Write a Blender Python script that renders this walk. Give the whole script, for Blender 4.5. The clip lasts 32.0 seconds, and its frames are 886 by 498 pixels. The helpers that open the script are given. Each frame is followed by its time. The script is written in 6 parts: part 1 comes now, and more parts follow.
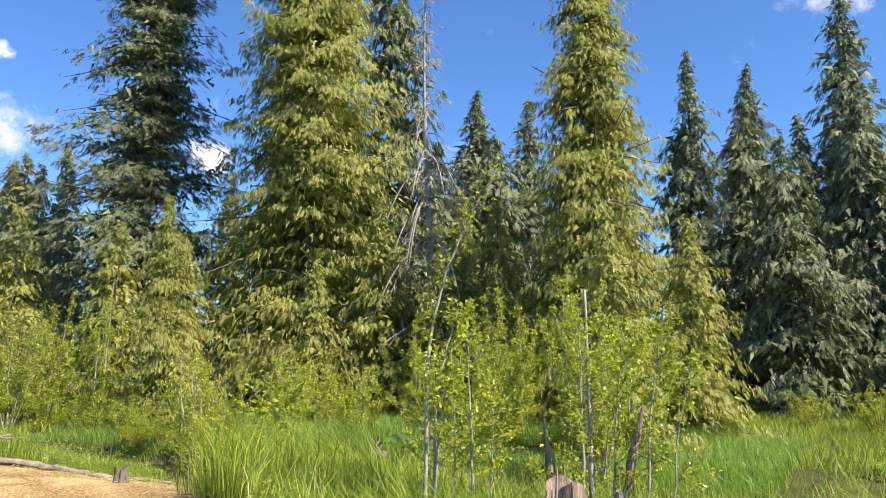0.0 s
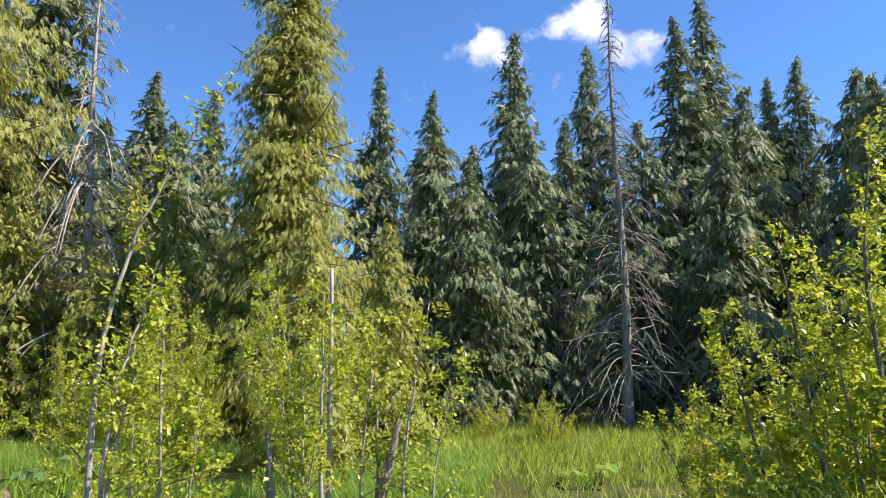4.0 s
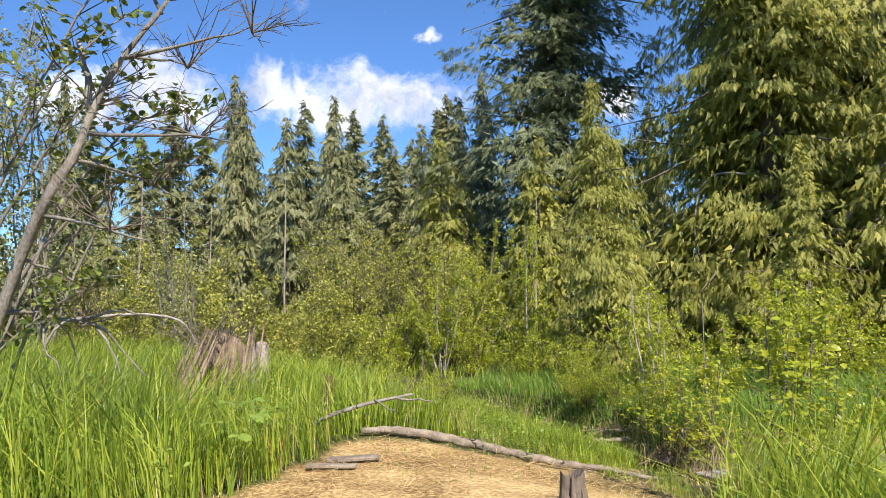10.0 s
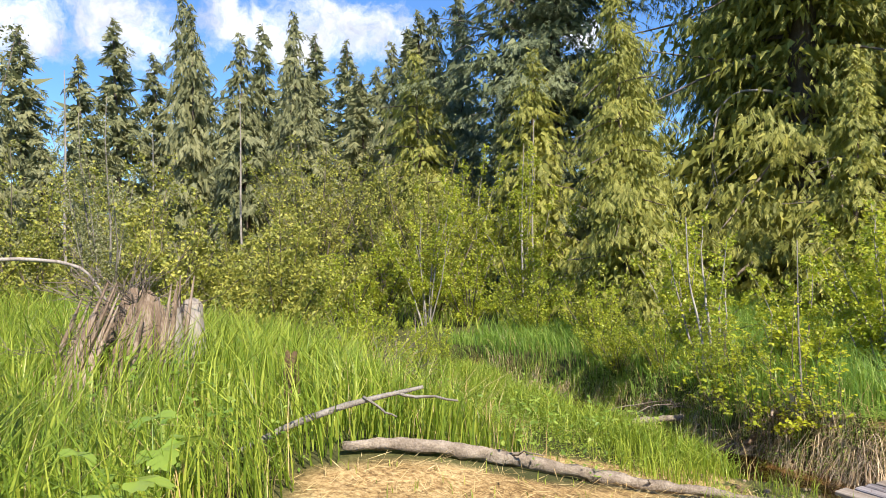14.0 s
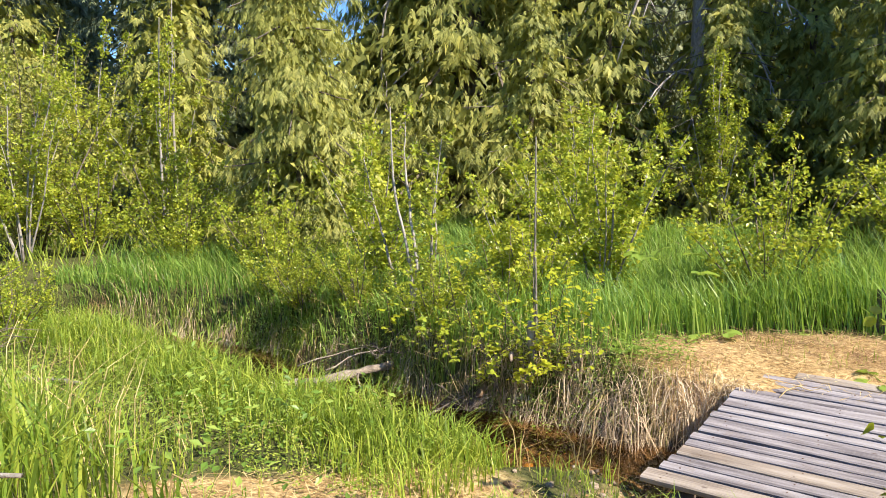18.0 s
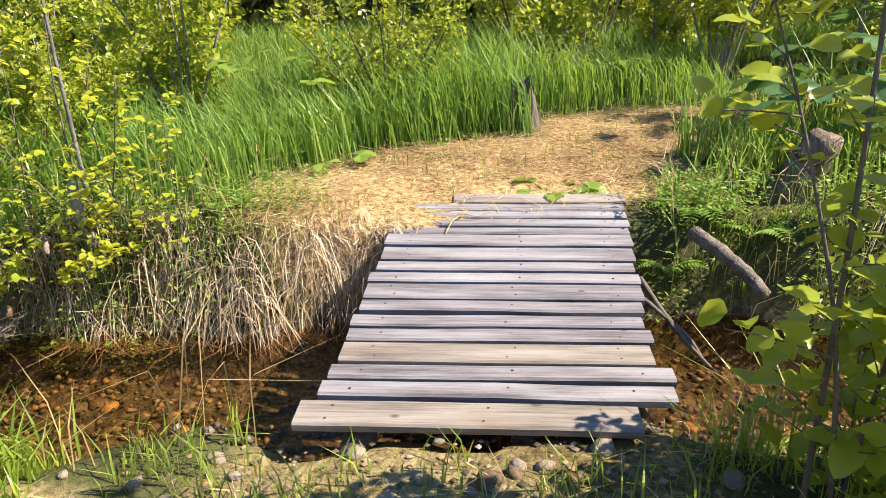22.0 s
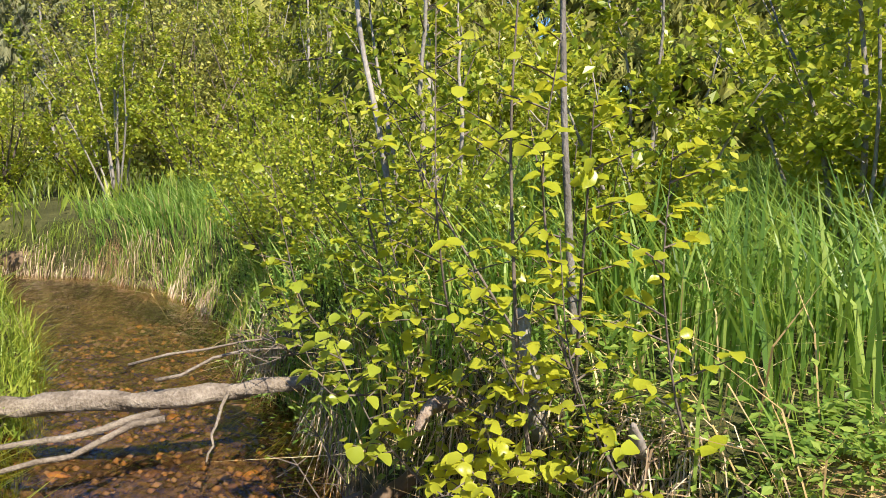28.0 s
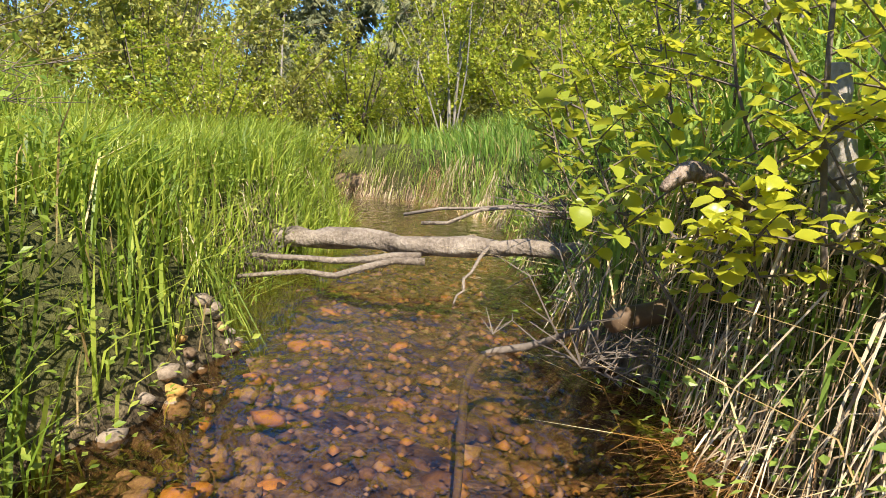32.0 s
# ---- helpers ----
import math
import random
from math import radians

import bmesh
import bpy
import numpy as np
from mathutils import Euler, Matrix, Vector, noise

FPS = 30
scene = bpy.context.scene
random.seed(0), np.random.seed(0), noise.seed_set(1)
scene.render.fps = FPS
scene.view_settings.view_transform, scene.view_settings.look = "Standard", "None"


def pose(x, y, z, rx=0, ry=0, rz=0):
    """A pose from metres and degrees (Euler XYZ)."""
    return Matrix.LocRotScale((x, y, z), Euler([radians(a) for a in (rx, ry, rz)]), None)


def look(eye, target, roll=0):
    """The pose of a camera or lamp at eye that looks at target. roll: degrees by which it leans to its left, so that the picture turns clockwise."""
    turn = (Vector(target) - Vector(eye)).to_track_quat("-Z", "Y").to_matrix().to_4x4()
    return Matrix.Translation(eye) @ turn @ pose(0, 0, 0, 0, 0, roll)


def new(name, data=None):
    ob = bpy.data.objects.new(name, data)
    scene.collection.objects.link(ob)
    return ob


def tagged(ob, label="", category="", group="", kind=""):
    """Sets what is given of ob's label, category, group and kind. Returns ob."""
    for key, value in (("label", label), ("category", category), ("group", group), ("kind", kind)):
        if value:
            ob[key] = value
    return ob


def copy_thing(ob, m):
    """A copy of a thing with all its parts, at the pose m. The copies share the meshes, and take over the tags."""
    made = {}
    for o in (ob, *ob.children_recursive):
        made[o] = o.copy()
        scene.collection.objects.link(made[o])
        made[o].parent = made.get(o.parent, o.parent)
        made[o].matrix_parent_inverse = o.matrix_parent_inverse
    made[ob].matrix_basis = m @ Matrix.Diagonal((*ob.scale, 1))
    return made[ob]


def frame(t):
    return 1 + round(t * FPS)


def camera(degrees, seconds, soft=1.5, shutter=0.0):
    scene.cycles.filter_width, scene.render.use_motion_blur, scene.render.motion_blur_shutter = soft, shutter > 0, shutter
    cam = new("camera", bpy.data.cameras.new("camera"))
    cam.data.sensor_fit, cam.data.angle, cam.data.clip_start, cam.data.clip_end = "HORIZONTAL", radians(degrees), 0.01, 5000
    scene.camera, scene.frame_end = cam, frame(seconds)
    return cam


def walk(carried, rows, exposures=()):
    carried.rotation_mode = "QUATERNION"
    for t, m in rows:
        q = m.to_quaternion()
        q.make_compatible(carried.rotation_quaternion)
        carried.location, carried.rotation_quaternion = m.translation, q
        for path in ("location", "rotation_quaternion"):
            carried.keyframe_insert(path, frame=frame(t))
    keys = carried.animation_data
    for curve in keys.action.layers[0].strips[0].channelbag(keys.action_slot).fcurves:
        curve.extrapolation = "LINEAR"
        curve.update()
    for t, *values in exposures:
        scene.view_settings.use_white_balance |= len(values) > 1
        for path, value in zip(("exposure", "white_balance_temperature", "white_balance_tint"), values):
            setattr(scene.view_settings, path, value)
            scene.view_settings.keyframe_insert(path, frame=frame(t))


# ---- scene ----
cam = camera(62.1, 32.0, 0.9)
PATH = [
    (0, (9.701, -8.822, 2.103), (8.668, -7.135, 2.395), -0.1),
    (0.5, (9.585, -8.65, 2.119), (8.792, -6.838, 2.417), 0.7),
    (1, (9.413, -8.415, 2.113), (8.805, -6.536, 2.43), 0.6),
    (1.5, (9.257, -8.21, 2.11), (8.786, -6.294, 2.442), 0.6),
    (2, (9.086, -8.096, 2.125), (8.723, -6.16, 2.472), 0.5),
    (2.5, (8.944, -8.014, 2.148), (8.664, -6.065, 2.5), 0.3),
    (4.5, (8.357, -7.006, 1.931), (8.153, -5.043, 2.253), -0.1),
    (5, (8.155, -6.763, 1.904), (7.906, -4.803, 2.216), 0.2),
    (5.5, (7.921, -6.593, 1.902), (7.587, -4.645, 2.207), 0.1),
    (6, (7.631, -6.438, 1.907), (7.08, -4.537, 2.195), -0.7),
    (6.5, (7.329, -6.32, 1.938), (6.439, -4.548, 2.197), -1.6),
    (7, (7.041, -6.268, 1.955), (5.745, -4.761, 2.175), -2.5),
    (7.5, (6.702, -6.165, 1.985), (5.118, -4.961, 2.18), -2.9),
    (8, (6.322, -6.037, 1.99), (4.609, -5.02, 2.159), -2.6),
    (8.5, (6.004, -5.87, 1.964), (4.24, -4.941, 2.123), -2.1),
    (9, (5.703, -5.773, 1.983), (3.923, -4.877, 2.145), -1.7),
    (9.5, (5.412, -5.687, 2.003), (3.631, -4.79, 2.161), -1.8),
    (10, (5.107, -5.595, 1.901), (3.326, -4.697, 2.044), -1.6),
    (10.5, (4.734, -5.552, 1.819), (2.95, -4.656, 1.943), -1.5),
    (11, (4.332, -5.452, 1.773), (2.541, -4.567, 1.869), -1.3),
    (11.5, (3.92, -5.292, 1.757), (2.122, -4.417, 1.82), -1.6),
    (12, (3.55, -5.198, 1.818), (1.75, -4.326, 1.843), -2.2),
    (12.5, (3.235, -5.062, 1.867), (1.442, -4.175, 1.86), -2.5),
    (13, (2.951, -4.939, 1.916), (1.17, -4.029, 1.892), -2.4),
    (13.5, (2.658, -4.818, 1.967), (0.893, -3.878, 1.937), -2.0),
    (15.5, (1.388, -4.225, 1.822), (-0.203, -3.015, 1.744), -1.9),
    (16, (1.088, -4.053, 1.821), (-0.413, -2.736, 1.707), -2.0),
    (16.5, (0.813, -3.84, 1.806), (-0.583, -2.417, 1.646), -1.5),
    (17, (0.58, -3.627, 1.808), (-0.715, -2.118, 1.592), -0.9),
    (17.5, (0.368, -3.472, 1.798), (-0.827, -1.89, 1.535), -0.4),
    (18, (0.214, -3.225, 1.739), (-0.877, -1.573, 1.459), -0.5),
    (18.5, (0.102, -2.955, 1.71), (-0.904, -1.252, 1.415), -0.7),
    (19, (-0.015, -2.729, 1.617), (-0.713, -0.865, 1.419), -0.4),
    (19.5, (-0.123, -2.455, 1.544), (-0.667, -0.569, 1.158), -2.9),
    (20, (-0.175, -2.2, 1.499), (-0.662, -0.34, 0.947), -3.4),
    (20.5, (-0.248, -2.041, 1.458), (-0.638, -0.194, 0.8), -3.0),
    (21, (-0.328, -1.906, 1.439), (-0.605, -0.056, 0.731), -2.8),
    (21.5, (-0.362, -1.723, 1.383), (-0.546, 0.128, 0.648), -2.3),
    (22, (-0.388, -1.469, 1.341), (-0.472, 0.386, 0.597), -1.5),
    (22.5, (-0.438, -1.254, 1.281), (-0.415, 0.6, 0.533), -0.7),
    (23, (-0.499, -1.019, 1.222), (-0.384, 0.831, 0.472), -0.1),
    (23.5, (-0.51, -0.786, 1.135), (-0.306, 1.058, 0.388), 0.2),
    (24, (-0.538, -0.563, 1.098), (-0.277, 1.276, 0.358), 0.5),
    (24.5, (-0.578, -0.331, 1.054), (-0.309, 1.518, 0.34), 1.1),
    (26.5, (-0.633, 0.523, 0.829), (-1.319, 2.342, 0.358), 0.9),
    (27, (-0.713, 0.651, 0.869), (-1.803, 2.259, 0.393), -0.0),
    (27.5, (-0.824, 0.745, 0.818), (-2.262, 2.076, 0.418), -1.6),
    (28, (-0.889, 0.845, 0.814), (-2.567, 1.881, 0.482), -2.5),
    (28.5, (-0.889, 0.899, 0.785), (-2.704, 1.695, 0.513), -2.8),
    (29, (-0.893, 0.897, 0.723), (-2.775, 1.531, 0.485), -2.1),
    (29.5, (-0.935, 0.921, 0.618), (-2.842, 1.465, 0.36), -1.4),
    (30, (-0.99, 0.981, 0.394), (-2.906, 1.472, 0.099), -1.0),
    (30.5, (-1.048, 1.039, 0.232), (-2.972, 1.49, -0.075), -0.5),
    (31, (-1.105, 1.15, 0.199), (-3.043, 1.54, -0.108), 0.2),
    (31.5, (-1.1, 1.148, 0.211), (-3.054, 1.46, -0.076), 1.4),
    (32, (-1.053, 1.117, 0.149), (-3.02, 1.33, -0.14), 1.5),
]
EXPOSURE = [(0, 1.08), (6, 1.12), (9, 0.87), (13, 0.94), (17, 1.18), (21, 1.26), (24, 1.16), (27, 0.92), (32, 1.06)]
walk(cam, [(t, look(eye, target, roll)) for t, eye, target, roll in PATH], EXPOSURE)

# ---- light ----
SUN_AZ = radians(-2)      # direction towards the sun, from +x towards +y
SUN_EL = radians(47)
sun_dir = Vector((math.cos(SUN_EL) * math.cos(SUN_AZ), math.cos(SUN_EL) * math.sin(SUN_AZ), math.sin(SUN_EL)))
sun = new("sun", bpy.data.lights.new("sun", "SUN"))
sun.data.energy, sun.data.angle, sun.data.color = 5.0, radians(0.53), (1.0, 0.89, 0.735)
sun.matrix_world = look(sun_dir * 60, (0, 0, 0))


class Nodes:
    """Short hand for node trees."""

    def __init__(self, tree):
        self.t = tree

    def add(self, kind, ins=None, **sets):
        n = self.t.nodes.new("ShaderNode" + kind)
        for k, v in sets.items():
            setattr(n, k, v)
        for k, v in (ins or {}).items():
            if isinstance(v, bpy.types.NodeSocket):
                self.t.links.new(v, n.inputs[k])
            else:
                n.inputs[k].default_value = v
        return n

    def ramp(self, fac, *stops):
        n = self.t.nodes.new("ShaderNodeValToRGB")
        self.t.links.new(fac, n.inputs[0])
        e = n.color_ramp.elements
        while len(e) < len(stops):
            e.new(0.5)
        for el, (p, c) in zip(e, stops):
            el.position, el.color = p, (*c, 1) if len(c) == 3 else c
        return n.outputs[0]

    def noise(self, vec, scale, detail=4, rough=0.55, out="Fac"):
        return self.add("TexNoise", {"Vector": vec, "Scale": scale, "Detail": detail, "Roughness": rough}).outputs[out]

    def math(self, op, a, b=0.0, clamp=False):
        return self.add("Math", {0: a, 1: b}, operation=op, use_clamp=clamp).outputs[0]

    def mix(self, fac, a, b, blend="MIX"):
        n = self.add("MixRGB", {0: fac, 1: a, 2: b}, blend_type=blend)
        return n.outputs[0]


world = bpy.data.worlds.new("world")
scene.world = world
world.use_nodes = True
world.node_tree.nodes.clear()
N = Nodes(world.node_tree)
sky = N.add("TexSky", sky_type="NISHITA", sun_disc=False, sun_elevation=SUN_EL, sun_rotation=radians(90) - SUN_AZ,
            air_density=1.0, dust_density=0.2, ozone_density=1.6)
way = N.add("TexCoord").outputs["Generated"]
# cumulus low in the west and small fair-weather clouds in the north, broken up by noise
CLOUDS = [(-0.911, 0.311, 0.272, 0.12), (-0.880, 0.385, 0.262, 0.105), (-0.937, 0.225, 0.278, 0.085), (-0.959, 0.106, 0.262, 0.13), (-0.968, 0.01, 0.25, 0.10),
          (0.08, 0.896, 0.438, 0.075), (-0.041, 0.91, 0.412, 0.068), (0.155, 0.903, 0.401, 0.06), (-0.737, 0.628, 0.251, 0.05), (-0.86, 0.40, 0.36, 0.03)]
cover = None
warp = N.add("VectorMath", {0: N.noise(way, 9.0, 5, 0.6, "Color"), 1: (0.5, 0.5, 0.5)}, operation="SUBTRACT").outputs[0]
warp = N.add("VectorMath", {0: warp, 1: (0.13, 0.13, 0.10)}, operation="MULTIPLY").outputs[0]
bent = N.add("VectorMath", {0: way, 1: warp}, operation="ADD").outputs[0]
for cx, cy, cz, r in CLOUDS:
    c = Vector((cx, cy, cz)).normalized()
    off = N.add("VectorMath", {0: bent, 1: tuple(c)}, operation="SUBTRACT").outputs[0]
    off = N.add("VectorMath", {0: off, 1: (1, 1, 1.75)}, operation="MULTIPLY").outputs[0]
    d = N.add("VectorMath", {0: off}, operation="LENGTH").outputs["Value"]
    m = N.add("MapRange", {"Value": d, 1: r * 0.35, 2: r, 3: 1.0, 4: 0.0}, clamp=True).outputs[0]
    cover = m if cover is None else N.math("MAXIMUM", cover, m)
soft = N.noise(bent, 17.0, 9, 0.64)
edge = N.math("ADD", cover, N.math("MULTIPLY", N.math("SUBTRACT", soft, 0.5), 2.5))
puff = N.add("MapRange", {"Value": edge, 1: 0.30, 2: 1.30, 3: 0.0, 4: 0.97}, clamp=True, interpolation_type="SMOOTHSTEP").outputs[0]
cloud_col = N.ramp(N.noise(bent, 12.0, 5), (0.34, (4.6, 4.9, 5.8)), (0.62, (10.0, 10.0, 10.3)))
deep = N.mix(1.0, sky.outputs[0], (0.63, 0.95, 1.40, 1), "MULTIPLY")
col = N.mix(puff, deep, cloud_col)
bg = N.add("Background", {"Color": col, "Strength": 0.074})
world.node_tree.links.new(bg.outputs[0], N.add("OutputWorld").inputs[0])


# ---- materials ----
def material(name):
    m = bpy.data.materials.new(name)
    m.use_nodes = True
    m.node_tree.nodes.clear()
    return m, Nodes(m.node_tree)


def finish(m, n, shader, bump=None):
    n.t.links.new(shader, n.add("OutputMaterial").inputs[0])
    return m


def leafy(name, dark, mid, light, through_col, thin=0.35, rough=0.45, patch=0.6, vary=0.62):
    """Foliage: colour from leaf to leaf and from patch to patch, light shining through."""
    m, n = material(name)
    geo = n.add("NewGeometry")
    pos = geo.outputs["Position"]
    isl = geo.outputs["Random Per Island"]
    f = n.math("ADD", n.math("ADD", n.math("MULTIPLY", isl, vary), (0.62 - vary) / 2), n.math("MULTIPLY", n.noise(pos, patch, 3), 0.50))
    col = n.ramp(f, (0.22, dark), (0.52, mid), (0.85, light))
    bs = n.add("BsdfPrincipled", {"Base Color": col, "Roughness": rough, "Specular IOR Level": 0.35})
    tr = n.add("BsdfTranslucent", {"Color": n.mix(0.65, col, (*through_col, 1))})
    mx = n.add("MixShader", {0: thin, 1: bs.outputs[0], 2: tr.outputs[0]})
    return finish(m, n, mx.outputs[0])


def solid(name, stops, scale, rough=0.8, bump=0.3, stretch=(1, 1, 1), fine=8.0, metal=0.0):
    """An opaque rough surface with two scales of variation and relief."""
    m, n = material(name)
    v = n.add("TexCoord").outputs["Object"]
    v = n.add("Mapping", {"Vector": v, "Scale": stretch}).outputs[0]
    big, small = n.noise(v, scale, 5, 0.6), n.noise(v, scale * fine, 4, 0.6)
    rnd = n.add("ObjectInfo").outputs["Random"]
    f = n.math("ADD", n.math("MULTIPLY", big, 0.6), n.math("ADD", n.math("MULTIPLY", small, 0.35), n.math("MULTIPLY", rnd, 0.1)))
    col = n.ramp(f, *stops)
    h = n.math("ADD", big, n.math("MULTIPLY", small, 0.5))
    b = n.add("Bump", {"Height": h, "Strength": bump, "Distance": 0.02})
    bs = n.add("BsdfPrincipled", {"Base Color": col, "Roughness": rough, "Specular IOR Level": 0.25, "Normal": b.outputs[0]})
    return finish(m, n, bs.outputs[0])


M_GRASS = leafy("grass_blades", (0.062, 0.108, 0.015), (0.188, 0.285, 0.034), (0.44, 0.495, 0.08), (0.53, 0.62, 0.055), 0.40, 0.4, 1.3)
M_MEADOW = leafy("meadow_grass", (0.110, 0.175, 0.028), (0.220, 0.315, 0.046), (0.420, 0.470, 0.085), (0.52, 0.60, 0.075), 0.42, 0.45, 1.3)
M_LUSH = leafy("lush_bank_grass", (0.058, 0.118, 0.024), (0.150, 0.275, 0.050), (0.35, 0.455, 0.105), (0.44, 0.62, 0.08), 0.42, 0.38, 1.4)
M_STRAW = leafy("straw", (0.28, 0.185, 0.08), (0.52, 0.38, 0.17), (0.76, 0.61, 0.32), (0.7, 0.55, 0.25), 0.2, 0.6, 2.0)
M_HAY = leafy("brown_hay", (0.15, 0.085, 0.04), (0.33, 0.20, 0.10), (0.54, 0.37, 0.20), (0.45, 0.28, 0.13), 0.18, 0.65, 2.8)
M_DRYROOT = leafy("dry_bank_grass", (0.20, 0.135, 0.085), (0.46, 0.34, 0.215), (0.78, 0.65, 0.46), (0.5, 0.38, 0.24), 0.15, 0.7, 3.5)
M_ALDER = leafy("alder_leaves", (0.094, 0.150, 0.018), (0.258, 0.333, 0.032), (0.50, 0.51, 0.064), (0.68, 0.69, 0.058), 0.42, 0.32, 1.9)
M_YOUNG = leafy("young_leaves", (0.190, 0.265, 0.018), (0.370, 0.430, 0.026), (0.55, 0.545, 0.060), (0.85, 0.80, 0.055), 0.5, 0.3, 1.9)
M_WILLOW = leafy("shrub_leaves", (0.090, 0.115, 0.024), (0.255, 0.285, 0.056), (0.49, 0.475, 0.105), (0.48, 0.45, 0.072), 0.38, 0.45, 0.9)
M_GREYLEAF = leafy("grey_green_leaves", (0.115, 0.135, 0.065), (0.235, 0.255, 0.125), (0.40, 0.41, 0.22), (0.36, 0.38, 0.14), 0.36, 0.5, 0.8)
M_DARKLEAF = leafy("dark_alder_leaves", (0.040, 0.062, 0.016), (0.095, 0.135, 0.030), (0.20, 0.24, 0.05), (0.25, 0.30, 0.05), 0.30, 0.4, 1.6)
M_CEDAR = leafy("cedar_sprays", (0.072, 0.088, 0.022), (0.240, 0.258, 0.058), (0.50, 0.465, 0.120), (0.48, 0.48, 0.085), 0.36, 0.6, 1.0, 0.36)
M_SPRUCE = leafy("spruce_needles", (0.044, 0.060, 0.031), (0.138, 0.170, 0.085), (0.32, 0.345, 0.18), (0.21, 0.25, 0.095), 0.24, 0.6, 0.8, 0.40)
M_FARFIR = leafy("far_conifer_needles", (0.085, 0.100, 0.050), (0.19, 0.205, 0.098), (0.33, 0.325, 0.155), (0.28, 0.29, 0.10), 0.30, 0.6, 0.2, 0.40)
M_PARSNIP = leafy("parsnip_leaves", (0.040, 0.090, 0.032), (0.085, 0.165, 0.055), (0.17, 0.27, 0.09), (0.22, 0.38, 0.07), 0.30, 0.35, 2.5)
M_BROAD = leafy("broad_leaves", (0.080, 0.160, 0.030), (0.180, 0.300, 0.050), (0.36, 0.46, 0.095), (0.50, 0.64, 0.09), 0.42, 0.32, 2.5)
M_BARK = solid("grey_brown_bark", ((0.25, (0.05, 0.037, 0.028)), (0.55, (0.13, 0.10, 0.08)), (0.8, (0.25, 0.21, 0.17))), 6, 0.9, 0.7, (1, 1, 0.25))
M_PALE = solid("pale_alder_bark", ((0.25, (0.085, 0.075, 0.065)), (0.5, (0.27, 0.245, 0.215)), (0.8, (0.50, 0.47, 0.43))), 9, 0.8, 0.5, (1, 1, 0.7))
M_GREYBARK = solid("grey_dead_bark", ((0.25, (0.06, 0.053, 0.046)), (0.5, (0.19, 0.172, 0.15)), (0.8, (0.38, 0.355, 0.32))), 8, 0.9, 0.8, (1, 1, 0.5))
M_SNAG = solid("bleached_dead_wood", ((0.3, (0.095, 0.078, 0.068)), (0.5, (0.27, 0.235, 0.212)), (0.74, (0.50, 0.455, 0.42))), 6, 0.85, 0.6, (1, 1, 0.3))
M_TWIG = solid("dark_twigs", ((0.3, (0.07, 0.055, 0.045)), (0.7, (0.20, 0.165, 0.135))), 9, 0.9, 0.3)
M_DRIFT = solid("weathered_log_wood", ((0.3, (0.06, 0.046, 0.036)), (0.5, (0.205, 0.168, 0.132)), (0.76, (0.42, 0.365, 0.30))), 7, 0.88, 0.9, (1.2, 1.2, 1.2))
M_ROT = solid("rotten_stump_wood", ((0.3, (0.06, 0.04, 0.028)), (0.5, (0.225, 0.165, 0.12)), (0.74, (0.48, 0.40, 0.33))), 6, 0.9, 1.0, (2.2, 2.2, 0.3))


def plank_material(name, stops, streak):
    """Weathered softwood: long grain, checks, warm stains and scattered knots."""
    m, n = material(name)
    v = n.add("TexCoord").outputs["Object"]
    rnd = n.add("ObjectInfo").outputs["Random"]
    v = n.add("VectorMath", {0: v, 1: n.add("CombineXYZ", {0: n.math("MULTIPLY", rnd, 40.0), 1: n.math("MULTIPLY", rnd, 9.0)}).outputs[0]}, operation="ADD").outputs[0]
    wavy = n.add("VectorMath", {0: v, 1: n.add("VectorMath", {0: n.noise(v, 5.0, 2, 0.5, "Color"), 1: (0.0, 0.02, 0.0)}, operation="MULTIPLY").outputs[0]}, operation="ADD").outputs[0]
    grain = n.noise(n.add("Mapping", {"Vector": wavy, "Scale": (1.2, 55, 55)}).outputs[0], 2.2, 6, 0.72)
    broad = n.noise(n.add("Mapping", {"Vector": wavy, "Scale": (1.0, 7, 7)}).outputs[0], 1.6, 4, 0.6)
    f = n.math("ADD", n.math("MULTIPLY", grain, 0.42), n.math("ADD", n.math("MULTIPLY", broad, 0.54), n.math("MULTIPLY", n.math("SUBTRACT", rnd, 0.5), 0.10)))
    col = n.ramp(f, *stops)
    stain = n.add("MapRange", {"Value": n.noise(v, 3.1, 4, 0.65), 1: 0.54, 2: 0.70, 3: 0.0, 4: 0.55}, clamp=True).outputs[0]
    col = n.mix(stain, col, (*streak, 1))
    kd = n.add("TexVoronoi", {"Vector": n.add("Mapping", {"Vector": v, "Scale": (0.62, 1.0, 1.0)}).outputs[0], "Scale": 6.0}).outputs["Distance"]
    knot = n.add("MapRange", {"Value": kd, 1: 0.085, 2: 0.045, 3: 0.0, 4: 0.75}, clamp=True).outputs[0]
    col = n.mix(knot, col, (0.07, 0.045, 0.035, 1))
    b = n.add("Bump", {"Height": n.math("ADD", grain, n.math("MULTIPLY", broad, 0.4)), "Strength": 0.38, "Distance": 0.006})
    return finish(m, n, n.add("BsdfPrincipled", {"Base Color": col, "Roughness": 0.78, "Specular IOR Level": 0.3, "Normal": b.outputs[0]}).outputs[0])


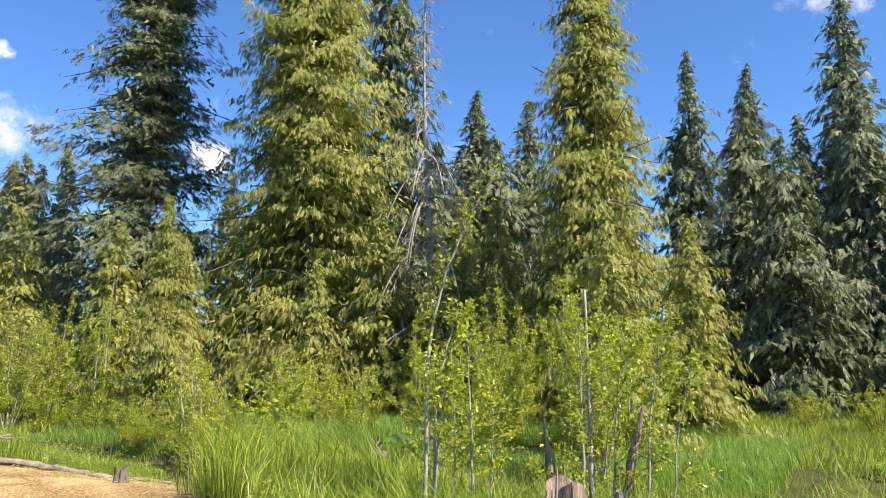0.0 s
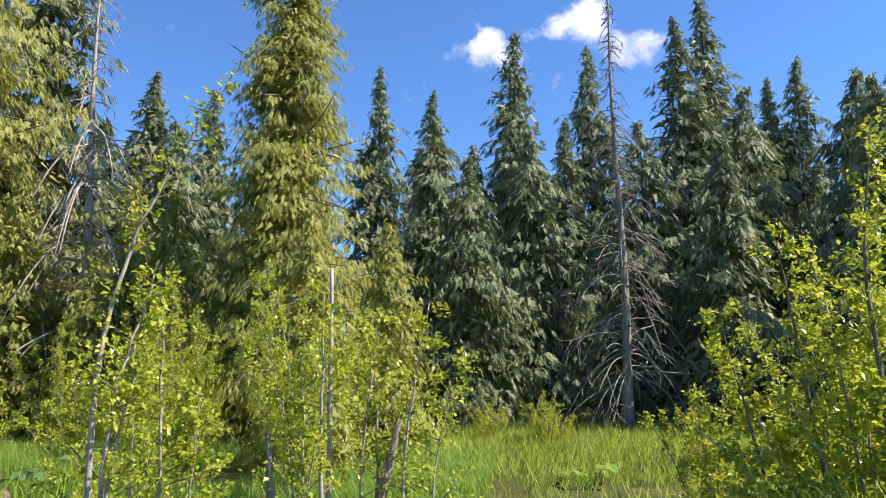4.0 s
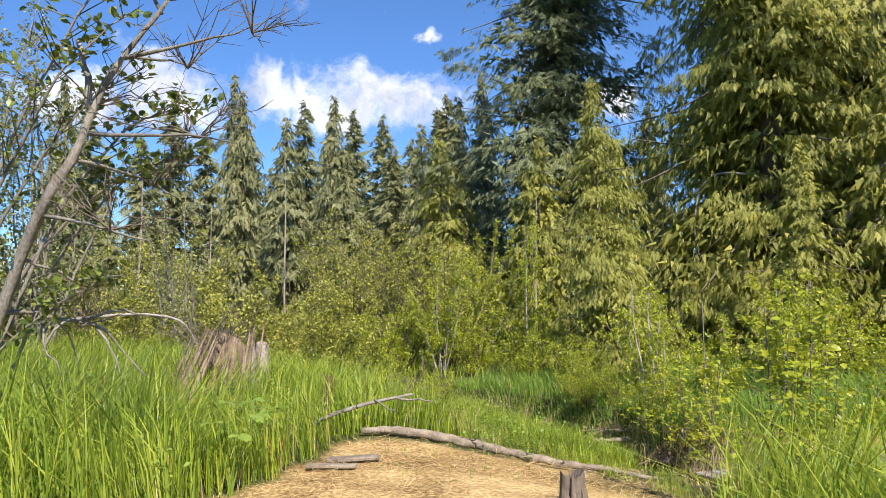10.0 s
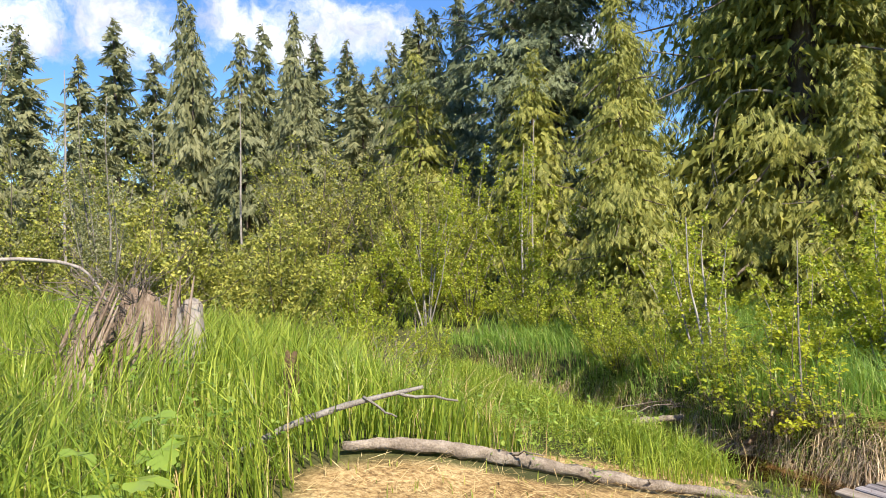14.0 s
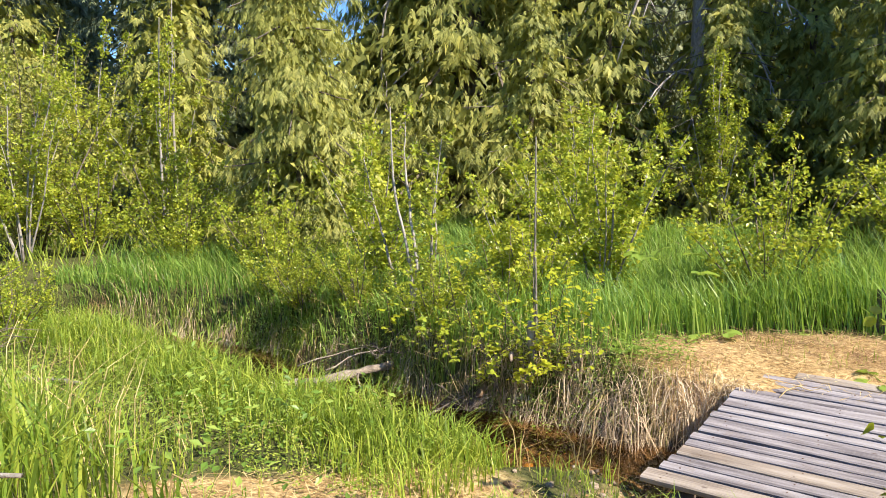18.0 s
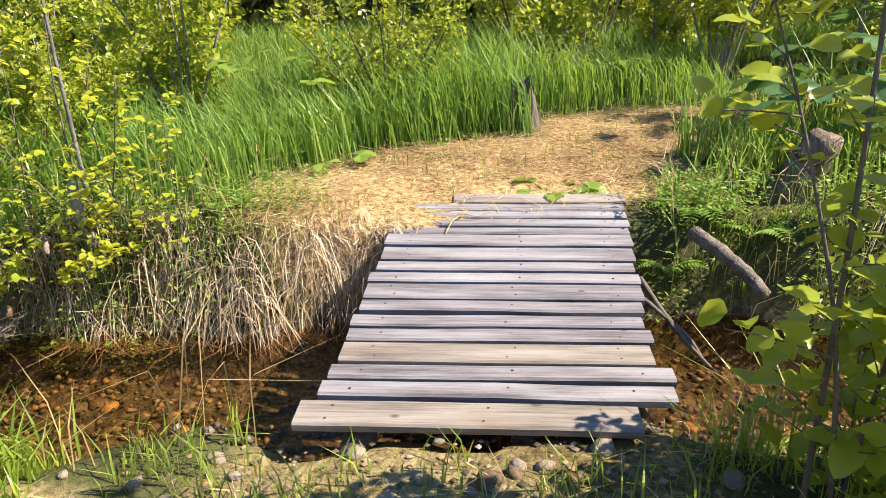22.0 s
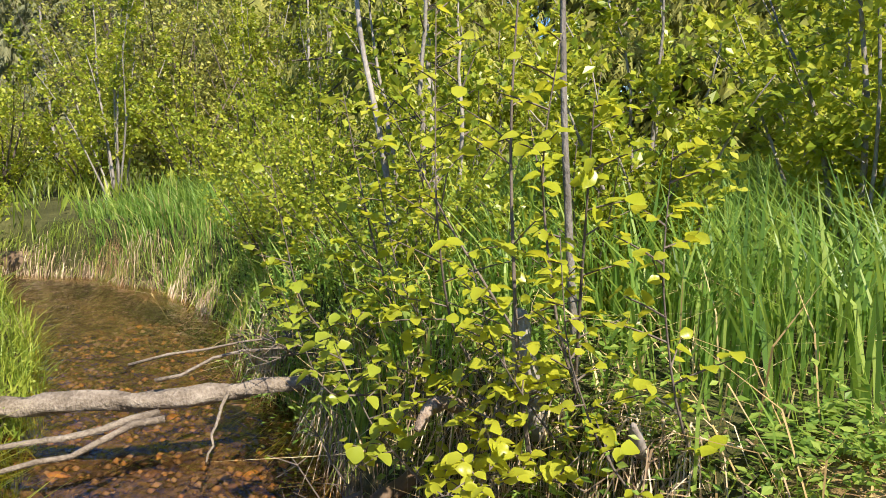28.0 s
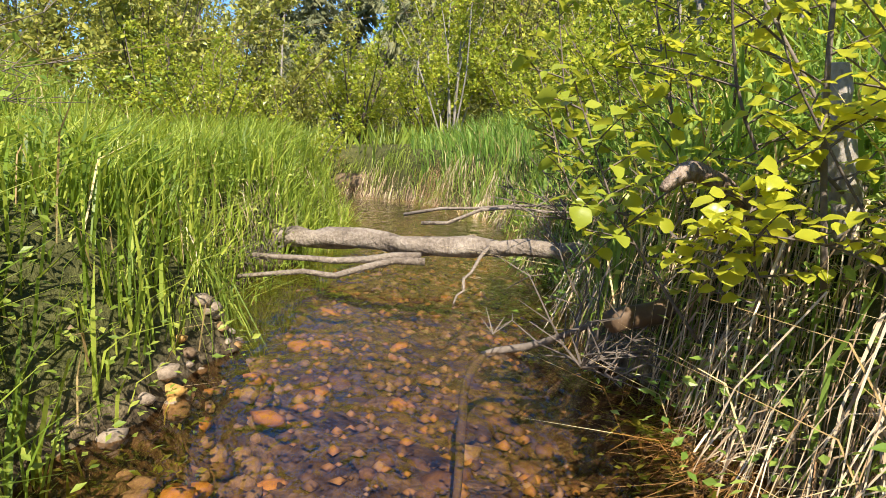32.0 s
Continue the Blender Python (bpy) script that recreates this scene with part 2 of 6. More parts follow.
M_PLANK = plank_material("weathered_deck_plank", ((0.35, (0.11, 0.098, 0.104)), (0.47, (0.245, 0.225, 0.235)), (0.62, (0.375, 0.358, 0.37))), (0.21, 0.165, 0.145))
M_PLANK_TAN = plank_material("tan_deck_plank", ((0.35, (0.145, 0.115, 0.094)), (0.47, (0.275, 0.235, 0.198)), (0.62, (0.40, 0.355, 0.31))), (0.26, 0.19, 0.14))
M_NAIL = solid("rusty_nail_head", ((0.3, (0.03, 0.018, 0.012)), (0.7, (0.12, 0.06, 0.035))), 30, 0.7, 0.2)
M_STONE = solid("river_stone", ((0.28, (0.14, 0.105, 0.075)), (0.5, (0.31, 0.245, 0.18)), (0.78, (0.50, 0.42, 0.33))), 4, 0.8, 0.5)
M_OCHRE = solid("ochre_stained_stone", ((0.25, (0.22, 0.11, 0.03)), (0.5, (0.42, 0.24, 0.07)), (0.8, (0.68, 0.42, 0.12))), 3, 0.6, 0.3)
M_RUST = solid("rust_brown_stone", ((0.25, (0.055, 0.034, 0.020)), (0.5, (0.135, 0.088, 0.052)), (0.8, (0.28, 0.21, 0.14))), 3, 0.6, 0.3)


def ground_material():
    """Soil and thatch: straw on the mown walk, dark earth under grass, brown silt in the stream bed."""
    m, n = material("ground_soil")
    pos = n.add("NewGeometry").outputs["Position"]
    xyz = n.add("SeparateXYZ", {0: pos})
    big, fine = n.noise(pos, 1.3, 5), n.noise(pos, 28.0, 5, 0.7)
    soil = n.ramp(n.math("ADD", n.math("MULTIPLY", big, 0.5), n.math("MULTIPLY", fine, 0.5)),
                  (0.3, (0.030, 0.030, 0.012)), (0.5, (0.070, 0.075, 0.026)), (0.72, (0.15, 0.145, 0.055)))
    straw = n.ramp(n.math("ADD", n.math("MULTIPLY", big, 0.4), n.math("MULTIPLY", fine, 0.6)),
                   (0.38, (0.10, 0.058, 0.026)), (0.49, (0.35, 0.23, 0.10)), (0.62, (0.66, 0.50, 0.255)))
    silt = n.ramp(n.math("ADD", n.math("MULTIPLY", n.noise(pos, 7.0, 4), 0.6), n.math("MULTIPLY", fine, 0.4)),
                  (0.36, (0.034, 0.025, 0.015)), (0.5, (0.105, 0.080, 0.048)), (0.64, (0.27, 0.215, 0.135)))
    mown = n.add("Attribute", attribute_name="mown").outputs["Fac"]
    c = n.mix(mown, soil, straw)
    wet = n.add("MapRange", {"Value": xyz.outputs[2], 1: -0.30, 2: -0.42, 3: 0.0, 4: 1.0}, clamp=True).outputs[0]
    c = n.mix(wet, c, silt)
    b = n.add("Bump", {"Height": fine, "Strength": 0.8, "Distance": 0.03})
    bs = n.add("BsdfPrincipled", {"Base Color": c, "Roughness": 0.92, "Specular IOR Level": 0.15, "Normal": b.outputs[0]})
    return finish(m, n, bs.outputs[0])


def water_material():
    m, n = material("stream_water")
    pos = n.add("Mapping", {"Vector": n.add("NewGeometry").outputs["Position"], "Scale": (0.8, 1.6, 1)}).outputs[0]
    b = n.add("Bump", {"Height": n.math("ADD", n.noise(pos, 7.0, 3, 0.5), n.math("MULTIPLY", n.noise(pos, 22.0, 2), 0.35)), "Strength": 0.62, "Distance": 0.03})
    gl = n.add("BsdfGlossy", {"Color": (1, 1, 1, 1), "Roughness": 0.03, "Normal": b.outputs[0]})
    tr = n.add("BsdfTransparent", {"Color": (0.77, 0.63, 0.46, 1)})
    fr = n.add("Fresnel", {"IOR": 1.33, "Normal": b.outputs[0]})
    mx = n.add("MixShader", {0: fr.outputs[0], 1: tr.outputs[0], 2: gl.outputs[0]})
    return finish(m, n, mx.outputs[0])


M_GROUND, M_WATER = ground_material(), water_material()


# ---- mesh tools ----
class Geo:
    """Collects vertices and faces of one mesh."""

    def __init__(self):
        self.v, self.f, self.n = [], [], 0

    def add(self, v, f):
        v = np.asarray(v, float).reshape(-1, 3)
        self.v.append(v)
        self.f.append(np.asarray(f, int) + self.n)
        self.n += len(v)

    def mesh(self, name, mat, smooth=False):
        me = bpy.data.meshes.new(name)
        v = np.concatenate(self.v) if self.v else np.zeros((0, 3))
        polys = [f for f in self.f if f.size]
        loops = np.concatenate([f.ravel() for f in polys])
        sizes = np.concatenate([np.full(len(f), f.shape[1]) for f in polys])
        me.vertices.add(len(v))
        me.vertices.foreach_set("co", v.ravel())
        me.loops.add(len(loops))
        me.loops.foreach_set("vertex_index", loops.astype(np.int32))
        me.polygons.add(len(sizes))
        me.polygons.foreach_set("loop_start", np.r_[0, np.cumsum(sizes)[:-1]].astype(np.int32))
        me.polygons.foreach_set("use_smooth", np.full(len(sizes), smooth))
        me.update(calc_edges=True)
        me.validate()
        me.materials.append(mat)
        return me


def part(name, geo, mat, parent=None, label="", smooth=False, kind=""):
    ob = new(name, geo.mesh(name, mat, smooth) if isinstance(geo, Geo) else geo)
    tagged(ob, kind=kind)
    if parent:
        ob.parent = parent
    return tagged(ob, label)


def thing(name, label, category, where=None, group="", kind=""):
    ob = new(name)
    ob.empty_display_size = 0.2
    if where is not None:
        ob.matrix_basis = where
    return tagged(ob, label, category, group, kind)


def tube(geo, pts, radii, sides=6, rough=0.0, rng=None):
    """A tapered round limb through pts, closed at both ends."""
    pts = np.asarray(pts, float)
    k = len(pts)
    radii = np.broadcast_to(np.asarray(radii, float), (k,))
    d = np.gradient(pts, axis=0)
    d /= np.linalg.norm(d, axis=1, keepdims=True) + 1e-9
    ref = np.eye(3)[int(np.argmin(np.abs(d).max(0)))][None]  # the axis that the limb never runs along
    a = np.cross(d, ref)
    a /= np.linalg.norm(a, axis=1, keepdims=True) + 1e-9
    b = np.cross(d, a)
    th = np.arange(sides) * 2 * np.pi / sides
    r = radii[:, None] * (1 + (rng.uniform(-rough, rough, (k, sides)) if rough else 0))
    ring = pts[:, None] + r[..., None] * (np.cos(th)[None, :, None] * a[:, None] + np.sin(th)[None, :, None] * b[:, None])
    i, j = np.meshgrid(np.arange(k - 1), np.arange(sides), indexing="ij")
    j2 = (j + 1) % sides
    geo.add(ring.reshape(-1, 3), np.stack([i * sides + j, i * sides + j2, (i + 1) * sides + j2, (i + 1) * sides + j], -1).reshape(-1, 4))
    geo.f.append(np.array([list(range(sides))[::-1], [(k - 1) * sides + q for q in range(sides)]]) + geo.n - k * sides)


def unit(v):
    return v / (np.linalg.norm(v, axis=-1, keepdims=True) + 1e-9)


def leaves(geo, base, axis, normal, length, width, full=False):
    """Leaves from base along axis, folded at the midrib. full: with a rounded outline."""
    base, axis, normal = np.asarray(base), unit(np.asarray(axis)), np.asarray(normal)
    side = unit(np.cross(axis, normal))
    up = np.cross(side, axis)
    L, W = np.asarray(length)[:, None], np.asarray(width)[:, None]
    n = len(base)
    o = np.arange(n)[:, None]
    if full:
        v = np.stack([base, base + axis * L * 0.3 + side * W * 0.42 + up * W * 0.12, base + axis * L * 0.68 + side * W * 0.38 + up * W * 0.08,
                      base + axis * L - up * L * 0.10, base + axis * L * 0.68 - side * W * 0.38 + up * W * 0.08,
                      base + axis * L * 0.3 - side * W * 0.42 + up * W * 0.12, base + axis * L * 0.5], 1)
        tri = [[0, 1, 6], [1, 2, 6], [2, 3, 6], [3, 4, 6], [4, 5, 6], [5, 0, 6]]
        geo.add(v.reshape(-1, 3), np.concatenate([o * 7 + t for t in tri]))
    else:
        v = np.stack([base, base + axis * L * 0.5 + side * W * 0.5 + up * W * 0.15, base + axis * L, base + axis * L * 0.5 - side * W * 0.5 + up * W * 0.15], 1)
        geo.add(v.reshape(-1, 3), np.concatenate([o * 4 + [0, 1, 2], o * 4 + [0, 2, 3]]))


def blades(geo, base, h, w, lean, rng, bend=0.5):
    """Grass blades: tapered strips that arch over to one side."""
    n = len(base)
    th = rng.uniform(0, 2 * np.pi, n)
    out = np.stack([np.cos(th), np.sin(th), 0 * th], 1)
    side = np.stack([-np.sin(th), np.cos(th), 0 * th], 1) * w[:, None]
    out = out * (bend * rng.uniform(0.15, 1.0, n))[:, None] + np.asarray(lean)
    H = h[:, None]
    up = np.array([[0, 0, 1.0]])
    mid = base + up * H * 0.58 + out * H * 0.22
    tip = base + up * H * (1.0 - 0.18 * np.linalg.norm(out, axis=1, keepdims=True)) + out * H * 0.92
    v = np.stack([base - side * 0.5, base + side * 0.5, mid - side * 0.5, mid + side * 0.5, tip], 1)
    o = np.arange(n)[:, None] * 5
    geo.add(v.reshape(-1, 3), o + [0, 1, 3, 2])
    geo.f.append(o + [2, 3, 4] + geo.n - 5 * n)


# ---- the lie of the land ----
def smooth(a, b, x):
    t = np.clip((x - a) / (b - a), 0, 1)
    return t * t * (3 - 2 * t)


def wob(x, y, s, k=0.0):
    return (np.sin(x * s + 1.3 + k) * np.cos(y * s * 1.17 + 0.4 - k) + 0.5 * np.sin(x * s * 2.3 - y * s * 1.9 + 2 + k))


BEND_X = (-26, -14, -11, -10, -9, -8, -7, -6, -5, -4, -2.5, -1, 2)
BEND_Y = (-16, -7, -2.6, -0.9, 0.45, 1.18, 1.48, 1.55, 1.45, 1.27, 1.23, 1.25, 1.24)


def stream_mid(x):
    """The y of the stream's middle line."""
    x = np.asarray(x, float)
    bend = sum(np.interp(x + d, BEND_X, BEND_Y) for d in (-0.6, -0.3, 0, 0.3, 0.6)) / 5
    return bend + 0.02 * np.sin(x * 1.9 + 0.6) + 0.02 * np.clip(x - 2, 0, 40) ** 2


def stream_half(x):
    x = np.asarray(x, float)
    steep = (stream_mid(x + 0.3) - stream_mid(x - 0.3)) / 0.6
    return (0.64 - 0.15 * smooth(-0.6, -2.2, x)) * np.sqrt(1 + steep ** 2) + 0.03 * np.sin(x * 3.1 + 1)


WALK = ((14, -11.5, 1.6), (9.4, -8.7, 1.7), (7.4, -7.0, 1.45), (5.2, -5.7, 1.5), (3.0, -4.75, 1.75), (1.0, -3.8, 1.6), (0.0, -2.6, 1.85), (-0.4, -1.2, 1.3), (-0.4, 0.0, 0.9))
SPUR = ((4.8, -6.2, 1.1), (1.6, -5.75, 0.6))
TRODDEN = ((-1.7, -0.35, 0.55), (-2.4, -1.1, 0.5))


def mown_at(x, y):
    """How far a place belongs to the mown walk: 1 on it, 0 off it."""
    x, y = np.asarray(x, float), np.asarray(y, float)
    n = 0.22 * wob(x, y, 1.9) + 0.10 * wob(x, y, 5.1)
    near = np.full(x.shape, 9.0)
    for (ax, ay, ar), (bx, by, br) in [*zip(WALK[:-1], WALK[1:]), SPUR, TRODDEN]:
        t = np.clip(((x - ax) * (bx - ax) + (y - ay) * (by - ay)) / ((bx - ax) ** 2 + (by - ay) ** 2), 0, 1)
        near = np.minimum(near, np.hypot(x - ax - t * (bx - ax), y - ay - t * (by - ay)) / (ar + t * (br - ar)))
    far = np.minimum.reduce([np.hypot((x + 0.1) / 1.25, (y - 3.0) / 0.85), np.hypot((x + 0.95) / 0.7, (y - 2.5) / 0.75), np.hypot((x - 1.6) / 1.5, (y - 4.1) / 0.7), np.hypot((x - 3.2) / 1.2, (y - 5.8) / 1.3)])
    return smooth(1.06, 0.86, np.minimum(near, far) + n * 0.5)


def landing(x, y):
    """1 on the trampled gravel landing before the bridge, 0 away from it."""
    return smooth(1.25, 0.7, np.hypot((x + 0.35) / 1.25, (y + 0.35) / 1.1) + 0.1 * wob(x, y, 3.0))


def ground_z(x, y):
    x, y = np.asarray(x, float), np.asarray(y, float)
    mid, half = stream_mid(x), stream_half(x)
    near = 0.52 * smooth(-0.2, -3.0, y) + 0.10 * smooth(-4, -9, y) + 0.30 * smooth(-1.5, -6, x) * smooth(-2.0, -4.5, y)
    far = 0.06 + 0.10 * smooth(4, 12, y)
    land = np.where(y < mid, near - 0.12 * smooth(-0.9, 0.3, y) * smooth(3, 1, np.abs(x)), far) + 0.035 * wob(x, y, 0.9) + 0.012 * wob(x, y, 3.7, 2)
    land = land + 0.015 * np.clip(np.hypot(x, y) - 45, 0, 400)
    d = np.abs(y - mid) - half
    bank_w = np.where(y < mid, 0.42 - 0.30 * smooth(1.7, 1.1, np.abs(x + 0.2)), 0.26 + 0.12 * smooth(-0.8, -1.1, x))
    cut = smooth(bank_w, -0.06, d - 0.06 * wob(x, y, 4.0))
    bed = -0.655 + 0.03 * wob(x, y, 3.0) + 0.02 * wob(x, y, 9.0)
    inrange = smooth(-34, -20, x) * smooth(34, 20, x)
    return land * (1 - cut * inrange) + bed * cut * inrange


def sheet(name, xs, ys, zf, mat, label, category, kind="structure"):
    X, Y = np.meshgrid(xs, ys, indexing="ij")
    V = np.stack([X, Y, zf(X, Y)], -1).reshape(-1, 3)
    a, b = len(xs), len(ys)
    i, j = np.meshgrid(np.arange(a - 1), np.arange(b - 1), indexing="ij")
    q = np.stack([i * b + j, (i + 1) * b + j, (i + 1) * b + j + 1, i * b + j + 1], -1).reshape(-1, 4)
    g = Geo()
    g.add(V, q)
    ob = tagged(new(name, g.mesh(name, mat, True)), label, category, kind=kind)
    return ob, V


def graded(lo, hi, fine_lo, fine_hi, step, grow=1.22):
    out = list(np.arange(fine_lo, fine_hi + 1e-6, step))
    s, p = step, fine_hi
    while p < hi:
        s *= grow
        p += s
        out.append(min(p, hi))
    s, p = step, fine_lo
    while p > lo:
        s *= grow
        p -= s
        out.insert(0, max(p, lo))
    return np.array(out)


ground, gv = sheet("ground", graded(-1500, 1500, -11, 11, 0.11), graded(-1500, 1500, -9.5, 7, 0.10), ground_z, M_GROUND,
                   "uneven meadow ground with a mown straw walk and a stream bed", "ground")
att = ground.data.attributes.new("mown", "FLOAT", "POINT")
att.data.foreach_set("value", (mown_at(gv[:, 0], gv[:, 1]) * (1 - 0.55 * landing(gv[:, 0], gv[:, 1]))).astype(np.float32))
WATER_Z = -0.44
wx = np.arange(-26, 20.01, 0.25)
g = Geo()
e = np.concatenate([np.stack([wx, stream_mid(wx) - stream_half(wx) - 0.5, 0 * wx + WATER_Z], 1), np.stack([wx, stream_mid(wx) + stream_half(wx) + 0.3, 0 * wx + WATER_Z], 1)])
k = np.arange(len(wx) - 1)
g.add(e, np.stack([k, k + 1, k + 1 + len(wx), k + len(wx)], 1))
tagged(new("water", g.mesh("water", M_WATER, True)), "clear shallow tea-coloured stream water with small ripples", "water", kind="structure")


# ---- footbridge ----
def box(geo, c, size, turn=0.0, tilt=0.0, chip=0.004, rng=None):
    """A board with worn edges: an eight-sided cross-section."""
    lx, ly, lz = np.asarray(size) / 2
    b = min(0.008, lz * 0.5)
    prof = np.array([(-ly, -lz + b), (-ly + b, -lz), (ly - b, -lz), (ly, -lz + b), (ly, lz - b), (ly - b, lz), (-ly + b, lz), (-ly, lz - b)])
    xs = np.linspace(-lx, lx, 5)
    rows = []
    for x in xs:
        j = rng.uniform(-chip, chip, 2) if rng else (0, 0)
        rows.append(np.column_stack([np.full(8, x), prof[:, 0] + j[0], prof[:, 1] + j[1] * 0.4]))
    V = np.concatenate(rows)
    R = np.array(Euler((0, tilt, turn)).to_matrix())
    V = V @ R.T + np.asarray(c)
    F = [[i * 8 + q, i * 8 + (q + 1) % 8, (i + 1) * 8 + (q + 1) % 8, (i + 1) * 8 + q] for i in range(4) for q in range(8)]
    geo.add(V, np.array(F)[:, ::-1])
    geo.f.append(np.array([list(range(8)), [32 + q for q in range(7, -1, -1)]]) + geo.n - 40)


ng = Geo()
tube(ng, [(0, 0, -0.006), (0, 0, 0.001), (0, 0, 0.002)], [0.0048, 0.0048, 0.003], 7)
NAIL = ng.mesh("nail", M_NAIL)


def footbridge():
    rng = np.random.default_rng(4)
    br = thing("footbridge", "low weathered grey plank footbridge across the stream", "bridge")
    wide = {0, 5, 6, 9, 13, 16}
    y = 2.60
    for i in range(17):
        w = 0.135 if i in wide else 0.088
        y -= w / 2
        s = (2.60 - y) / 2.2
        xl = -0.775 - 0.150 * s + rng.uniform(-0.012, 0.012) - (0.05 if i == 16 else 0)
        xr = 0.470 - 0.285 * s + rng.uniform(-0.015, 0.015) + (0.0 if i not in (14, 15) else 0.05) - (0.07 if i == 16 else 0)
        xl += (0.27, 0.08, 0.02)[i] if i < 3 else 0.0
        g = Geo()
        box(g, (0, 0, 0), (xr - xl, w, 0.036), 0, 0, 0.005, rng)
        p = part("plank", g, M_PLANK_TAN if i in (13, 16, 0) else M_PLANK, br, "tan-brown plank" if i in (13, 16) else "")
        z = 0.05 - 0.075 * s + 0.02 * (s > 0.98)
        p.matrix_basis = Matrix.Translation(((xl + xr) / 2, y, z + rng.uniform(-0.004, 0.004) - 0.018)) @ Euler((rng.uniform(-0.02, 0.02), 0, -0.055 + 0.03 * s + rng.uniform(-0.008, 0.008))).to_matrix().to_4x4()
        for k, fx in enumerate((0.10, 0.55, 0.90)):
            for fy in ((-0.26, 0.26) if w > 0.1 else (rng.uniform(-0.2, 0.2),)):
                nl = new("nail", NAIL)
                nl.parent = p
                nl.matrix_basis = Matrix.Translation(((fx - 0.5) * (xr - xl) + rng.uniform(-0.02, 0.02), fy * w, 0.0185))
        y -= w / 2 + rng.uniform(0.014, 0.03)
    for x0, x1 in ((-0.66, -0.78), (-0.05, -0.22), (0.33, 0.12)):
        g = Geo()
        t = np.linspace(0, 1, 7)
        tube(g, np.stack([x0 + (x1 - x0) * t, 2.75 - 2.34 * t, -0.075 - 0.075 * t], 1), 0.058, 9, 0.05, rng)
        part("stringer", g, M_BARK, br, "log stringer under the planks", True)
    return br


footbridge()


# ---- trees ----
def fronds(geo, pos, ax, nrm, L, W):
    """Feathery sprays, each a slim wedge from a broad foot to a fine tip."""
    side = unit(np.cross(ax, nrm)) * W[:, None] * 0.5
    v = np.stack([pos - side, pos + side, pos + ax * L[:, None]], 1)
    geo.add(v.reshape(-1, 3), np.arange(3 * len(pos)).reshape(-1, 3))


def conifer(kind, H, R, seed, n_br, per, mat, bare=0.03, size=0.4, power=0.8, droop=0.6, hang=0.7, wide=0.24, trunk_r=None, limb_step=2, name="cedar_tree", label="", lean=0.0):
    """A conifer as trunk and crown: limbs round the trunk, each hung with sprays."""
    rng = np.random.default_rng(seed)
    root = thing(name, label, "tree")
    tr = trunk_r or H * 0.014
    g = Geo()
    t = np.linspace(0, 1, 9)
    bend = np.stack([lean * H * t ** 2 + 0.04 * np.sin(t * 5 + seed), 0.05 * np.sin(t * 4 + 2 * seed), H * t - 0.3], 1)
    tube(g, bend, tr * (1 - 0.93 * t) * (1 + 0.5 * np.exp(-t * 25)), 9, 0.08, rng)
    part("trunk", g, M_BARK, root, "", True)
    c, lim = Geo(), Geo()
    u = bare + (1 - bare) * (np.arange(n_br) + rng.uniform(0, 1, n_br)) / n_br
    az = rng.uniform(0, 2 * np.pi, n_br)
    prof = (1 - u) ** power * np.minimum(1, 0.6 + u * 6) * (1 - 0.3 * smooth(0.80, 0.99, u))
    lump = 1 + 0.20 * np.sin(2 * az + u * 9 + seed) + 0.13 * np.sin(5 * az - u * 31 + seed)
    ln = np.maximum(0.12, R * prof * lump * rng.uniform(0.55, 1.15, n_br))
    rise, sag = rng.normal(0.14, 0.20, n_br), droop * rng.uniform(0.45, 1.45, n_br)
    rad = np.stack([np.cos(az), np.sin(az), 0 * az], 1)
    sd = np.stack([-np.sin(az), np.cos(az), 0 * az], 1)
    x0 = np.stack([np.interp(u, t, bend[:, 0]), np.interp(u, t, bend[:, 1]), u * H], 1)

    def along(b, s):
        return x0[b] + rad[b] * (ln[b] * s)[:, None] + np.array([0, 0, 1.0]) * (ln[b] * (rise[b] * s - sag[b] * s ** 2 + 0.38 * sag[b] * s ** 4))[:, None]

    k = 6  # fronds to a spray, set like a comb in one plane
    m = int(n_br * per * 0.8 / k)
    w = (ln + 0.25 * R) * rng.uniform(0.2, 1.8, n_br)
    b = rng.choice(n_br, m, p=w / w.sum())
    s = 1 - rng.uniform(0, 1, m) ** 1.2 * 0.84
    fan = rng.normal(0, 1, m) * (0.03 + 0.05 * np.minimum(1, ln[b]) + 0.20 * ln[b] * (1.12 - s))
    p = along(b, s) + sd[b] * fan[:, None] + rng.normal(0, 0.05, (m, 3))
    p[:, 2] -= np.abs(fan) * 0.35 + rng.exponential(0.06, m) * hang * size * 2
    a = unit(rad[b] * 0.65 + sd[b] * (0.45 * np.sign(fan) + rng.normal(0, 0.25, m))[:, None] + np.array([0, 0, -1.0]) * (hang * rng.uniform(0.4, 1.3, m))[:, None])
    nrm = np.array([0, 0, 1.0]) + rad[b] * min(1.0, 0.5 * hang) + rng.normal(0, 0.55, (m, 3))
    side = unit(np.cross(a, nrm))
    L = 1.32 * size * rng.uniform(0.5, 1.4, m) * (0.45 + 0.55 * np.minimum(1, ln[b] / 1.6))
    for i in range(k):
        v = 0.14 * i
        sgn = 0.0 if i == k - 1 else (1.0 if i % 2 else -1.0)
        ax = unit(a * (0.75 + 0.25 * (sgn == 0)) + side * (0.62 * sgn * rng.uniform(0.7, 1.3, m))[:, None] + np.array([0, 0, -0.12 * hang]) * abs(sgn) + rng.normal(0, 0.08, (m, 3)))
        fronds(c, p + a * (L * v)[:, None], ax, nrm, L * rng.uniform(0.45, 0.75, m) * (1.08 - 0.6 * v), L * wide * 0.55)
    # coarser sprays deep in the crown
    m = int(m * 0.75)
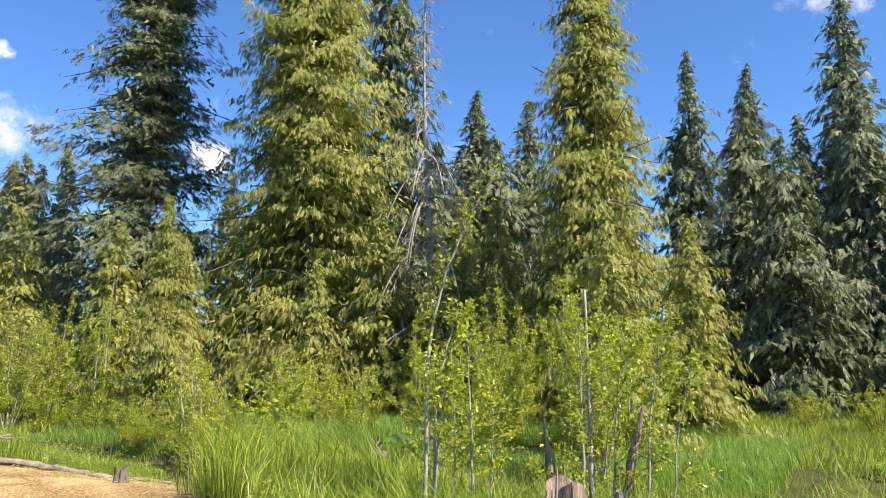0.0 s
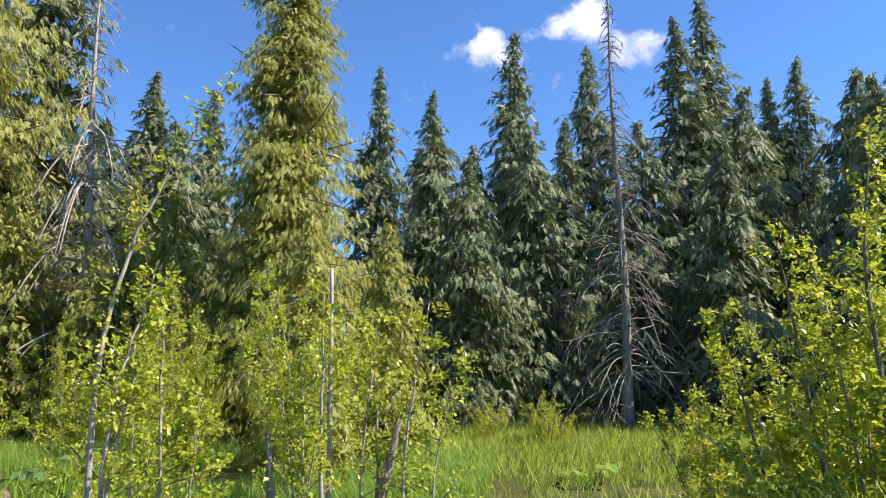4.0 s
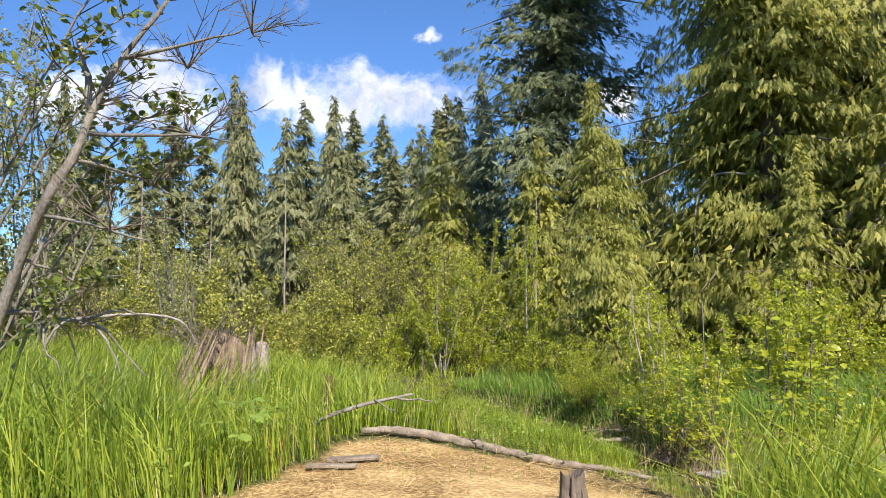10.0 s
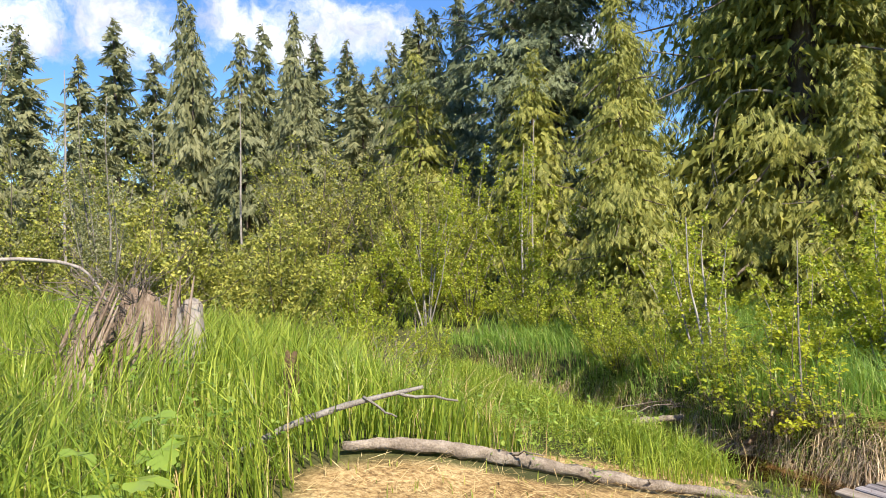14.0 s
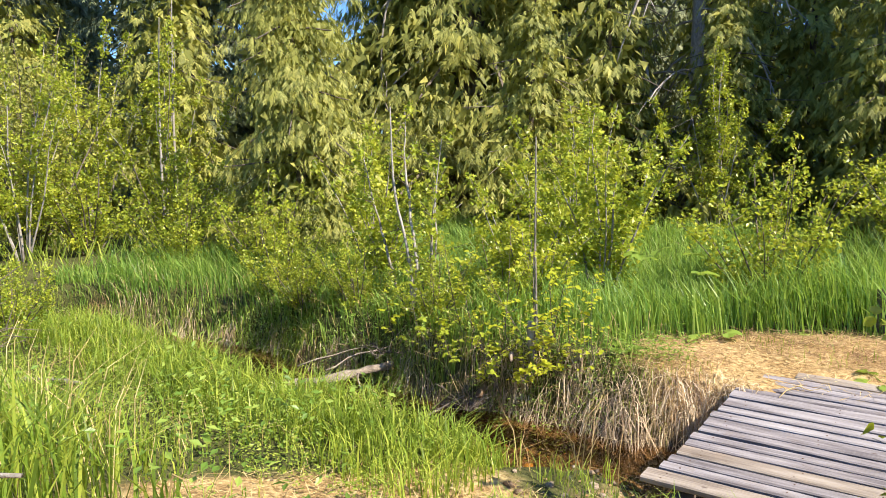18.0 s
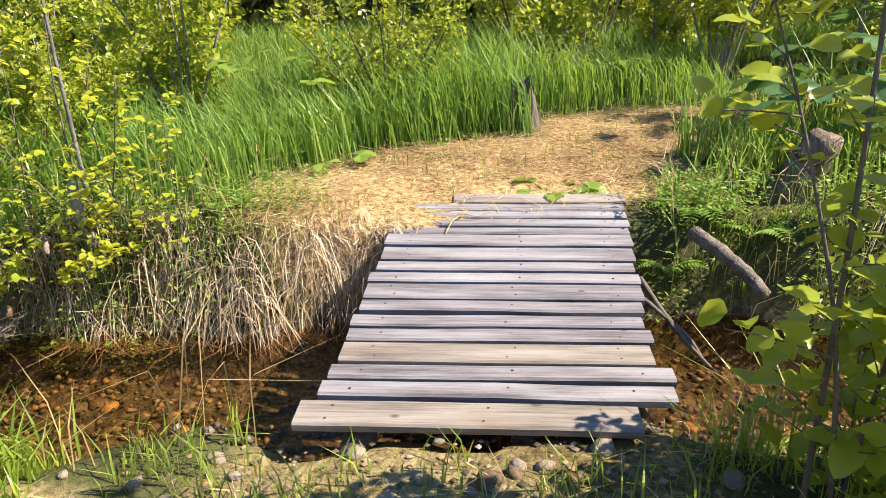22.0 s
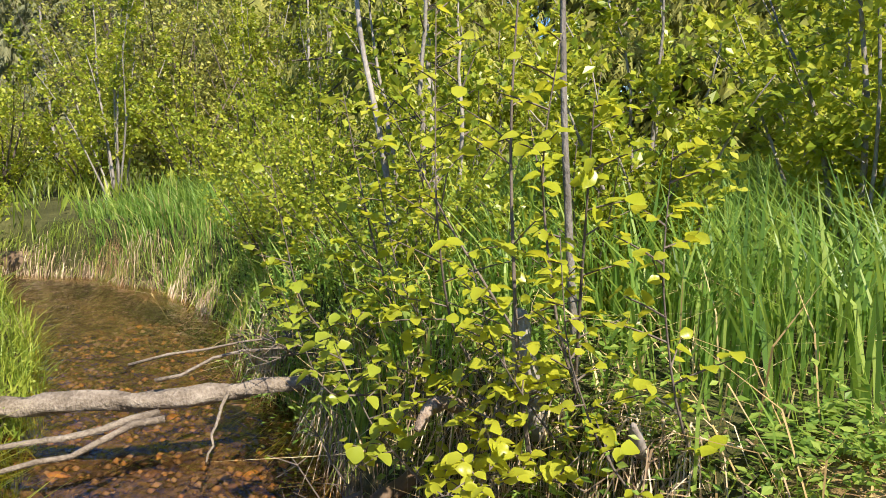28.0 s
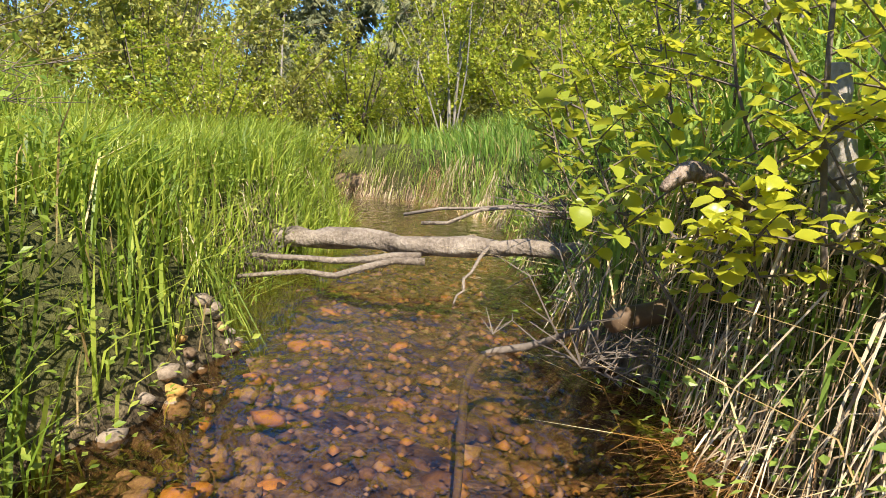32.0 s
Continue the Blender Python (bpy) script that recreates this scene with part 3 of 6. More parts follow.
    b = rng.choice(n_br, m, p=w / w.sum())
    p = along(b, rng.uniform(0.08, 0.62, m)) + sd[b] * (rng.normal(0, 0.16, m) * ln[b])[:, None] + rng.normal(0, 0.06, (m, 3))
    a = unit(rad[b] * 0.5 + rng.normal(0, 0.5, (m, 3)) + np.array([0, 0, -0.5 * hang]))
    L = size * rng.uniform(1.2, 2.2, m) * (0.35 + 0.65 * np.minimum(1, ln[b] / 1.6))
    fronds(c, p, a, rng.normal(0, 1, (m, 3)), L, L * 0.42)
    if limb_step:
        q = np.linspace(0, 0.95, 6)
        for k in range(0, n_br, limb_step):
            if ln[k] > 0.8:
                tube(lim, along(np.full(6, k), q), tr * 0.12 * (1.05 - q) + 0.006, 4)
    # a slender leader
    m = 26
    s = rng.uniform(0, 1, m)
    th = rng.uniform(0, 7, m)
    top = bend[-1] - np.array([0, 0, 1]) * (s * H * 0.06)[:, None] + np.array([0, 0, 0.25])
    fronds(c, top, unit(np.stack([np.cos(th), np.sin(th), 0.1 - 0.4 * s], 1)), np.tile([0, 0, 1.0], (m, 1)), size * (0.25 + 0.45 * s), size * 0.16 * (0.4 + s))
    part("limbwork", lim, M_TWIG, root, kind="stuff") if lim.n else None
    part("crown", c, mat, root)
    return root


def put(ob, x, y, scale=1.0, turn=0.0, sz=None, dz=-0.05):
    ob.matrix_basis = Matrix.LocRotScale((x, y, float(ground_z(x, y)) + dz), Euler((0, 0, turn)), (scale, scale, sz or scale))
    return ob


def again(ob, x, y, scale=1.0, turn=0.0, sz=None, label="", dz=-0.05):
    m = Matrix.LocRotScale((x, y, float(ground_z(x, y)) + dz), Euler((0, 0, turn)), (scale, scale, sz or scale))
    keep = ob.scale.copy()
    ob.scale = (1, 1, 1)
    o = copy_thing(ob, m)
    ob.scale = keep
    return tagged(o, label)


put(conifer("c", 30, 5.0, 11, 620, 620, M_CEDAR, 0.04, 0.17, 0.55, 0.7, 2.0, 0.24, limb_step=5, name="cedar_tree", label="huge dense western cedar with yellow-green hanging sprays"), -9.1, 12.2)
put(conifer("c", 17.2, 3.9, 12, 440, 420, M_CEDAR, 0.02, 0.15, 0.80, 0.7, 1.8, 0.25, limb_step=4, name="cedar_tree", label="tall ragged cedar with bare twigs near its top"), 2.0, 12.5)
put(conifer("c", 6.6, 1.6, 13, 240, 300, M_CEDAR, 0.03, 0.11, 0.66, 0.6, 1.9, 0.27, name="cedar_tree", label="slim young cedar with drooping light green sprays"), -7.4, 4.5)
cedar_young = put(conifer("c", 6.0, 1.5, 18, 190, 100, M_CEDAR, 0.03, 0.18, 0.62, 0.6, 1.9, 0.28, name="cedar_tree", label="slim young cedar with drooping light green sprays"), -9.4, 6.6)
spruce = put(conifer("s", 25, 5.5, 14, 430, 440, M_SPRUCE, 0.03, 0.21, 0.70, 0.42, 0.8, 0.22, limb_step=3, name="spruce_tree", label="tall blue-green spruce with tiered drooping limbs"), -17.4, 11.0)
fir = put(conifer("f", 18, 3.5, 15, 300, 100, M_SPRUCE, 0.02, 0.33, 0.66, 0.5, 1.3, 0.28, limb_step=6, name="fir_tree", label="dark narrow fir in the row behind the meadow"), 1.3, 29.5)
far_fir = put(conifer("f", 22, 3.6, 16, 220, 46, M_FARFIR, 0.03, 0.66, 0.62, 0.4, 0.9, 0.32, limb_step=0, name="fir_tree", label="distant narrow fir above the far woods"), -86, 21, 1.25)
# Darker spruce needles replace cedar ones here: the forest edge's shade as colour.
shade_cedar = put(conifer("c", 12, 3.3, 17, 240, 92, M_SPRUCE, 0.02, 0.32, 0.55, 0.7, 1.5, 0.30, limb_step=6, name="fir_tree", label="conifer filling the forest edge, shade put into its dark needle colour"), 5.2, 21.0)
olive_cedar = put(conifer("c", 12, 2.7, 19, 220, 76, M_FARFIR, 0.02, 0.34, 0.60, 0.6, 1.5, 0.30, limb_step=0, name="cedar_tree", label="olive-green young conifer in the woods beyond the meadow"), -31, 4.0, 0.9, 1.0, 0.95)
for ob in (fir, far_fir, shade_cedar, olive_cedar):
    tagged(ob, group="forest edge")
for x, y, h, t in ((3.8, 32.3, 17.7, 1), (8.5, 36, 22.8, 2), (13.1, 37.7, 22.5, 3), (17.1, 31.1, 20.9, 4), (18.9, 32.7, 22.8, 5), (22.9, 34.7, 18.6, 6), (24.4, 34.2, 19.6, 0.5)):
    again(fir, x, y, h / 18 * 1.05, t, h / 18)
for x, y, h, t in ((-10, 27.1, 17.3, 1.5), (-6.5, 26.6, 16, 2.5), (-11.5, 30, 17.7, 3.5), (-3, 29, 15.5, 4.4), (6.0, 34, 15, 5.5), (27, 29, 17, 1.1), (31, 25, 18, 2.2), (11, 30, 15, 0.3)):
    again(fir, x, y, h / 18 * 1.15, t, h / 18)
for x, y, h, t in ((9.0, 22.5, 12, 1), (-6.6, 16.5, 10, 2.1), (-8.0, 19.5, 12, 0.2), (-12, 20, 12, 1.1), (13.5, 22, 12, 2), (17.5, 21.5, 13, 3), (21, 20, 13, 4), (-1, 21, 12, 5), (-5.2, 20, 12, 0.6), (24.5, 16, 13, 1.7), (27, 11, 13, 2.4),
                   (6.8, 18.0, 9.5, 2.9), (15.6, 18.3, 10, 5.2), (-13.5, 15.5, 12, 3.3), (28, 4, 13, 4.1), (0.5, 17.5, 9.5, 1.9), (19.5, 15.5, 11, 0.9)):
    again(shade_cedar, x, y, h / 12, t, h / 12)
for x, y, h, t in ((-3.5, 14.2, 8.0, 1), (-1.9, 13.8, 7.5, 3.1), (-5.4, 11.6, 7.2, 2.6), (-3.1, 11.6, 5.4, 0.8), (-6.4, 13.6, 7.0, 3.7), (4.6, 6.3, 5.2, 2), (-14, 7.5, 7, 4), (5.4, 9.8, 5.5, 5), (-0.5, 11.0, 5.0, 2.2), (-19, 6.5, 8, 0.4), (-5.8, 8.8, 5.2, 4.7)):
    again(cedar_young, x, y, h / 6.0 * 1.15, t, h / 6.0)
again(olive_cedar, -23, 9.5, 0.85, 2.0, 0.9)
again(fir, -7.9, 15.6, 0.95, 4.0, 1.22, "tall grey-green conifer standing behind the huge cedar")
again(fir, -12.2, 16.5, 1.2, 0.9, 1.15, "tall grey-green conifer standing behind the huge cedar")
for x, y, h, t in ((-34, 7.5, 9.5, 2), (-29, 6.2, 8.0, 3), (-37, 3.0, 9.5, 4), (-33, -1.0, 4.0, 5), (-38, -4.0, 9.0, 0.2), (-27, 9.6, 8.5, 1.3), (-41, 9.5, 11, 2.6), (-36, 0.8, 4.5, 3.4), (-31, -6.0, 8.0, 4.2), (-26, 12.5, 9, 5.1), (-44, 4, 11, 0.8)):
    again(olive_cedar, x, y, h / 12 * 1.1, t, h / 12 * (0.85 + 0.75 * math.sin(3.7 * x + y) ** 2))
for x, y, h, t in ((-76, 24, 25, 1), (-74, 35, 24.5, 2), (-53, 6.6, 16.5, 3), (-49, 0.6, 17, 4), (-44, -1.8, 13.2, 5), (-53.6, 3.7, 16, 6), (-68, 24.4, 22.5, 1.3), (-67.6, 27.5, 20, 2.1),
                   (-61, 15.9, 17.5, 3.3), (-76, 32.3, 20, 4.2), (-52.6, 8.5, 12.7, 5.1), (-37, 9.3, 11, 0.4), (-36, 12, 11.5, 1.9), (-41, 6, 11, 2.9), (-34, 15, 13, 3.8), (-30, 12.6, 13.5, 4.8), (-46, 16, 14, 0.9)):
    again(far_fir, x, y, h / 22 * 1.1, t, h / 22 * 0.97, dz=0.0)
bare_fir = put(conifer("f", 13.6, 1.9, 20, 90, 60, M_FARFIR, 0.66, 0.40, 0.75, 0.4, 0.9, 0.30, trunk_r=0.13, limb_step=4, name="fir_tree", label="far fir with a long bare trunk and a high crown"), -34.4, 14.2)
again(bare_fir, -34.7, 14.75, 0.95, 2.0, 0.97)
rng0 = np.random.default_rng(77)
for i in range(13):  # the far woods behind
    a = radians(95 + i * 10.8 + rng0.uniform(-2, 2))
    d = rng0.uniform(52, 85)
    h = rng0.uniform(12, 18)
    again(far_fir, 4 + d * math.cos(a), -2 + d * math.sin(a), h / 22 * 1.3, rng0.uniform(0, 6), h / 22, dz=0.0)


def snag(H, r0, seed, n_br, reach, label, curl=1.0, taper=1.1, wood=None):
    """A dead conifer: bare tapering trunk and bleached drooping branches."""
    rng = np.random.default_rng(seed)
    root = thing("dead_tree", label, "tree")
    t = np.linspace(0, 1, 14)
    c = np.stack([0.10 * np.sin(t * 6), 0.08 * np.sin(t * 5 + 1), H * t - 0.2], 1)
    g = Geo()
    tube(g, c, r0 * (1 - 0.95 * t) * (1 + 0.6 * np.exp(-t * 30)), 10, 0.10, rng)
    part("trunk", g, wood or M_SNAG, root, "", True)
    b = Geo()
    for i in range(n_br):
        u = rng.uniform(0.10, 0.97)
        a = rng.uniform(0, 2 * np.pi)
        L = reach * (1.08 - u) ** taper * rng.uniform(0.3, 1.15)
        pitch, curve = rng.normal(0.18, 0.22), rng.uniform(0.4, 1.3)
        rad = np.array([math.cos(a), math.sin(a), 0])
        q = np.linspace(0, 1, 7)
        x0 = np.array([np.interp(u, t, c[:, 0]), np.interp(u, t, c[:, 1]), u * H])
        p = x0 + rad * (L * (q - 0.12 * q ** 3))[:, None] + np.array([0, 0, 1]) * (L * curl * (pitch * q - curve * q ** 2 + 0.2 * q ** 4))[:, None] + np.cumsum(rng.normal(0, 0.03, (7, 3)), 0) * q[:, None]
        tube(b, p, r0 * 0.10 * (1.1 - q) * (1.2 - u) + 0.009, 4)
        for k in range(rng.integers(2, 6)):
            s = rng.uniform(0.35, 0.95)
            o = np.array([np.interp(s, q, p[:, j]) for j in range(3)])
            d = unit(rad * 0.5 + np.array([-rad[1], rad[0], 0]) * rng.choice([-1, 1]) * 0.7 + np.array([0, 0, -0.5]) + rng.normal(0, 0.3, 3))
            w = np.linspace(0, 1, 4)[:, None] * L * 0.4 * rng.uniform(0.4, 1)
            tube(b, o + d * w + np.array([0, 0, -0.4]) * w ** 2, [0.013, 0.011, 0.009, 0.006], 3)
    part("branchwork", b, wood or M_SNAG, root, "bleached dead branches", kind="stuff")
    return root


put(snag(16.5, 0.17, 21, 130, 3.0, "tall dead conifer with a bare pinkish trunk and arching branches"), -4.06, 12.6)
put(snag(15.2, 0.17, 22, 230, 3.0, "dead grey conifer with long arching bare branches", 1.1, 1.35, M_GREYBARK), 11.7, 16.0)


# ---- broad-leaved shrubs and saplings ----
def shrub(H, spread, seed, stems, n_leaf, size, mat, bark, name, label, category="shrub", lo=0.18, full=False, stem_r=0.014, pointed=1.4):
    """Several thin stems from one base, side twigs, and leaves set along the twigs."""
    rng = np.random.default_rng(seed)
    root = thing(name, label, category)
    w, lf = Geo(), Geo()
    per = max(1, n_leaf // stems)
    for i in range(stems):
        a = rng.uniform(0, 2 * np.pi)
        out = spread * rng.uniform(0.15, 1.0)
        h = H * rng.uniform(0.55, 1.0) * (1 - 0.25 * out / spread)
        q = np.linspace(0, 1, 8)
        c = np.stack([math.cos(a) * out * (0.08 + q ** 1.2) + 0.05 * H / 2.5 * np.sin(q * rng.uniform(4, 9) + i) * q, math.sin(a) * out * (0.08 + q ** 1.2) + 0.04 * H / 2.5 * np.sin(q * rng.uniform(4, 9) + 2 * i) * q, h * q - 0.08], 1)
        tube(w, c, stem_r * (H / 2.5) ** 0.5 * rng.uniform(0.6, 1.3) * (1.08 - q) + 0.002, 5)
        tw = 5 + int(h * 4)
        for k in range(tw):
            s = lo + (1 - lo) * (k + rng.uniform(0, 1)) / tw
            o = np.array([np.interp(s, q, c[:, j]) for j in range(3)])
            b = rng.uniform(0, 2 * np.pi)
            L = (0.16 + 0.20 * spread) * (1.25 - s) * rng.uniform(0.6, 1.3)
            d = unit(np.array([math.cos(b), math.sin(b), rng.uniform(0.35, 1.0)]))
            leaves(w, o[None], d[None], rng.normal(0, 1, (1, 3)), np.array([L]), np.array([0.009]))
            m = max(2, int(per / tw))
            v = rng.uniform(0.15, 1.05, m)
            b0 = o + d * (L * v)[:, None] + rng.normal(0, 0.02 + 0.02 * spread, (m, 3))
            ax = d * 0.5 + rng.normal(0, 0.75, (m, 3)) + np.array([0, 0, -0.15])
            nrm = np.array([0, 0, 1.0]) + rng.normal(0, 0.55, (m, 3))
            sz = size * rng.uniform(0.55, 1.25, m)
            leaves(lf, b0, ax, nrm, sz, sz / pointed, full)
    part("stemwork", w, bark, root, "", True, "stuff")
    part("foliage", lf, mat, root, kind="stuff")
    return root


AL = "leafy young alder thicket with bright yellow-green leaves"
alder_a = put(shrub(2.7, 1.0, 31, 10, 4800, 0.06, M_ALDER, M_PALE, "alder_shrub", AL, lo=0.10), -2.6, 4.0)
alder_b = put(shrub(2.1, 1.2, 32, 14, 4400, 0.056, M_ALDER, M_TWIG, "alder_shrub", AL, lo=0.06), -1.1, 4.9)
alder_tall = put(shrub(4.6, 1.2, 33, 9, 6200, 0.062, M_ALDER, M_PALE, "alder_tree", "slender alder clump with pale stems and bright leaves", "tree", 0.22), 5.1, 4.0)
willow_a = put(shrub(4.6, 1.9, 34, 15, 6400, 0.074, M_WILLOW, M_TWIG, "willow_shrub", "dense olive-green willow thicket behind the meadow", lo=0.05), -12.2, 3.2)
willow_b = put(shrub(2.6, 1.6, 35, 15, 6200, 0.072, M_WILLOW, M_TWIG, "willow_shrub", "low olive-green willow bush beside the tall grass", lo=0.04), -9.2, -1.2)
willow_tall = put(shrub(7.2, 1.7, 36, 11, 9000, 0.06, M_GREYLEAF, M_GREYBARK, "willow_tree", "tall thin grey-green willow tree at the meadow's edge", "tree", lo=0.15, stem_r=0.02), -7.9, -7.0)
for x, y, s, t in ((-9.0, -6.2, 0.95, 2), (-10.2, -7.6, 1.1, 4), (-8.6, -8.6, 1.0, 1), (-11.5, -3.6, 0.8, 3)):
    again(willow_tall, x, y, s, t)
for ob, gname in ((alder_a, "alder thickets"), (alder_b, "alder thickets"), (willow_a, "willow thickets"), (willow_b, "willow thickets")):
    tagged(ob, group=gname)
for x, y, s, t in ((0.6, 5.6, 1.0, 1), (-3.6, 5.8, 1.1, 2), (-3.0, 3.2, 0.75, 3), (-5.2, 3.6, 0.9, 4), (1.6, 7.0, 1.0, 5), (11.4, -0.7, 1.3, 0.4), (12.3, -1.4, 1.35, 1.4),
                   (13.6, 1.0, 1.5, 2.2), (10.6, 1.4, 0.9, 3.3), (-6.5, 4.9, 1.0, 0.9), (2.6, 4.4, 1.0, 3.9), (3.9, 0.6, 0.9, 1.7), (4.9, -0.3, 0.75, 2.8)):
    again(alder_a, x, y, s, t)
for x, y, s, t in ((-3.55, 2.3, 0.5, 0.6), (-4.5, 2.35, 0.5, 3.6), (-5.2, 2.3, 0.45, 5.0), (-3.0, 2.8, 0.55, 1.1), (-5.9, 2.7, 0.62, 1), (-6.9, 3.4, 0.8, 5), (0.3, 7.4, 1.1, 3), (-8.3, 3.1, 0.85, 0.3), (12.0, 7.7, 0.8, 1.2), (14.5, 9, 1.0, 2), (9.2, 12.0, 0.8, 3), (3.4, 8.8, 1.1, 3.7), (7.6, 12.5, 0.7, 1),
                   (-7.5, -0.6, 0.7, 2), (-8.8, 0.3, 0.85, 3), (-10.6, 3.2, 1.0, 4), (-11.8, 1.0, 1.1, 5), (-13, 2.2, 1.2, 0), (-6.6, 0.0, 0.5, 1.4), (5.6, 0.9, 0.9, 0.8), (-4.0, 7.8, 1.2, 2.7), (-9.8, 4.2, 1.1, 1.9)):
    again(alder_b, x, y, s, t)
for x, y, s, t in ((5.6, 2.6, 0.8, 1), (-11.9, 5.6, 1.05, 3), (-13.4, 5.0, 1.1, 5), (2.0, 5.9, 0.85, 0.7), (11.6, 0.6, 1.0, 2.2), (-10.6, 2.2, 0.85, 4), (1.2, 8.6, 1.0, 1.3), (5.0, 7.4, 0.9, 4.6)):
    again(alder_tall, x, y, s, t)
for x, y, s, t in ((0.9, 9.8, 0.9, 4.1), (-2.8, 10.0, 0.9, 5.3)):
    again(alder_tall, x, y, s, t, label="leafy alder clump before the shaded conifers")
for x, y, s, t in ((-9.6, -9.4, 1.1, 0.7), (-16, -2.6, 1.1, 1), (-14.3, -4.9, 1.0, 2), (-18, 1.0, 0.55, 3), (-21, -3, 1.3, 4), (-15.2, 1.2, 0.5, 5), (-19, 5.0, 1.2, 0.2), (-23, 1.5, 0.7, 1.2), (-13, -8.5, 1.1, 2.2),
                   (-17, -8, 1.2, 3.2), (-26, 5.5, 1.6, 5.2), (-16.5, 5.8, 1.1, 0.9), (-24, 9, 1.4, 3.6), (-22, 4.0, 1.4, 2.0)):
    again(willow_a, x, y, s, t)
for x, y, s, t in ((-11.3, -0.6, 1.05, 1), (-9.9, -2.6, 1.0, 2), (-11.5, -4.4, 1.0, 4), (-12, -6.5, 1.1, 5), (-13.5, 0.0, 0.65, 2.6), (-12.8, -2.4, 1.2, 3.5), (-10.2, -5.6, 0.9, 0.7), (-9.6, -8.0, 1.0, 1.8)):
    again(willow_b, x, y, s, t)


# ---- grasses ----
def scatter(n, x0, x1, y0, y1, rng, keep):
    x, y = rng.uniform(x0, x1, n), rng.uniform(y0, y1, n)
    ok = rng.uniform(0, 1, n) < keep(x, y)
    x, y = x[ok], y[ok]
    return np.stack([x, y, ground_z(x, y) - 0.02], 1)


def off_stream(x, y, near=0.25, far=0.02):
    m = stream_mid(x)
    return np.where(y < m, y < m - stream_half(x) - near, y > m + stream_half(x) + far)


def off_deck(x, y):
    return ~((x > -1.0) & (x < 0.62) & (y > -0.1) & (y < 2.85))


LOG_U, LOG_X, LOG_Y = (0, 0.1, 0.37, 0.67, 0.86, 1), (-2.12, -2.03, -1.85, -1.62, -1.28, -0.95), (-2.95, -2.65, -1.9, -1.08, -0.58, -0.2)


def off_log(x, y):
    """False on the fallen log and just before it."""
    d = x - np.interp(y, LOG_Y, LOG_X)
    return ~((y > -3.0) & (y < -0.15) & (d > -0.09) & (d < 0.55))


def clump(x, y, s, k=0.0):
    return 0.5 + 0.33 * wob(x, y, s, k)


def bank_gap(x, y):
    """Metres from the water's edge, inland on the near bank."""
    return stream_mid(x) - stream_half(x) - y


rng = np.random.default_rng(5)
g = Geo()
p = scatter(150000, -9, 13.5, -11, 0.75, rng, lambda x, y: (mown_at(x, y) < 0.3) * off_log(x, y) * off_stream(x, y, 0.05) * np.clip(clump(x, y, 2.1) + 0.40, 0, 1) * np.clip(clump(x, y, 6.3, 3) + 0.45, 0, 1) * (1 - 0.7 * landing(x, y)) * (1 - 0.55 * smooth(0.9, 0.2, bank_gap(x, y))))
px, py = p[:, 0], p[:, 1]
mound = 0.44 * np.exp(-((px - 3.6) / 1.7) ** 2 - ((py + 1.7) / 1.1) ** 2)
mound = mound + 0.50 * smooth(1.15, 0.6, np.hypot((px + 0.3) / 2.0, (py + 6.25) / 1.5))
h = (0.40 + 0.36 * clump(px, py, 0.8, 1) + 0.20 * clump(px, py, 2.7, 2) + mound) * rng.uniform(0.40, 1.18, len(p)) * (1 - 0.65 * landing(px, py)) * (1 - 0.7 * mown_at(px, py)) * (0.45 + 0.55 * np.maximum(smooth(0.2, 1.5, bank_gap(px, py)), 0.32 * smooth(-1.5, -2.4, px))) * (1 - 0.55 * smooth(-1.4, -2.2, px) * smooth(3.0, 1.4, bank_gap(px, py)))
sway = np.stack([-0.14 + 0.30 * wob(px, py, 1.3, 4) + 0.15 * wob(px, py, 4.1, 1), 0.05 + 0.30 * wob(px, py, 1.6, 6) + 0.15 * wob(px, py, 4.7, 2), 0 * h], 1)
low = smooth(2.3, 1.0, bank_gap(px, py)) * smooth(-1.2, -1.9, px) * smooth(-7.5, -6.0, px)
flat = smooth(1.1, 0.65, np.hypot((px + 2.0) / 1.3, (py + 0.35) / 1.35))  # trodden grass behind the log
blades(g, p, h * (1 - 0.42 * low) * (1 - 0.62 * flat), rng.uniform(0.005, 0.014, len(p)) * (1 - 0.5 * np.maximum(low, flat)), sway, rng, 0.85)
tagged(new("tall_grass", g.mesh("tall_grass", M_GRASS)), "tall lush green grass beside the mown walk", "grass", kind="stuff")
g = Geo()
p = scatter(100000, -9, 8, 1.6, 9.5, rng, lambda x, y: (mown_at(x, y) < 0.35) * off_stream(x, y, 0.25, 0.10) * off_deck(x, y) * np.where(y > 6, 0.5, 1.0) * np.clip(clump(x, y, 2.4, 7) + 0.4, 0, 1) * (1 - 0.88 * smooth(2.55, 2.25, y) * (smooth(-2.9, -2.5, x) * smooth(-0.7, -0.8, x) + smooth(0.3, 0.4, x) * smooth(2.6, 1.8, x))))
h = (0.28 + 0.26 * clump(p[:, 0], p[:, 1], 1.1, 3) + 0.12 * clump(p[:, 0], p[:, 1], 3.1, 2)) * rng.uniform(0.45, 1.15, len(p)) * (1 - 0.6 * mown_at(p[:, 0], p[:, 1])) * (0.55 + 0.45 * smooth(1.7, 2.9, p[:, 1]))
sway = np.stack([-0.05 + 0.2 * wob(p[:, 0], p[:, 1], 1.0, 4), -0.10 + 0.2 * wob(p[:, 0], p[:, 1], 1.3, 6), 0 * h], 1)
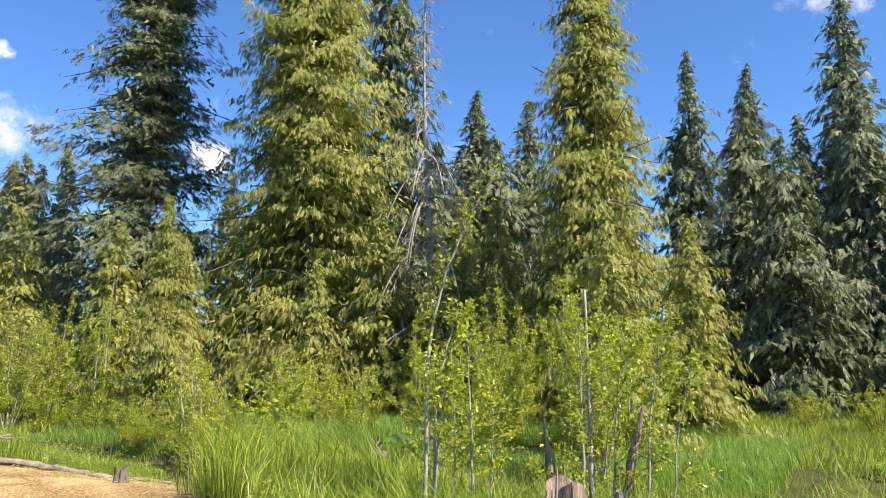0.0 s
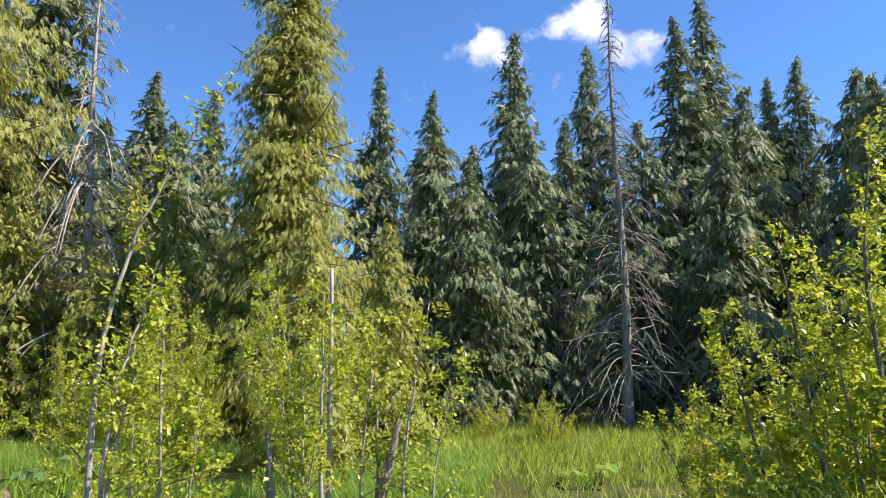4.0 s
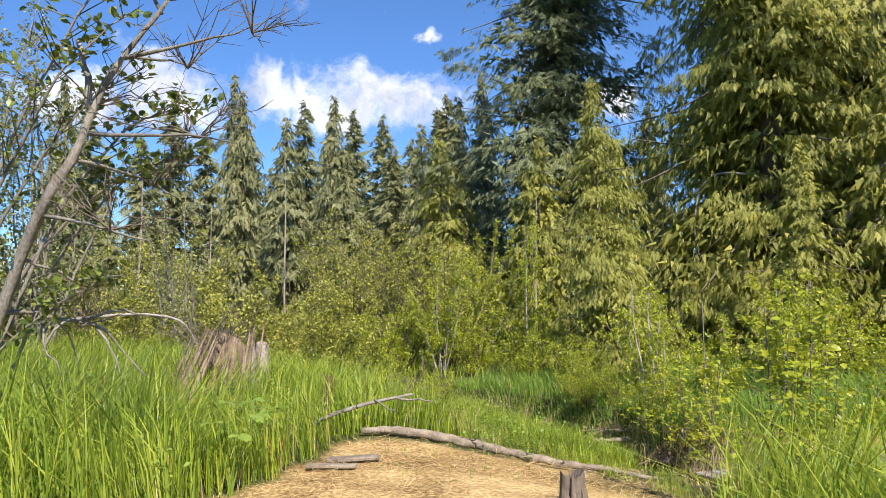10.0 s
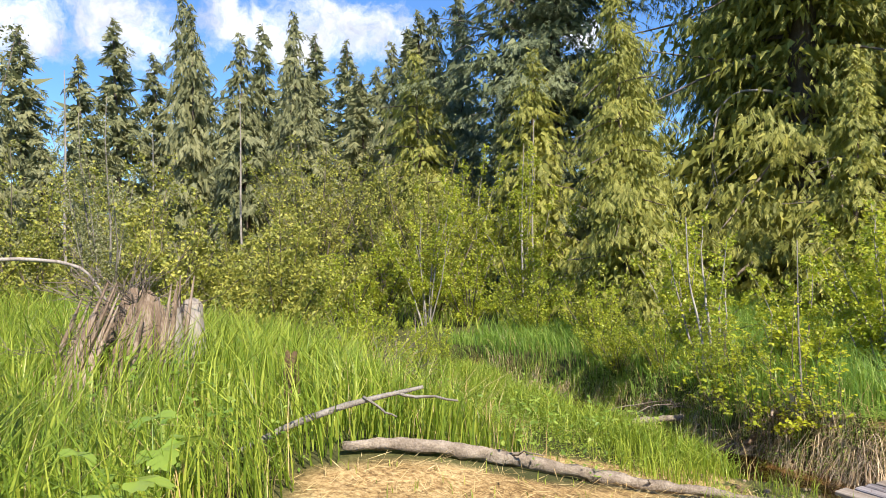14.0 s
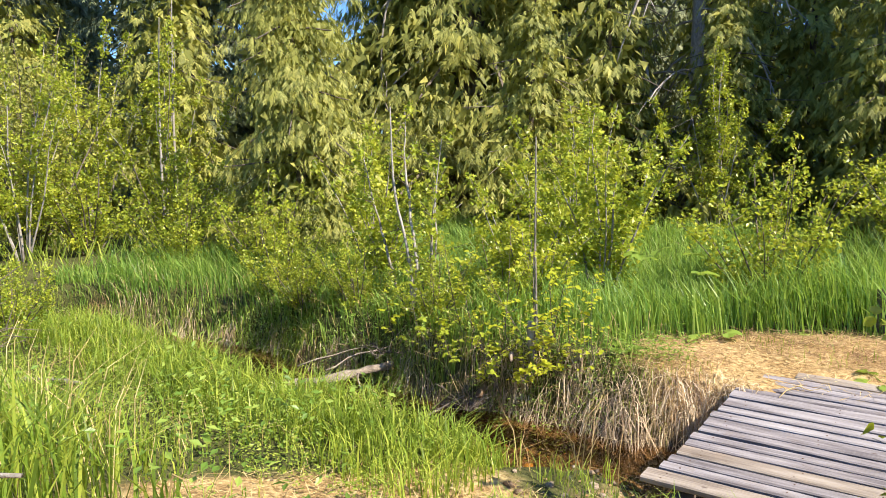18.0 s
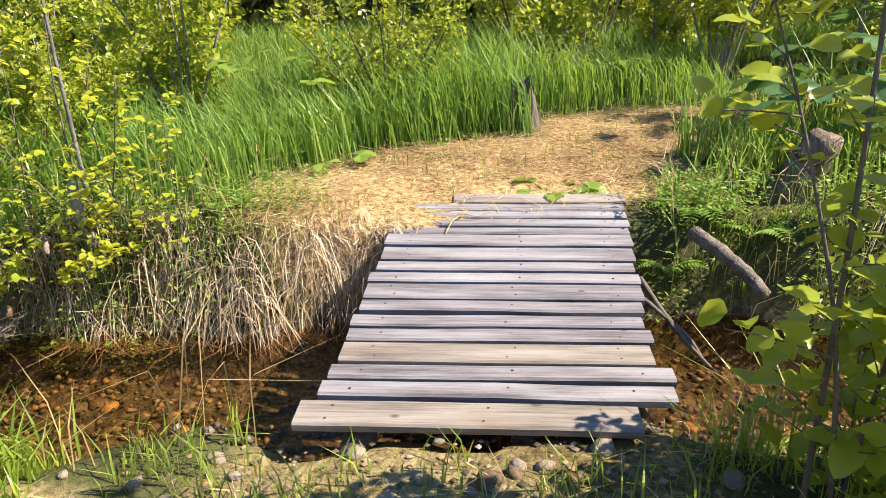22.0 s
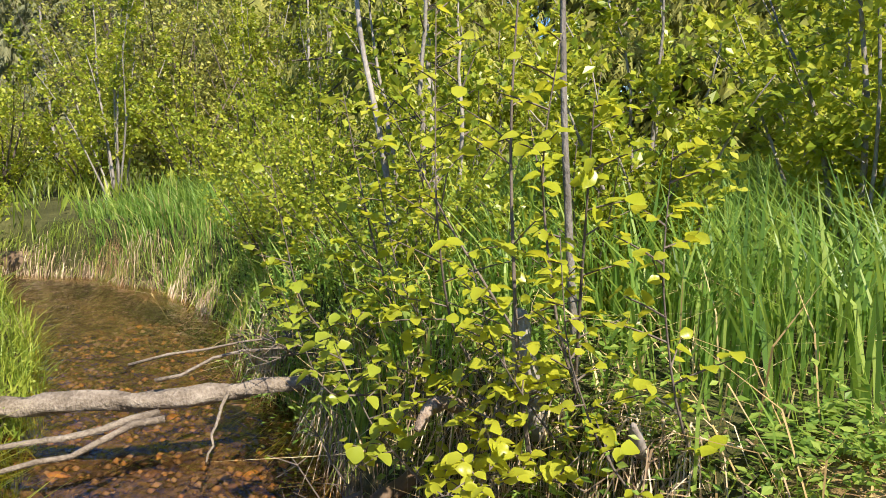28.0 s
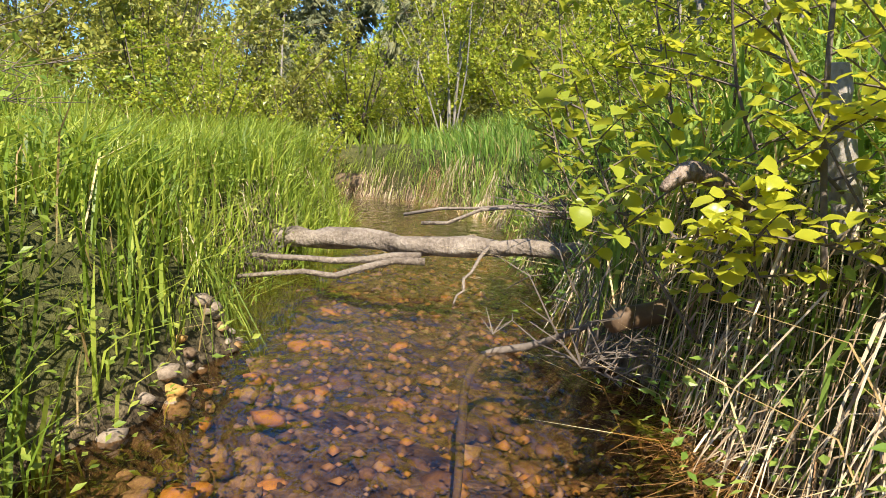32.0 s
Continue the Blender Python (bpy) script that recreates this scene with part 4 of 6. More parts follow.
near = smooth(2.4, 1.2, np.hypot((p[:, 0] + 1.3) / 1.6, p[:, 1] - 3.2)) + 4.0 * smooth(1.1, 0.5, np.hypot((p[:, 0] - 2.5) / 1.1, (p[:, 1] - 3.2) / 0.8)) + 1.2 * smooth(1.0, 0.4, np.hypot(p[:, 0] + 0.4, p[:, 1] - 4.5))
blades(g, p, h * (1 + 0.22 * near), rng.uniform(0.006, 0.014, len(p)), sway, rng, 0.8)
tagged(new("bank_grass", g.mesh("bank_grass", M_LUSH)), "thick green grass on the far bank of the stream", "grass", kind="stuff")
g = Geo()
p = scatter(70000, -26, 26, -16, 24, rng, lambda x, y: (mown_at(x, y) < 0.2) * off_stream(x, y) * ~((x > -9) & (x < 13.5) & (y < 0.75) & (y > -11)) * ~((x > -9) & (x < 8) & (y > 1.2) & (y < 9.5)))
h = rng.uniform(0.18, 0.46, len(p))
th = rng.uniform(0, 7, len(p))
ax = np.stack([0.45 * np.cos(th), 0.45 * np.sin(th), 1 + 0 * th], 1)
leaves(g, p, ax, np.stack([np.cos(2 * th), np.sin(2 * th), 0 * th], 1), h, rng.uniform(0.018, 0.034, len(p)))
q = scatter(26000, 0, 16, 6, 19, rng, lambda x, y: (mown_at(x, y) < 0.2) * ~((x < 8) & (y < 9.5)))
th = rng.uniform(0, 7, len(q))
leaves(g, q, np.stack([0.5 * np.cos(th), 0.5 * np.sin(th), 1 + 0 * th], 1), np.stack([np.cos(2 * th), np.sin(2 * th), 0 * th], 1), rng.uniform(0.15, 0.42, len(q)), rng.uniform(0.016, 0.034, len(q)))
tagged(new("meadow_grass", g.mesh("meadow_grass", M_MEADOW)), "sunlit meadow grass spreading to the forest edge", "grass", kind="stuff")

# cut straw on the walk
g = Geo()
p = scatter(110000, -3.5, 13, -11, 7.5, rng, lambda x, y: (mown_at(x, y) > 0.35) * off_stream(x, y, 0.4, 0.1) * np.where((x < 3) & (y > -6), 1.0, 0.45))
n = len(p)
th = rng.uniform(0, 2 * np.pi, n)
ax = np.stack([np.cos(th), np.sin(th), rng.uniform(-0.05, 0.28, n)], 1)
leaves(g, p + np.array([0, 0, 1]) * rng.uniform(0.02, 0.05, (n, 1)), ax, np.array([0, 0, 1.0]) + rng.normal(0, 0.2, (n, 3)), rng.uniform(0.05, 0.22, n), rng.uniform(0.003, 0.006, n))
tagged(new("cut_straw", g.mesh("cut_straw", M_STRAW)), "pale dry cut grass lying on the mown walk", "straw", kind="stuff")
g = Geo()
p = scatter(16000, -3.5, 13, -11, 7.5, rng, lambda x, y: (mown_at(x, y) > 0.3) * off_stream(x, y, 0.3, 0.1) * off_deck(x, y) * (clump(x, y, 1.6, 5) > 0.5))
blades(g, p, rng.uniform(0.03, 0.13, len(p)), rng.uniform(0.004, 0.008, len(p)), (0, 0, 0), rng, 0.8)
q = scatter(9000, -1.6, 4, 2.0, 6, rng, lambda x, y: (mown_at(x, y) > 0.25) * off_deck(x, y) * np.clip(clump(x, y, 4.3, 2) * 1.6 - 0.55, 0, 1))
blades(g, q, rng.uniform(0.04, 0.15, len(q)), rng.uniform(0.003, 0.006, len(q)), (0, 0, 0), rng, 1.2)
tagged(new("grass_stubble", g.mesh("grass_stubble", M_MEADOW)), "short green grass sprouting through the cut straw", "grass", kind="stuff")


# dry stems standing and leaning in the grass
g = Geo()
p = scatter(15000, -8, 11, -9, 0.7, rng, lambda x, y: (mown_at(x, y) < 0.3) * off_log(x, y) * off_stream(x, y, 0.02) * np.clip(clump(x, y, 1.2, 8) - 0.15 + 0.5 * smooth(0.9, 0.1, bank_gap(x, y)), 0, 1))
h = rng.uniform(0.25, 0.8, len(p)) * (1 - 0.5 * landing(p[:, 0], p[:, 1])) * (1 - 0.6 * smooth(-1.2, -1.8, p[:, 0]) * smooth(2.0, 1.0, bank_gap(p[:, 0], p[:, 1])))
blades(g, p, h, rng.uniform(0.003, 0.006, len(p)), (-0.1, 0.05, 0), rng, 1.5)
q = scatter(9000, -8, 6, 1.7, 6, rng, lambda x, y: (mown_at(x, y) < 0.5) * off_stream(x, y, 0.3, 0.03) * off_deck(x, y) * smooth(3.4, 1.8, y))
blades(g, q, rng.uniform(0.12, 0.45, len(q)), rng.uniform(0.003, 0.006, len(q)), (0, -0.3, 0), rng, 1.8)
tagged(new("dead_grass", g.mesh("dead_grass", M_STRAW)), "last year's pale dead stems among the green grass", "grass", kind="stuff")
g = Geo()
p = scatter(22000, -7.5, -1.7, -0.6, 1.2, rng, lambda x, y: (bank_gap(x, y) > 0.14 * smooth(-3.7, -3.2, x)) * smooth(1.3, 0.8, bank_gap(x, y)) * np.clip(clump(x, y, 4.7, 3) + 0.35, 0, 1))
blades(g, p, rng.uniform(0.08, 0.34, len(p)), rng.uniform(0.004, 0.010, len(p)), (-0.05, 0.1, 0), rng, 1.1)
tagged(new("low_bank_grass", g.mesh("low_bank_grass", M_GRASS)), "short green grass covering the low near bank", "grass", kind="stuff")
# brown hay strewn on the far landing and down its bank
g = Geo()
p = scatter(60000, -1.9, 4.0, 1.95, 6.5, rng, lambda x, y: ((mown_at(x, y) > 0.3) | ((x < -0.75) & (x > -1.6) & (y < 2.9))) * off_deck(x, y) * np.clip(clump(x, y, 3.1, 9) * 1.3 + 0.05, 0, 1))
n = len(p)
th = rng.uniform(0, 2 * np.pi, n)
ax = np.stack([np.cos(th), np.sin(th) - 0.3, rng.uniform(-0.25, 0.22, n)], 1)
leaves(g, p + np.array([0, 0, 1]) * rng.uniform(0.02, 0.07, (n, 1)), ax, np.array([0, 0, 1.0]) + rng.normal(0, 0.3, (n, 3)), rng.uniform(0.05, 0.2, n), rng.uniform(0.0025, 0.005, n))
tagged(new("brown_hay", g.mesh("brown_hay", M_HAY)), "matted brown hay strewn at the far end of the bridge", "hay", kind="stuff")
# tufts at the bridge's near end
g = Geo()
p = scatter(5200, -1.5, 1.5, -0.7, 0.50, rng, lambda x, y: off_stream(x, y, 0.0) * np.clip(clump(x, y, 7.1, 4) * 1.8 - 0.55, 0, 1) * np.where((x > -0.9) & (x < 0.22), y < 0.33, True))
right = smooth(0.15, 0.6, p[:, 0])
blades(g, p, rng.uniform(0.05, 0.20, len(p)) * (1 + 1.3 * right), rng.uniform(0.003, 0.008, len(p)), (0, 0, 0), rng, 1.1)
tagged(new("landing_grass", g.mesh("landing_grass", M_MEADOW)), "short grass tufts among the stones at the bridge's near end", "grass", kind="stuff")


def tussocks(n, strands, x0, x1, s, seed, mat, name, label, lo=0.2, hi=0.5, inset=0.06, depth=0.22, width=0.005, skip=None, fall=1.0):
    """Clumps of hanging grass on the edge of a bank; each clump leans its own way."""
    rng = np.random.default_rng(seed)
    cx = rng.uniform(x0, x1, n)
    if skip:
        cx = cx[(cx < skip[0]) | (cx > skip[1])]
    n = len(cx)
    cin = inset + rng.uniform(-0.05, depth, n)
    lean, size = rng.normal(0, 0.5, n), rng.uniform(0.45, 1.25, n)
    k = np.repeat(np.arange(n), strands)
    m = len(k)
    x = cx[k] + rng.normal(0, 0.10, m)
    y = stream_mid(x) + s * (stream_half(x) + cin[k] + rng.normal(0, 0.035, m))
    z = ground_z(x, y) + rng.uniform(-0.02, 0.05, m)
    L = (lo + (hi - lo) * rng.beta(1.3, 2.0, m)) * size[k] * 1.15
    out = fall * np.stack([0.5 * lean[k] + rng.normal(0, 0.45, m), -s * rng.uniform(0.1, 0.75, m), 0 * x], 1)
    up = rng.uniform(0.0, 0.5, m)
    b = np.stack([x, y, z], 1)
    th = rng.uniform(0, np.pi, m)
    sdw = np.stack([np.cos(th), np.sin(th), 0 * x], 1) * (width * rng.uniform(0.5, 1.3, m))[:, None]
    rows = []
    for q in (0, 0.3, 0.65, 1.0):
        c = b + out * (L * (q - 0.4 * q * q))[:, None] + np.array([0, 0, 1.0]) * (L * (up * q - (0.75 + up) * q * q))[:, None]
        c[:, 2] = np.maximum(c[:, 2], WATER_Z - 0.03)
        rows += [c - sdw * (1 - 0.75 * q), c + sdw * (1 - 0.75 * q)]
    g = Geo()
    o = np.arange(m)[:, None] * 8
    g.add(np.stack(rows, 1).reshape(-1, 3), np.concatenate([o + [0, 1, 3, 2], o + [2, 3, 5, 4], o + [4, 5, 7, 6]]))
    tagged(new(name, g.mesh(name, mat)), label, "grass", kind="stuff")


tussocks(110, 50, -4, 5, 1, 41, M_DRYROOT, "hanging_grass", "dead straw-coloured grass hanging over the cut bank", 0.2, 0.62, 0.12, 0.24, 0.0026, (-0.72, 1.75), 0.95)
tussocks(40, 30, -2.7, -0.85, 1, 48, M_DRYROOT, "hanging_grass", "long bleached grass and roots hanging to the water", 0.3, 0.7, 0.12, 0.26, 0.0034, None, 0.9)
tussocks(85, 50, -10, -4, 1, 46, M_DRYROOT, "hanging_grass", "dead grass hanging from the bank upstream", 0.15, 0.5, 0.02, 0.20, 0.0038, None, 0.7)
tussocks(70, 50, -10, 5, 1, 45, M_HAY, "brown_roots", "brown roots and dead stems hanging over the cut bank", 0.15, 0.5, 0.05, 0.2, 0.002, (-0.72, 1.3), 0.8)
tussocks(200, 40, -10, 5, 1, 43, M_MEADOW, "trailing_grass", "green grass trailing over the cut bank", 0.12, 0.40, 0.08, 0.30, 0.003, (-1.3, 0.75), 0.7)
tussocks(70, 40, -10, -3.4, 1, 47, M_MEADOW, "trailing_grass", "green grass hiding the bank upstream", 0.15, 0.45, 0.04, 0.25, 0.004)
tussocks(80, 34, -9, 5, -1, 42, M_DRYROOT, "dry_bank_tuft", "dry grass tufts along the low near bank", 0.10, 0.26, 0.08, 0.3, 0.0022, (-3.1, 0.35))
tussocks(90, 34, -9, 5, -1, 44, M_MEADOW, "green_bank_tuft", "green grass tufts along the low near bank", 0.15, 0.42, 0.02, 0.3, 0.003, (-3.1, 0.3))


# ---- logs, stumps and dead wood ----
def on_ground(pts, r):
    return [(x, y, float(ground_z(x, y)) + r * 0.8 + dz) for x, y, dz in pts]


def limb(name, label, category, pts, radii, mat, seed=1, sides=8, rough=0.10, side_branches=(), group=""):
    """A loose log or branch; side_branches are (points, radii) of its forks."""
    rng = np.random.default_rng(seed)
    pts = np.asarray(pts, float)
    t = np.linspace(0, 1, len(pts))
    q = np.linspace(0, 1, max(10, 3 * len(pts)))
    fine = np.stack([np.interp(q, t, pts[:, j]) for j in range(3)], 1)
    fine[1:-1] = (fine[:-2] + 2 * fine[1:-1] + fine[2:]) / 4
    rad = np.interp(q, np.linspace(0, 1, len(radii)), radii)
    fine = fine + rng.normal(0, 1, fine.shape) * rad[:, None] * 0.08
    root = thing(name, label, category, None, group)
    g = Geo()
    tube(g, fine, rad, sides, rough, rng)
    part("bole", g, mat, root, "", True)
    for p, r in side_branches:
        g = Geo()
        p = np.asarray(p, float)
        k = np.linspace(0, 1, 7)
        f = np.stack([np.interp(k, np.linspace(0, 1, len(p)), p[:, j]) for j in range(3)], 1) + rng.normal(0, 0.008, (7, 3))
        tube(g, f, np.interp(k, [0, 1], r), 5)
        part("branch", g, mat, root, "", True)
    return root


limb("fallen_log", "weathered grey log lying along the edge of the mown walk", "log",
     on_ground([(float(np.interp(u, LOG_U, LOG_X)), float(np.interp(u, LOG_U, LOG_Y)), 0.015) for u in np.linspace(0, 1, 14)], 0.06), [0.030, 0.046, 0.045, 0.042, 0.036, 0.022], M_DRIFT, 51, 12, 0.30,
     [([(-1.84, -1.85, float(ground_z(-1.84, -1.85)) + 0.09), (-1.72, -1.8, float(ground_z(-1.72, -1.8)) + 0.13), (-1.6, -1.72, float(ground_z(-1.6, -1.72)) + 0.15)], (0.009, 0.004)), ([(-1.5, -0.9, float(ground_z(-1.5, -0.9)) + 0.06), (-1.42, -0.95, float(ground_z(-1.42, -0.95)) + 0.12)], (0.008, 0.004))])
limb("dead_branch", "bare forked grey branch caught in the tall grass", "branch",
     [(-2.35, -3.75, float(ground_z(-2.35, -3.75))), (-2.2, -3.2, 0.80), (-2.08, -2.75, 0.90), (-1.98, -2.42, 0.95)], [0.016, 0.024, 0.02, 0.012], M_GREYBARK, 52, 7, 0.12,
     [([(-2.05, -2.62, 0.92), (-1.9, -2.45, 0.91), (-1.72, -2.32, 0.90)], (0.013, 0.007)), ([(-2.1, -2.8, 0.9), (-1.98, -2.72, 0.84), (-1.9, -2.66, 0.80)], (0.011, 0.006))])


def board(name, label, c, size, turn, mat, seed, tilt=0.0):
    g = Geo()
    box(g, (0, 0, 0), size, 0, 0, 0.006, np.random.default_rng(seed))
    ob = tagged(new(name, g.mesh(name, mat)), label, "board")
    ob.matrix_basis = Matrix.Translation((c[0], c[1], float(ground_z(c[0], c[1])) + size[2] / 2 + 0.015)) @ Euler((0, tilt, turn)).to_matrix().to_4x4()
    return ob


board("old_board", "cracked weathered board lying on the straw", (-1.22, -3.36), (0.46, 0.13, 0.035), radians(72), M_DRIFT, 1)
board("old_board", "short split board beside the cracked board", (-1.02, -3.62), (0.42, 0.10, 0.03), radians(66), M_DRIFT, 2, 0.04)


def stump(name, label, x, y, r, h, seed, mat=M_ROT, lean=(0, 0), splinters=9, jag=0.35, dz=0.0, flare=1.35):
    """A broken stump: a flaring shell with a jagged rim and loose splinters."""
    rng = np.random.default_rng(seed)
    n, rows = 26, 7
    th = np.arange(n) * 2 * np.pi / n
    rim = h * (1 - jag * (0.5 + 0.5 * np.sin(th * 2 + seed)) * rng.uniform(0.3, 1.0, n))
    V = []
    for i in range(rows):
        u = i / (rows - 1)
        rr = r * (flare - (flare - 0.9) * u ** 0.5) * (1 + 0.10 * np.sin(th * 5 + seed) + rng.uniform(-0.05, 0.05, n))
        V.append(np.stack([np.cos(th) * rr + lean[0] * u * h, np.sin(th) * rr + lean[1] * u * h, rim * u - 0.1 * (1 - u)], 1))
    V.append(np.stack([np.cos(th) * r * 0.55 + lean[0] * h, np.sin(th) * r * 0.55 + lean[1] * h, rim * 0.72], 1))
    V.append(np.stack([np.cos(th) * r * 0.05 + lean[0] * h, np.sin(th) * r * 0.05 + lean[1] * h, 0 * th + h * 0.55], 1))
    k = rows + 2
    i, j = np.meshgrid(np.arange(k - 1), np.arange(n), indexing="ij")
    F = np.stack([i * n + j, i * n + (j + 1) % n, (i + 1) * n + (j + 1) % n, (i + 1) * n + j], -1).reshape(-1, 4)
    g = Geo()
    g.add(np.concatenate(V), F)
    root = thing(name, label, "stump", Matrix.Translation((x, y, float(ground_z(x, y)) + dz)))
    part("shell", g, mat, root)
    for s in range(splinters):
        a = rng.uniform(0, 2 * np.pi)
        g = Geo()
        b = np.array([math.cos(a) * r, math.sin(a) * r, 0.0]) * flare * 0.78
        e = b * rng.uniform(0.6, 1.0) + np.array([lean[0], lean[1], 1]) * h * rng.uniform(0.7, 1.12)
        q = np.linspace(0, 1, 5)[:, None]
        tube(g, b * 1.2 * (1 - q) + e * q, r * 0.16 * (1.15 - q[:, 0]), 5, 0.25, rng)
        part("splinter", g, mat, root)
    return root


stump("rotten_stump", "big splintered grey-brown stump rising from the tall grass", -4.3, -4.12, 0.24, 0.86, 61, lean=(0.0, 0.30), splinters=34, jag=1.0, flare=2.3)
stump("rotten_stump", "pale hollow stump half of the old root mass", -4.15, -3.72, 0.16, 0.74, 160, M_SNAG, splinters=12, jag=0.75, flare=1.35)
stump("rotten_stump", "pale sawn stump beside the big splintered stump", -4.5, -3.42, 0.10, 0.80, 62, M_SNAG, splinters=3, jag=0.12)
stump("rotten_stump", "weathered reddish stump with a jagged top", 7.70, -3.95, 0.17, 0.80, 63, splinters=8)
stump("rotten_stump", "small grey stub beside the jagged stump", 8.02, -3.82, 0.07, 0.72, 64, M_SNAG, splinters=2)
stump("rotten_stump", "dark mossy stub at the edge of the mown walk", 0.74, -2.42, 0.09, 0.22, 65, M_TWIG, splinters=7)
stump("rotten_stump", "dark broken stump in the shade beyond the bridge", 0.03, 4.2, 0.10, 0.38, 66, M_TWIG, lean=(-0.1, 0.1), splinters=7, jag=0.5)
stump("rotten_stump", "orange rotten stump in the grass", -3.3, -2.9, 0.06, 0.5, 67, M_RUST, splinters=3)
limb("cut_stump", "leaning cut stump with a smooth grey side at the bridge end", "stump",
     [(1.34, 2.54, float(ground_z(1.34, 2.54)) - 0.05), (1.40, 2.51, 0.13), (1.45, 2.48, 0.26), (1.50, 2.45, 0.39)], [0.15, 0.112, 0.098, 0.088], M_ROT, 68, 18, 0.10)
limb("leaning_dead_tree", "leaning half-dead alder with rough lichen-grey bark and bare twigs", "tree",
     [(-0.55, -6.6, float(ground_z(-0.55, -6.6)) - 0.05), (-0.34, -6.2, 1.35), (-0.16, -5.97, 1.95), (-0.10, -5.87, 2.28), (0.07, -5.75, 2.58), (0.08, -5.55, 2.96), (0.08, -5.44, 3.33), (0.18, -5.24, 3.62), (0.20, -5.03, 3.93), (0.18, -4.92, 4.25), (0.28, -4.72, 4.65)],
     [0.050, 0.044, 0.038, 0.036, 0.032, 0.027, 0.022, 0.017, 0.013, 0.009, 0.005], M_GREYBARK, 71, 9, 0.28,
     [([(0.08, -5.50, 3.14), (0.06, -5.54, 3.38), (0.02, -5.58, 3.62)], (0.024, 0.018)), ([(0.14, -5.32, 3.5), (0.4, -4.95, 3.55), (0.6, -4.58, 3.66)], (0.016, 0.004)),
      ([(0.09, -5.52, 3.0), (0.35, -5.1, 2.98), (0.5, -4.7, 2.92)], (0.016, 0.004)), ([(0.2, -5.05, 3.9), (0.45, -4.7, 3.9), (0.55, -4.4, 4.1)], (0.013, 0.003)),
      ([(0.19, -5.1, 3.8), (0.1, -5.2, 4.15), (0.05, -5.2, 4.5)], (0.013, 0.004)), ([(0.0, -5.78, 2.5), (0.3, -5.5, 2.42), (0.5, -5.2, 2.3)], (0.014, 0.004)),
      ([(0.08, -5.6, 2.85), (-0.25, -5.2, 2.8), (-0.4, -4.9, 2.68)], (0.014, 0.004)), ([(0.16, -5.3, 3.5), (-0.1, -5.0, 3.6), (-0.2, -4.7, 3.55)], (0.012, 0.003)),
      ([(-0.1, -5.88, 2.26), (-0.3, -5.6, 2.1), (-0.4, -5.3, 2.15)], (0.012, 0.003)), ([(0.2, -4.98, 4.05), (0.0, -4.6, 4.3), (-0.1, -4.3, 4.3)], (0.011, 0.003))])


def bare_twigs(x, y, z, n, seed, reach, label):
    """A spray of fine bare twigs on thin forked rods."""
    rng = np.random.default_rng(seed)
    g = Geo()
    for i in range(n):
        d = unit(np.array([rng.normal(0, 0.6), rng.normal(0.2, 0.6), rng.uniform(0.1, 0.9)]))
        o = np.zeros(3)
        L = reach * rng.uniform(0.4, 1.0)
        q = np.linspace(0, 1, 5)[:, None]
        c = o + d * L * q + rng.normal(0, 0.04, (5, 3)) * q
        tube(g, c, 0.006 * min(1, reach) * (1.1 - q[:, 0]) + 0.0012 + 0.0010 * min(1, reach), 4)
        for k in range(7):
            s = rng.integers(1, 5)
            e = unit(d + rng.normal(0, 0.6, 3))
            tube(g, c[s] + e * L * 0.35 * np.linspace(0, 1, 3)[:, None], np.array([0.0045, 0.0035, 0.002]) * (0.25 + 0.75 * min(1, reach)), 3)
    ob = thing("dead_branch", label, "branch", Matrix.Translation((x, y, z)))
    part("twigwork", g, M_TWIG, ob, kind="stuff")


bare_twigs(-0.25, -5.55, 1.8, 12, 261, 0.45, "fine grey twigs on the bleached dead limb")
bare_twigs(-4.25, -3.9, 1.45, 14, 268, 0.55, "dry brush on top of the old stump")
bare_twigs(-5.2, -1.3, float(ground_z(-5.2, -1.3)) + 0.1, 24, 269, 0.8, "grey dead bush standing in the tall grass")
bare_twigs(-4.3, -4.3, 1.0, 14, 266, 0.7, "dead root ends sticking out of the old stump")
bare_twigs(-4.6, -4.0, 1.35, 16, 161, 0.9, "tangle of fine dead twigs above the old stump")
for i, (bx, by, bz, br) in enumerate(((0.28, -4.75, 4.6, 0.7), (0.55, -4.6, 3.62, 0.6), (0.4, -4.9, 2.96, 0.6), (0.5, -4.5, 4.0, 0.6), (0.05, -5.2, 4.4, 0.7), (0.35, -5.4, 2.38, 0.6), (-0.3, -5.1, 2.75, 0.6), (-0.1, -4.9, 3.55, 0.6), (0.15, -5.0, 4.1, 0.7), (0.05, -5.5, 3.2, 0.6))):
    bare_twigs(bx, by, bz, 8, 162 + i, br, "bare dark twigs on the leaning alder")
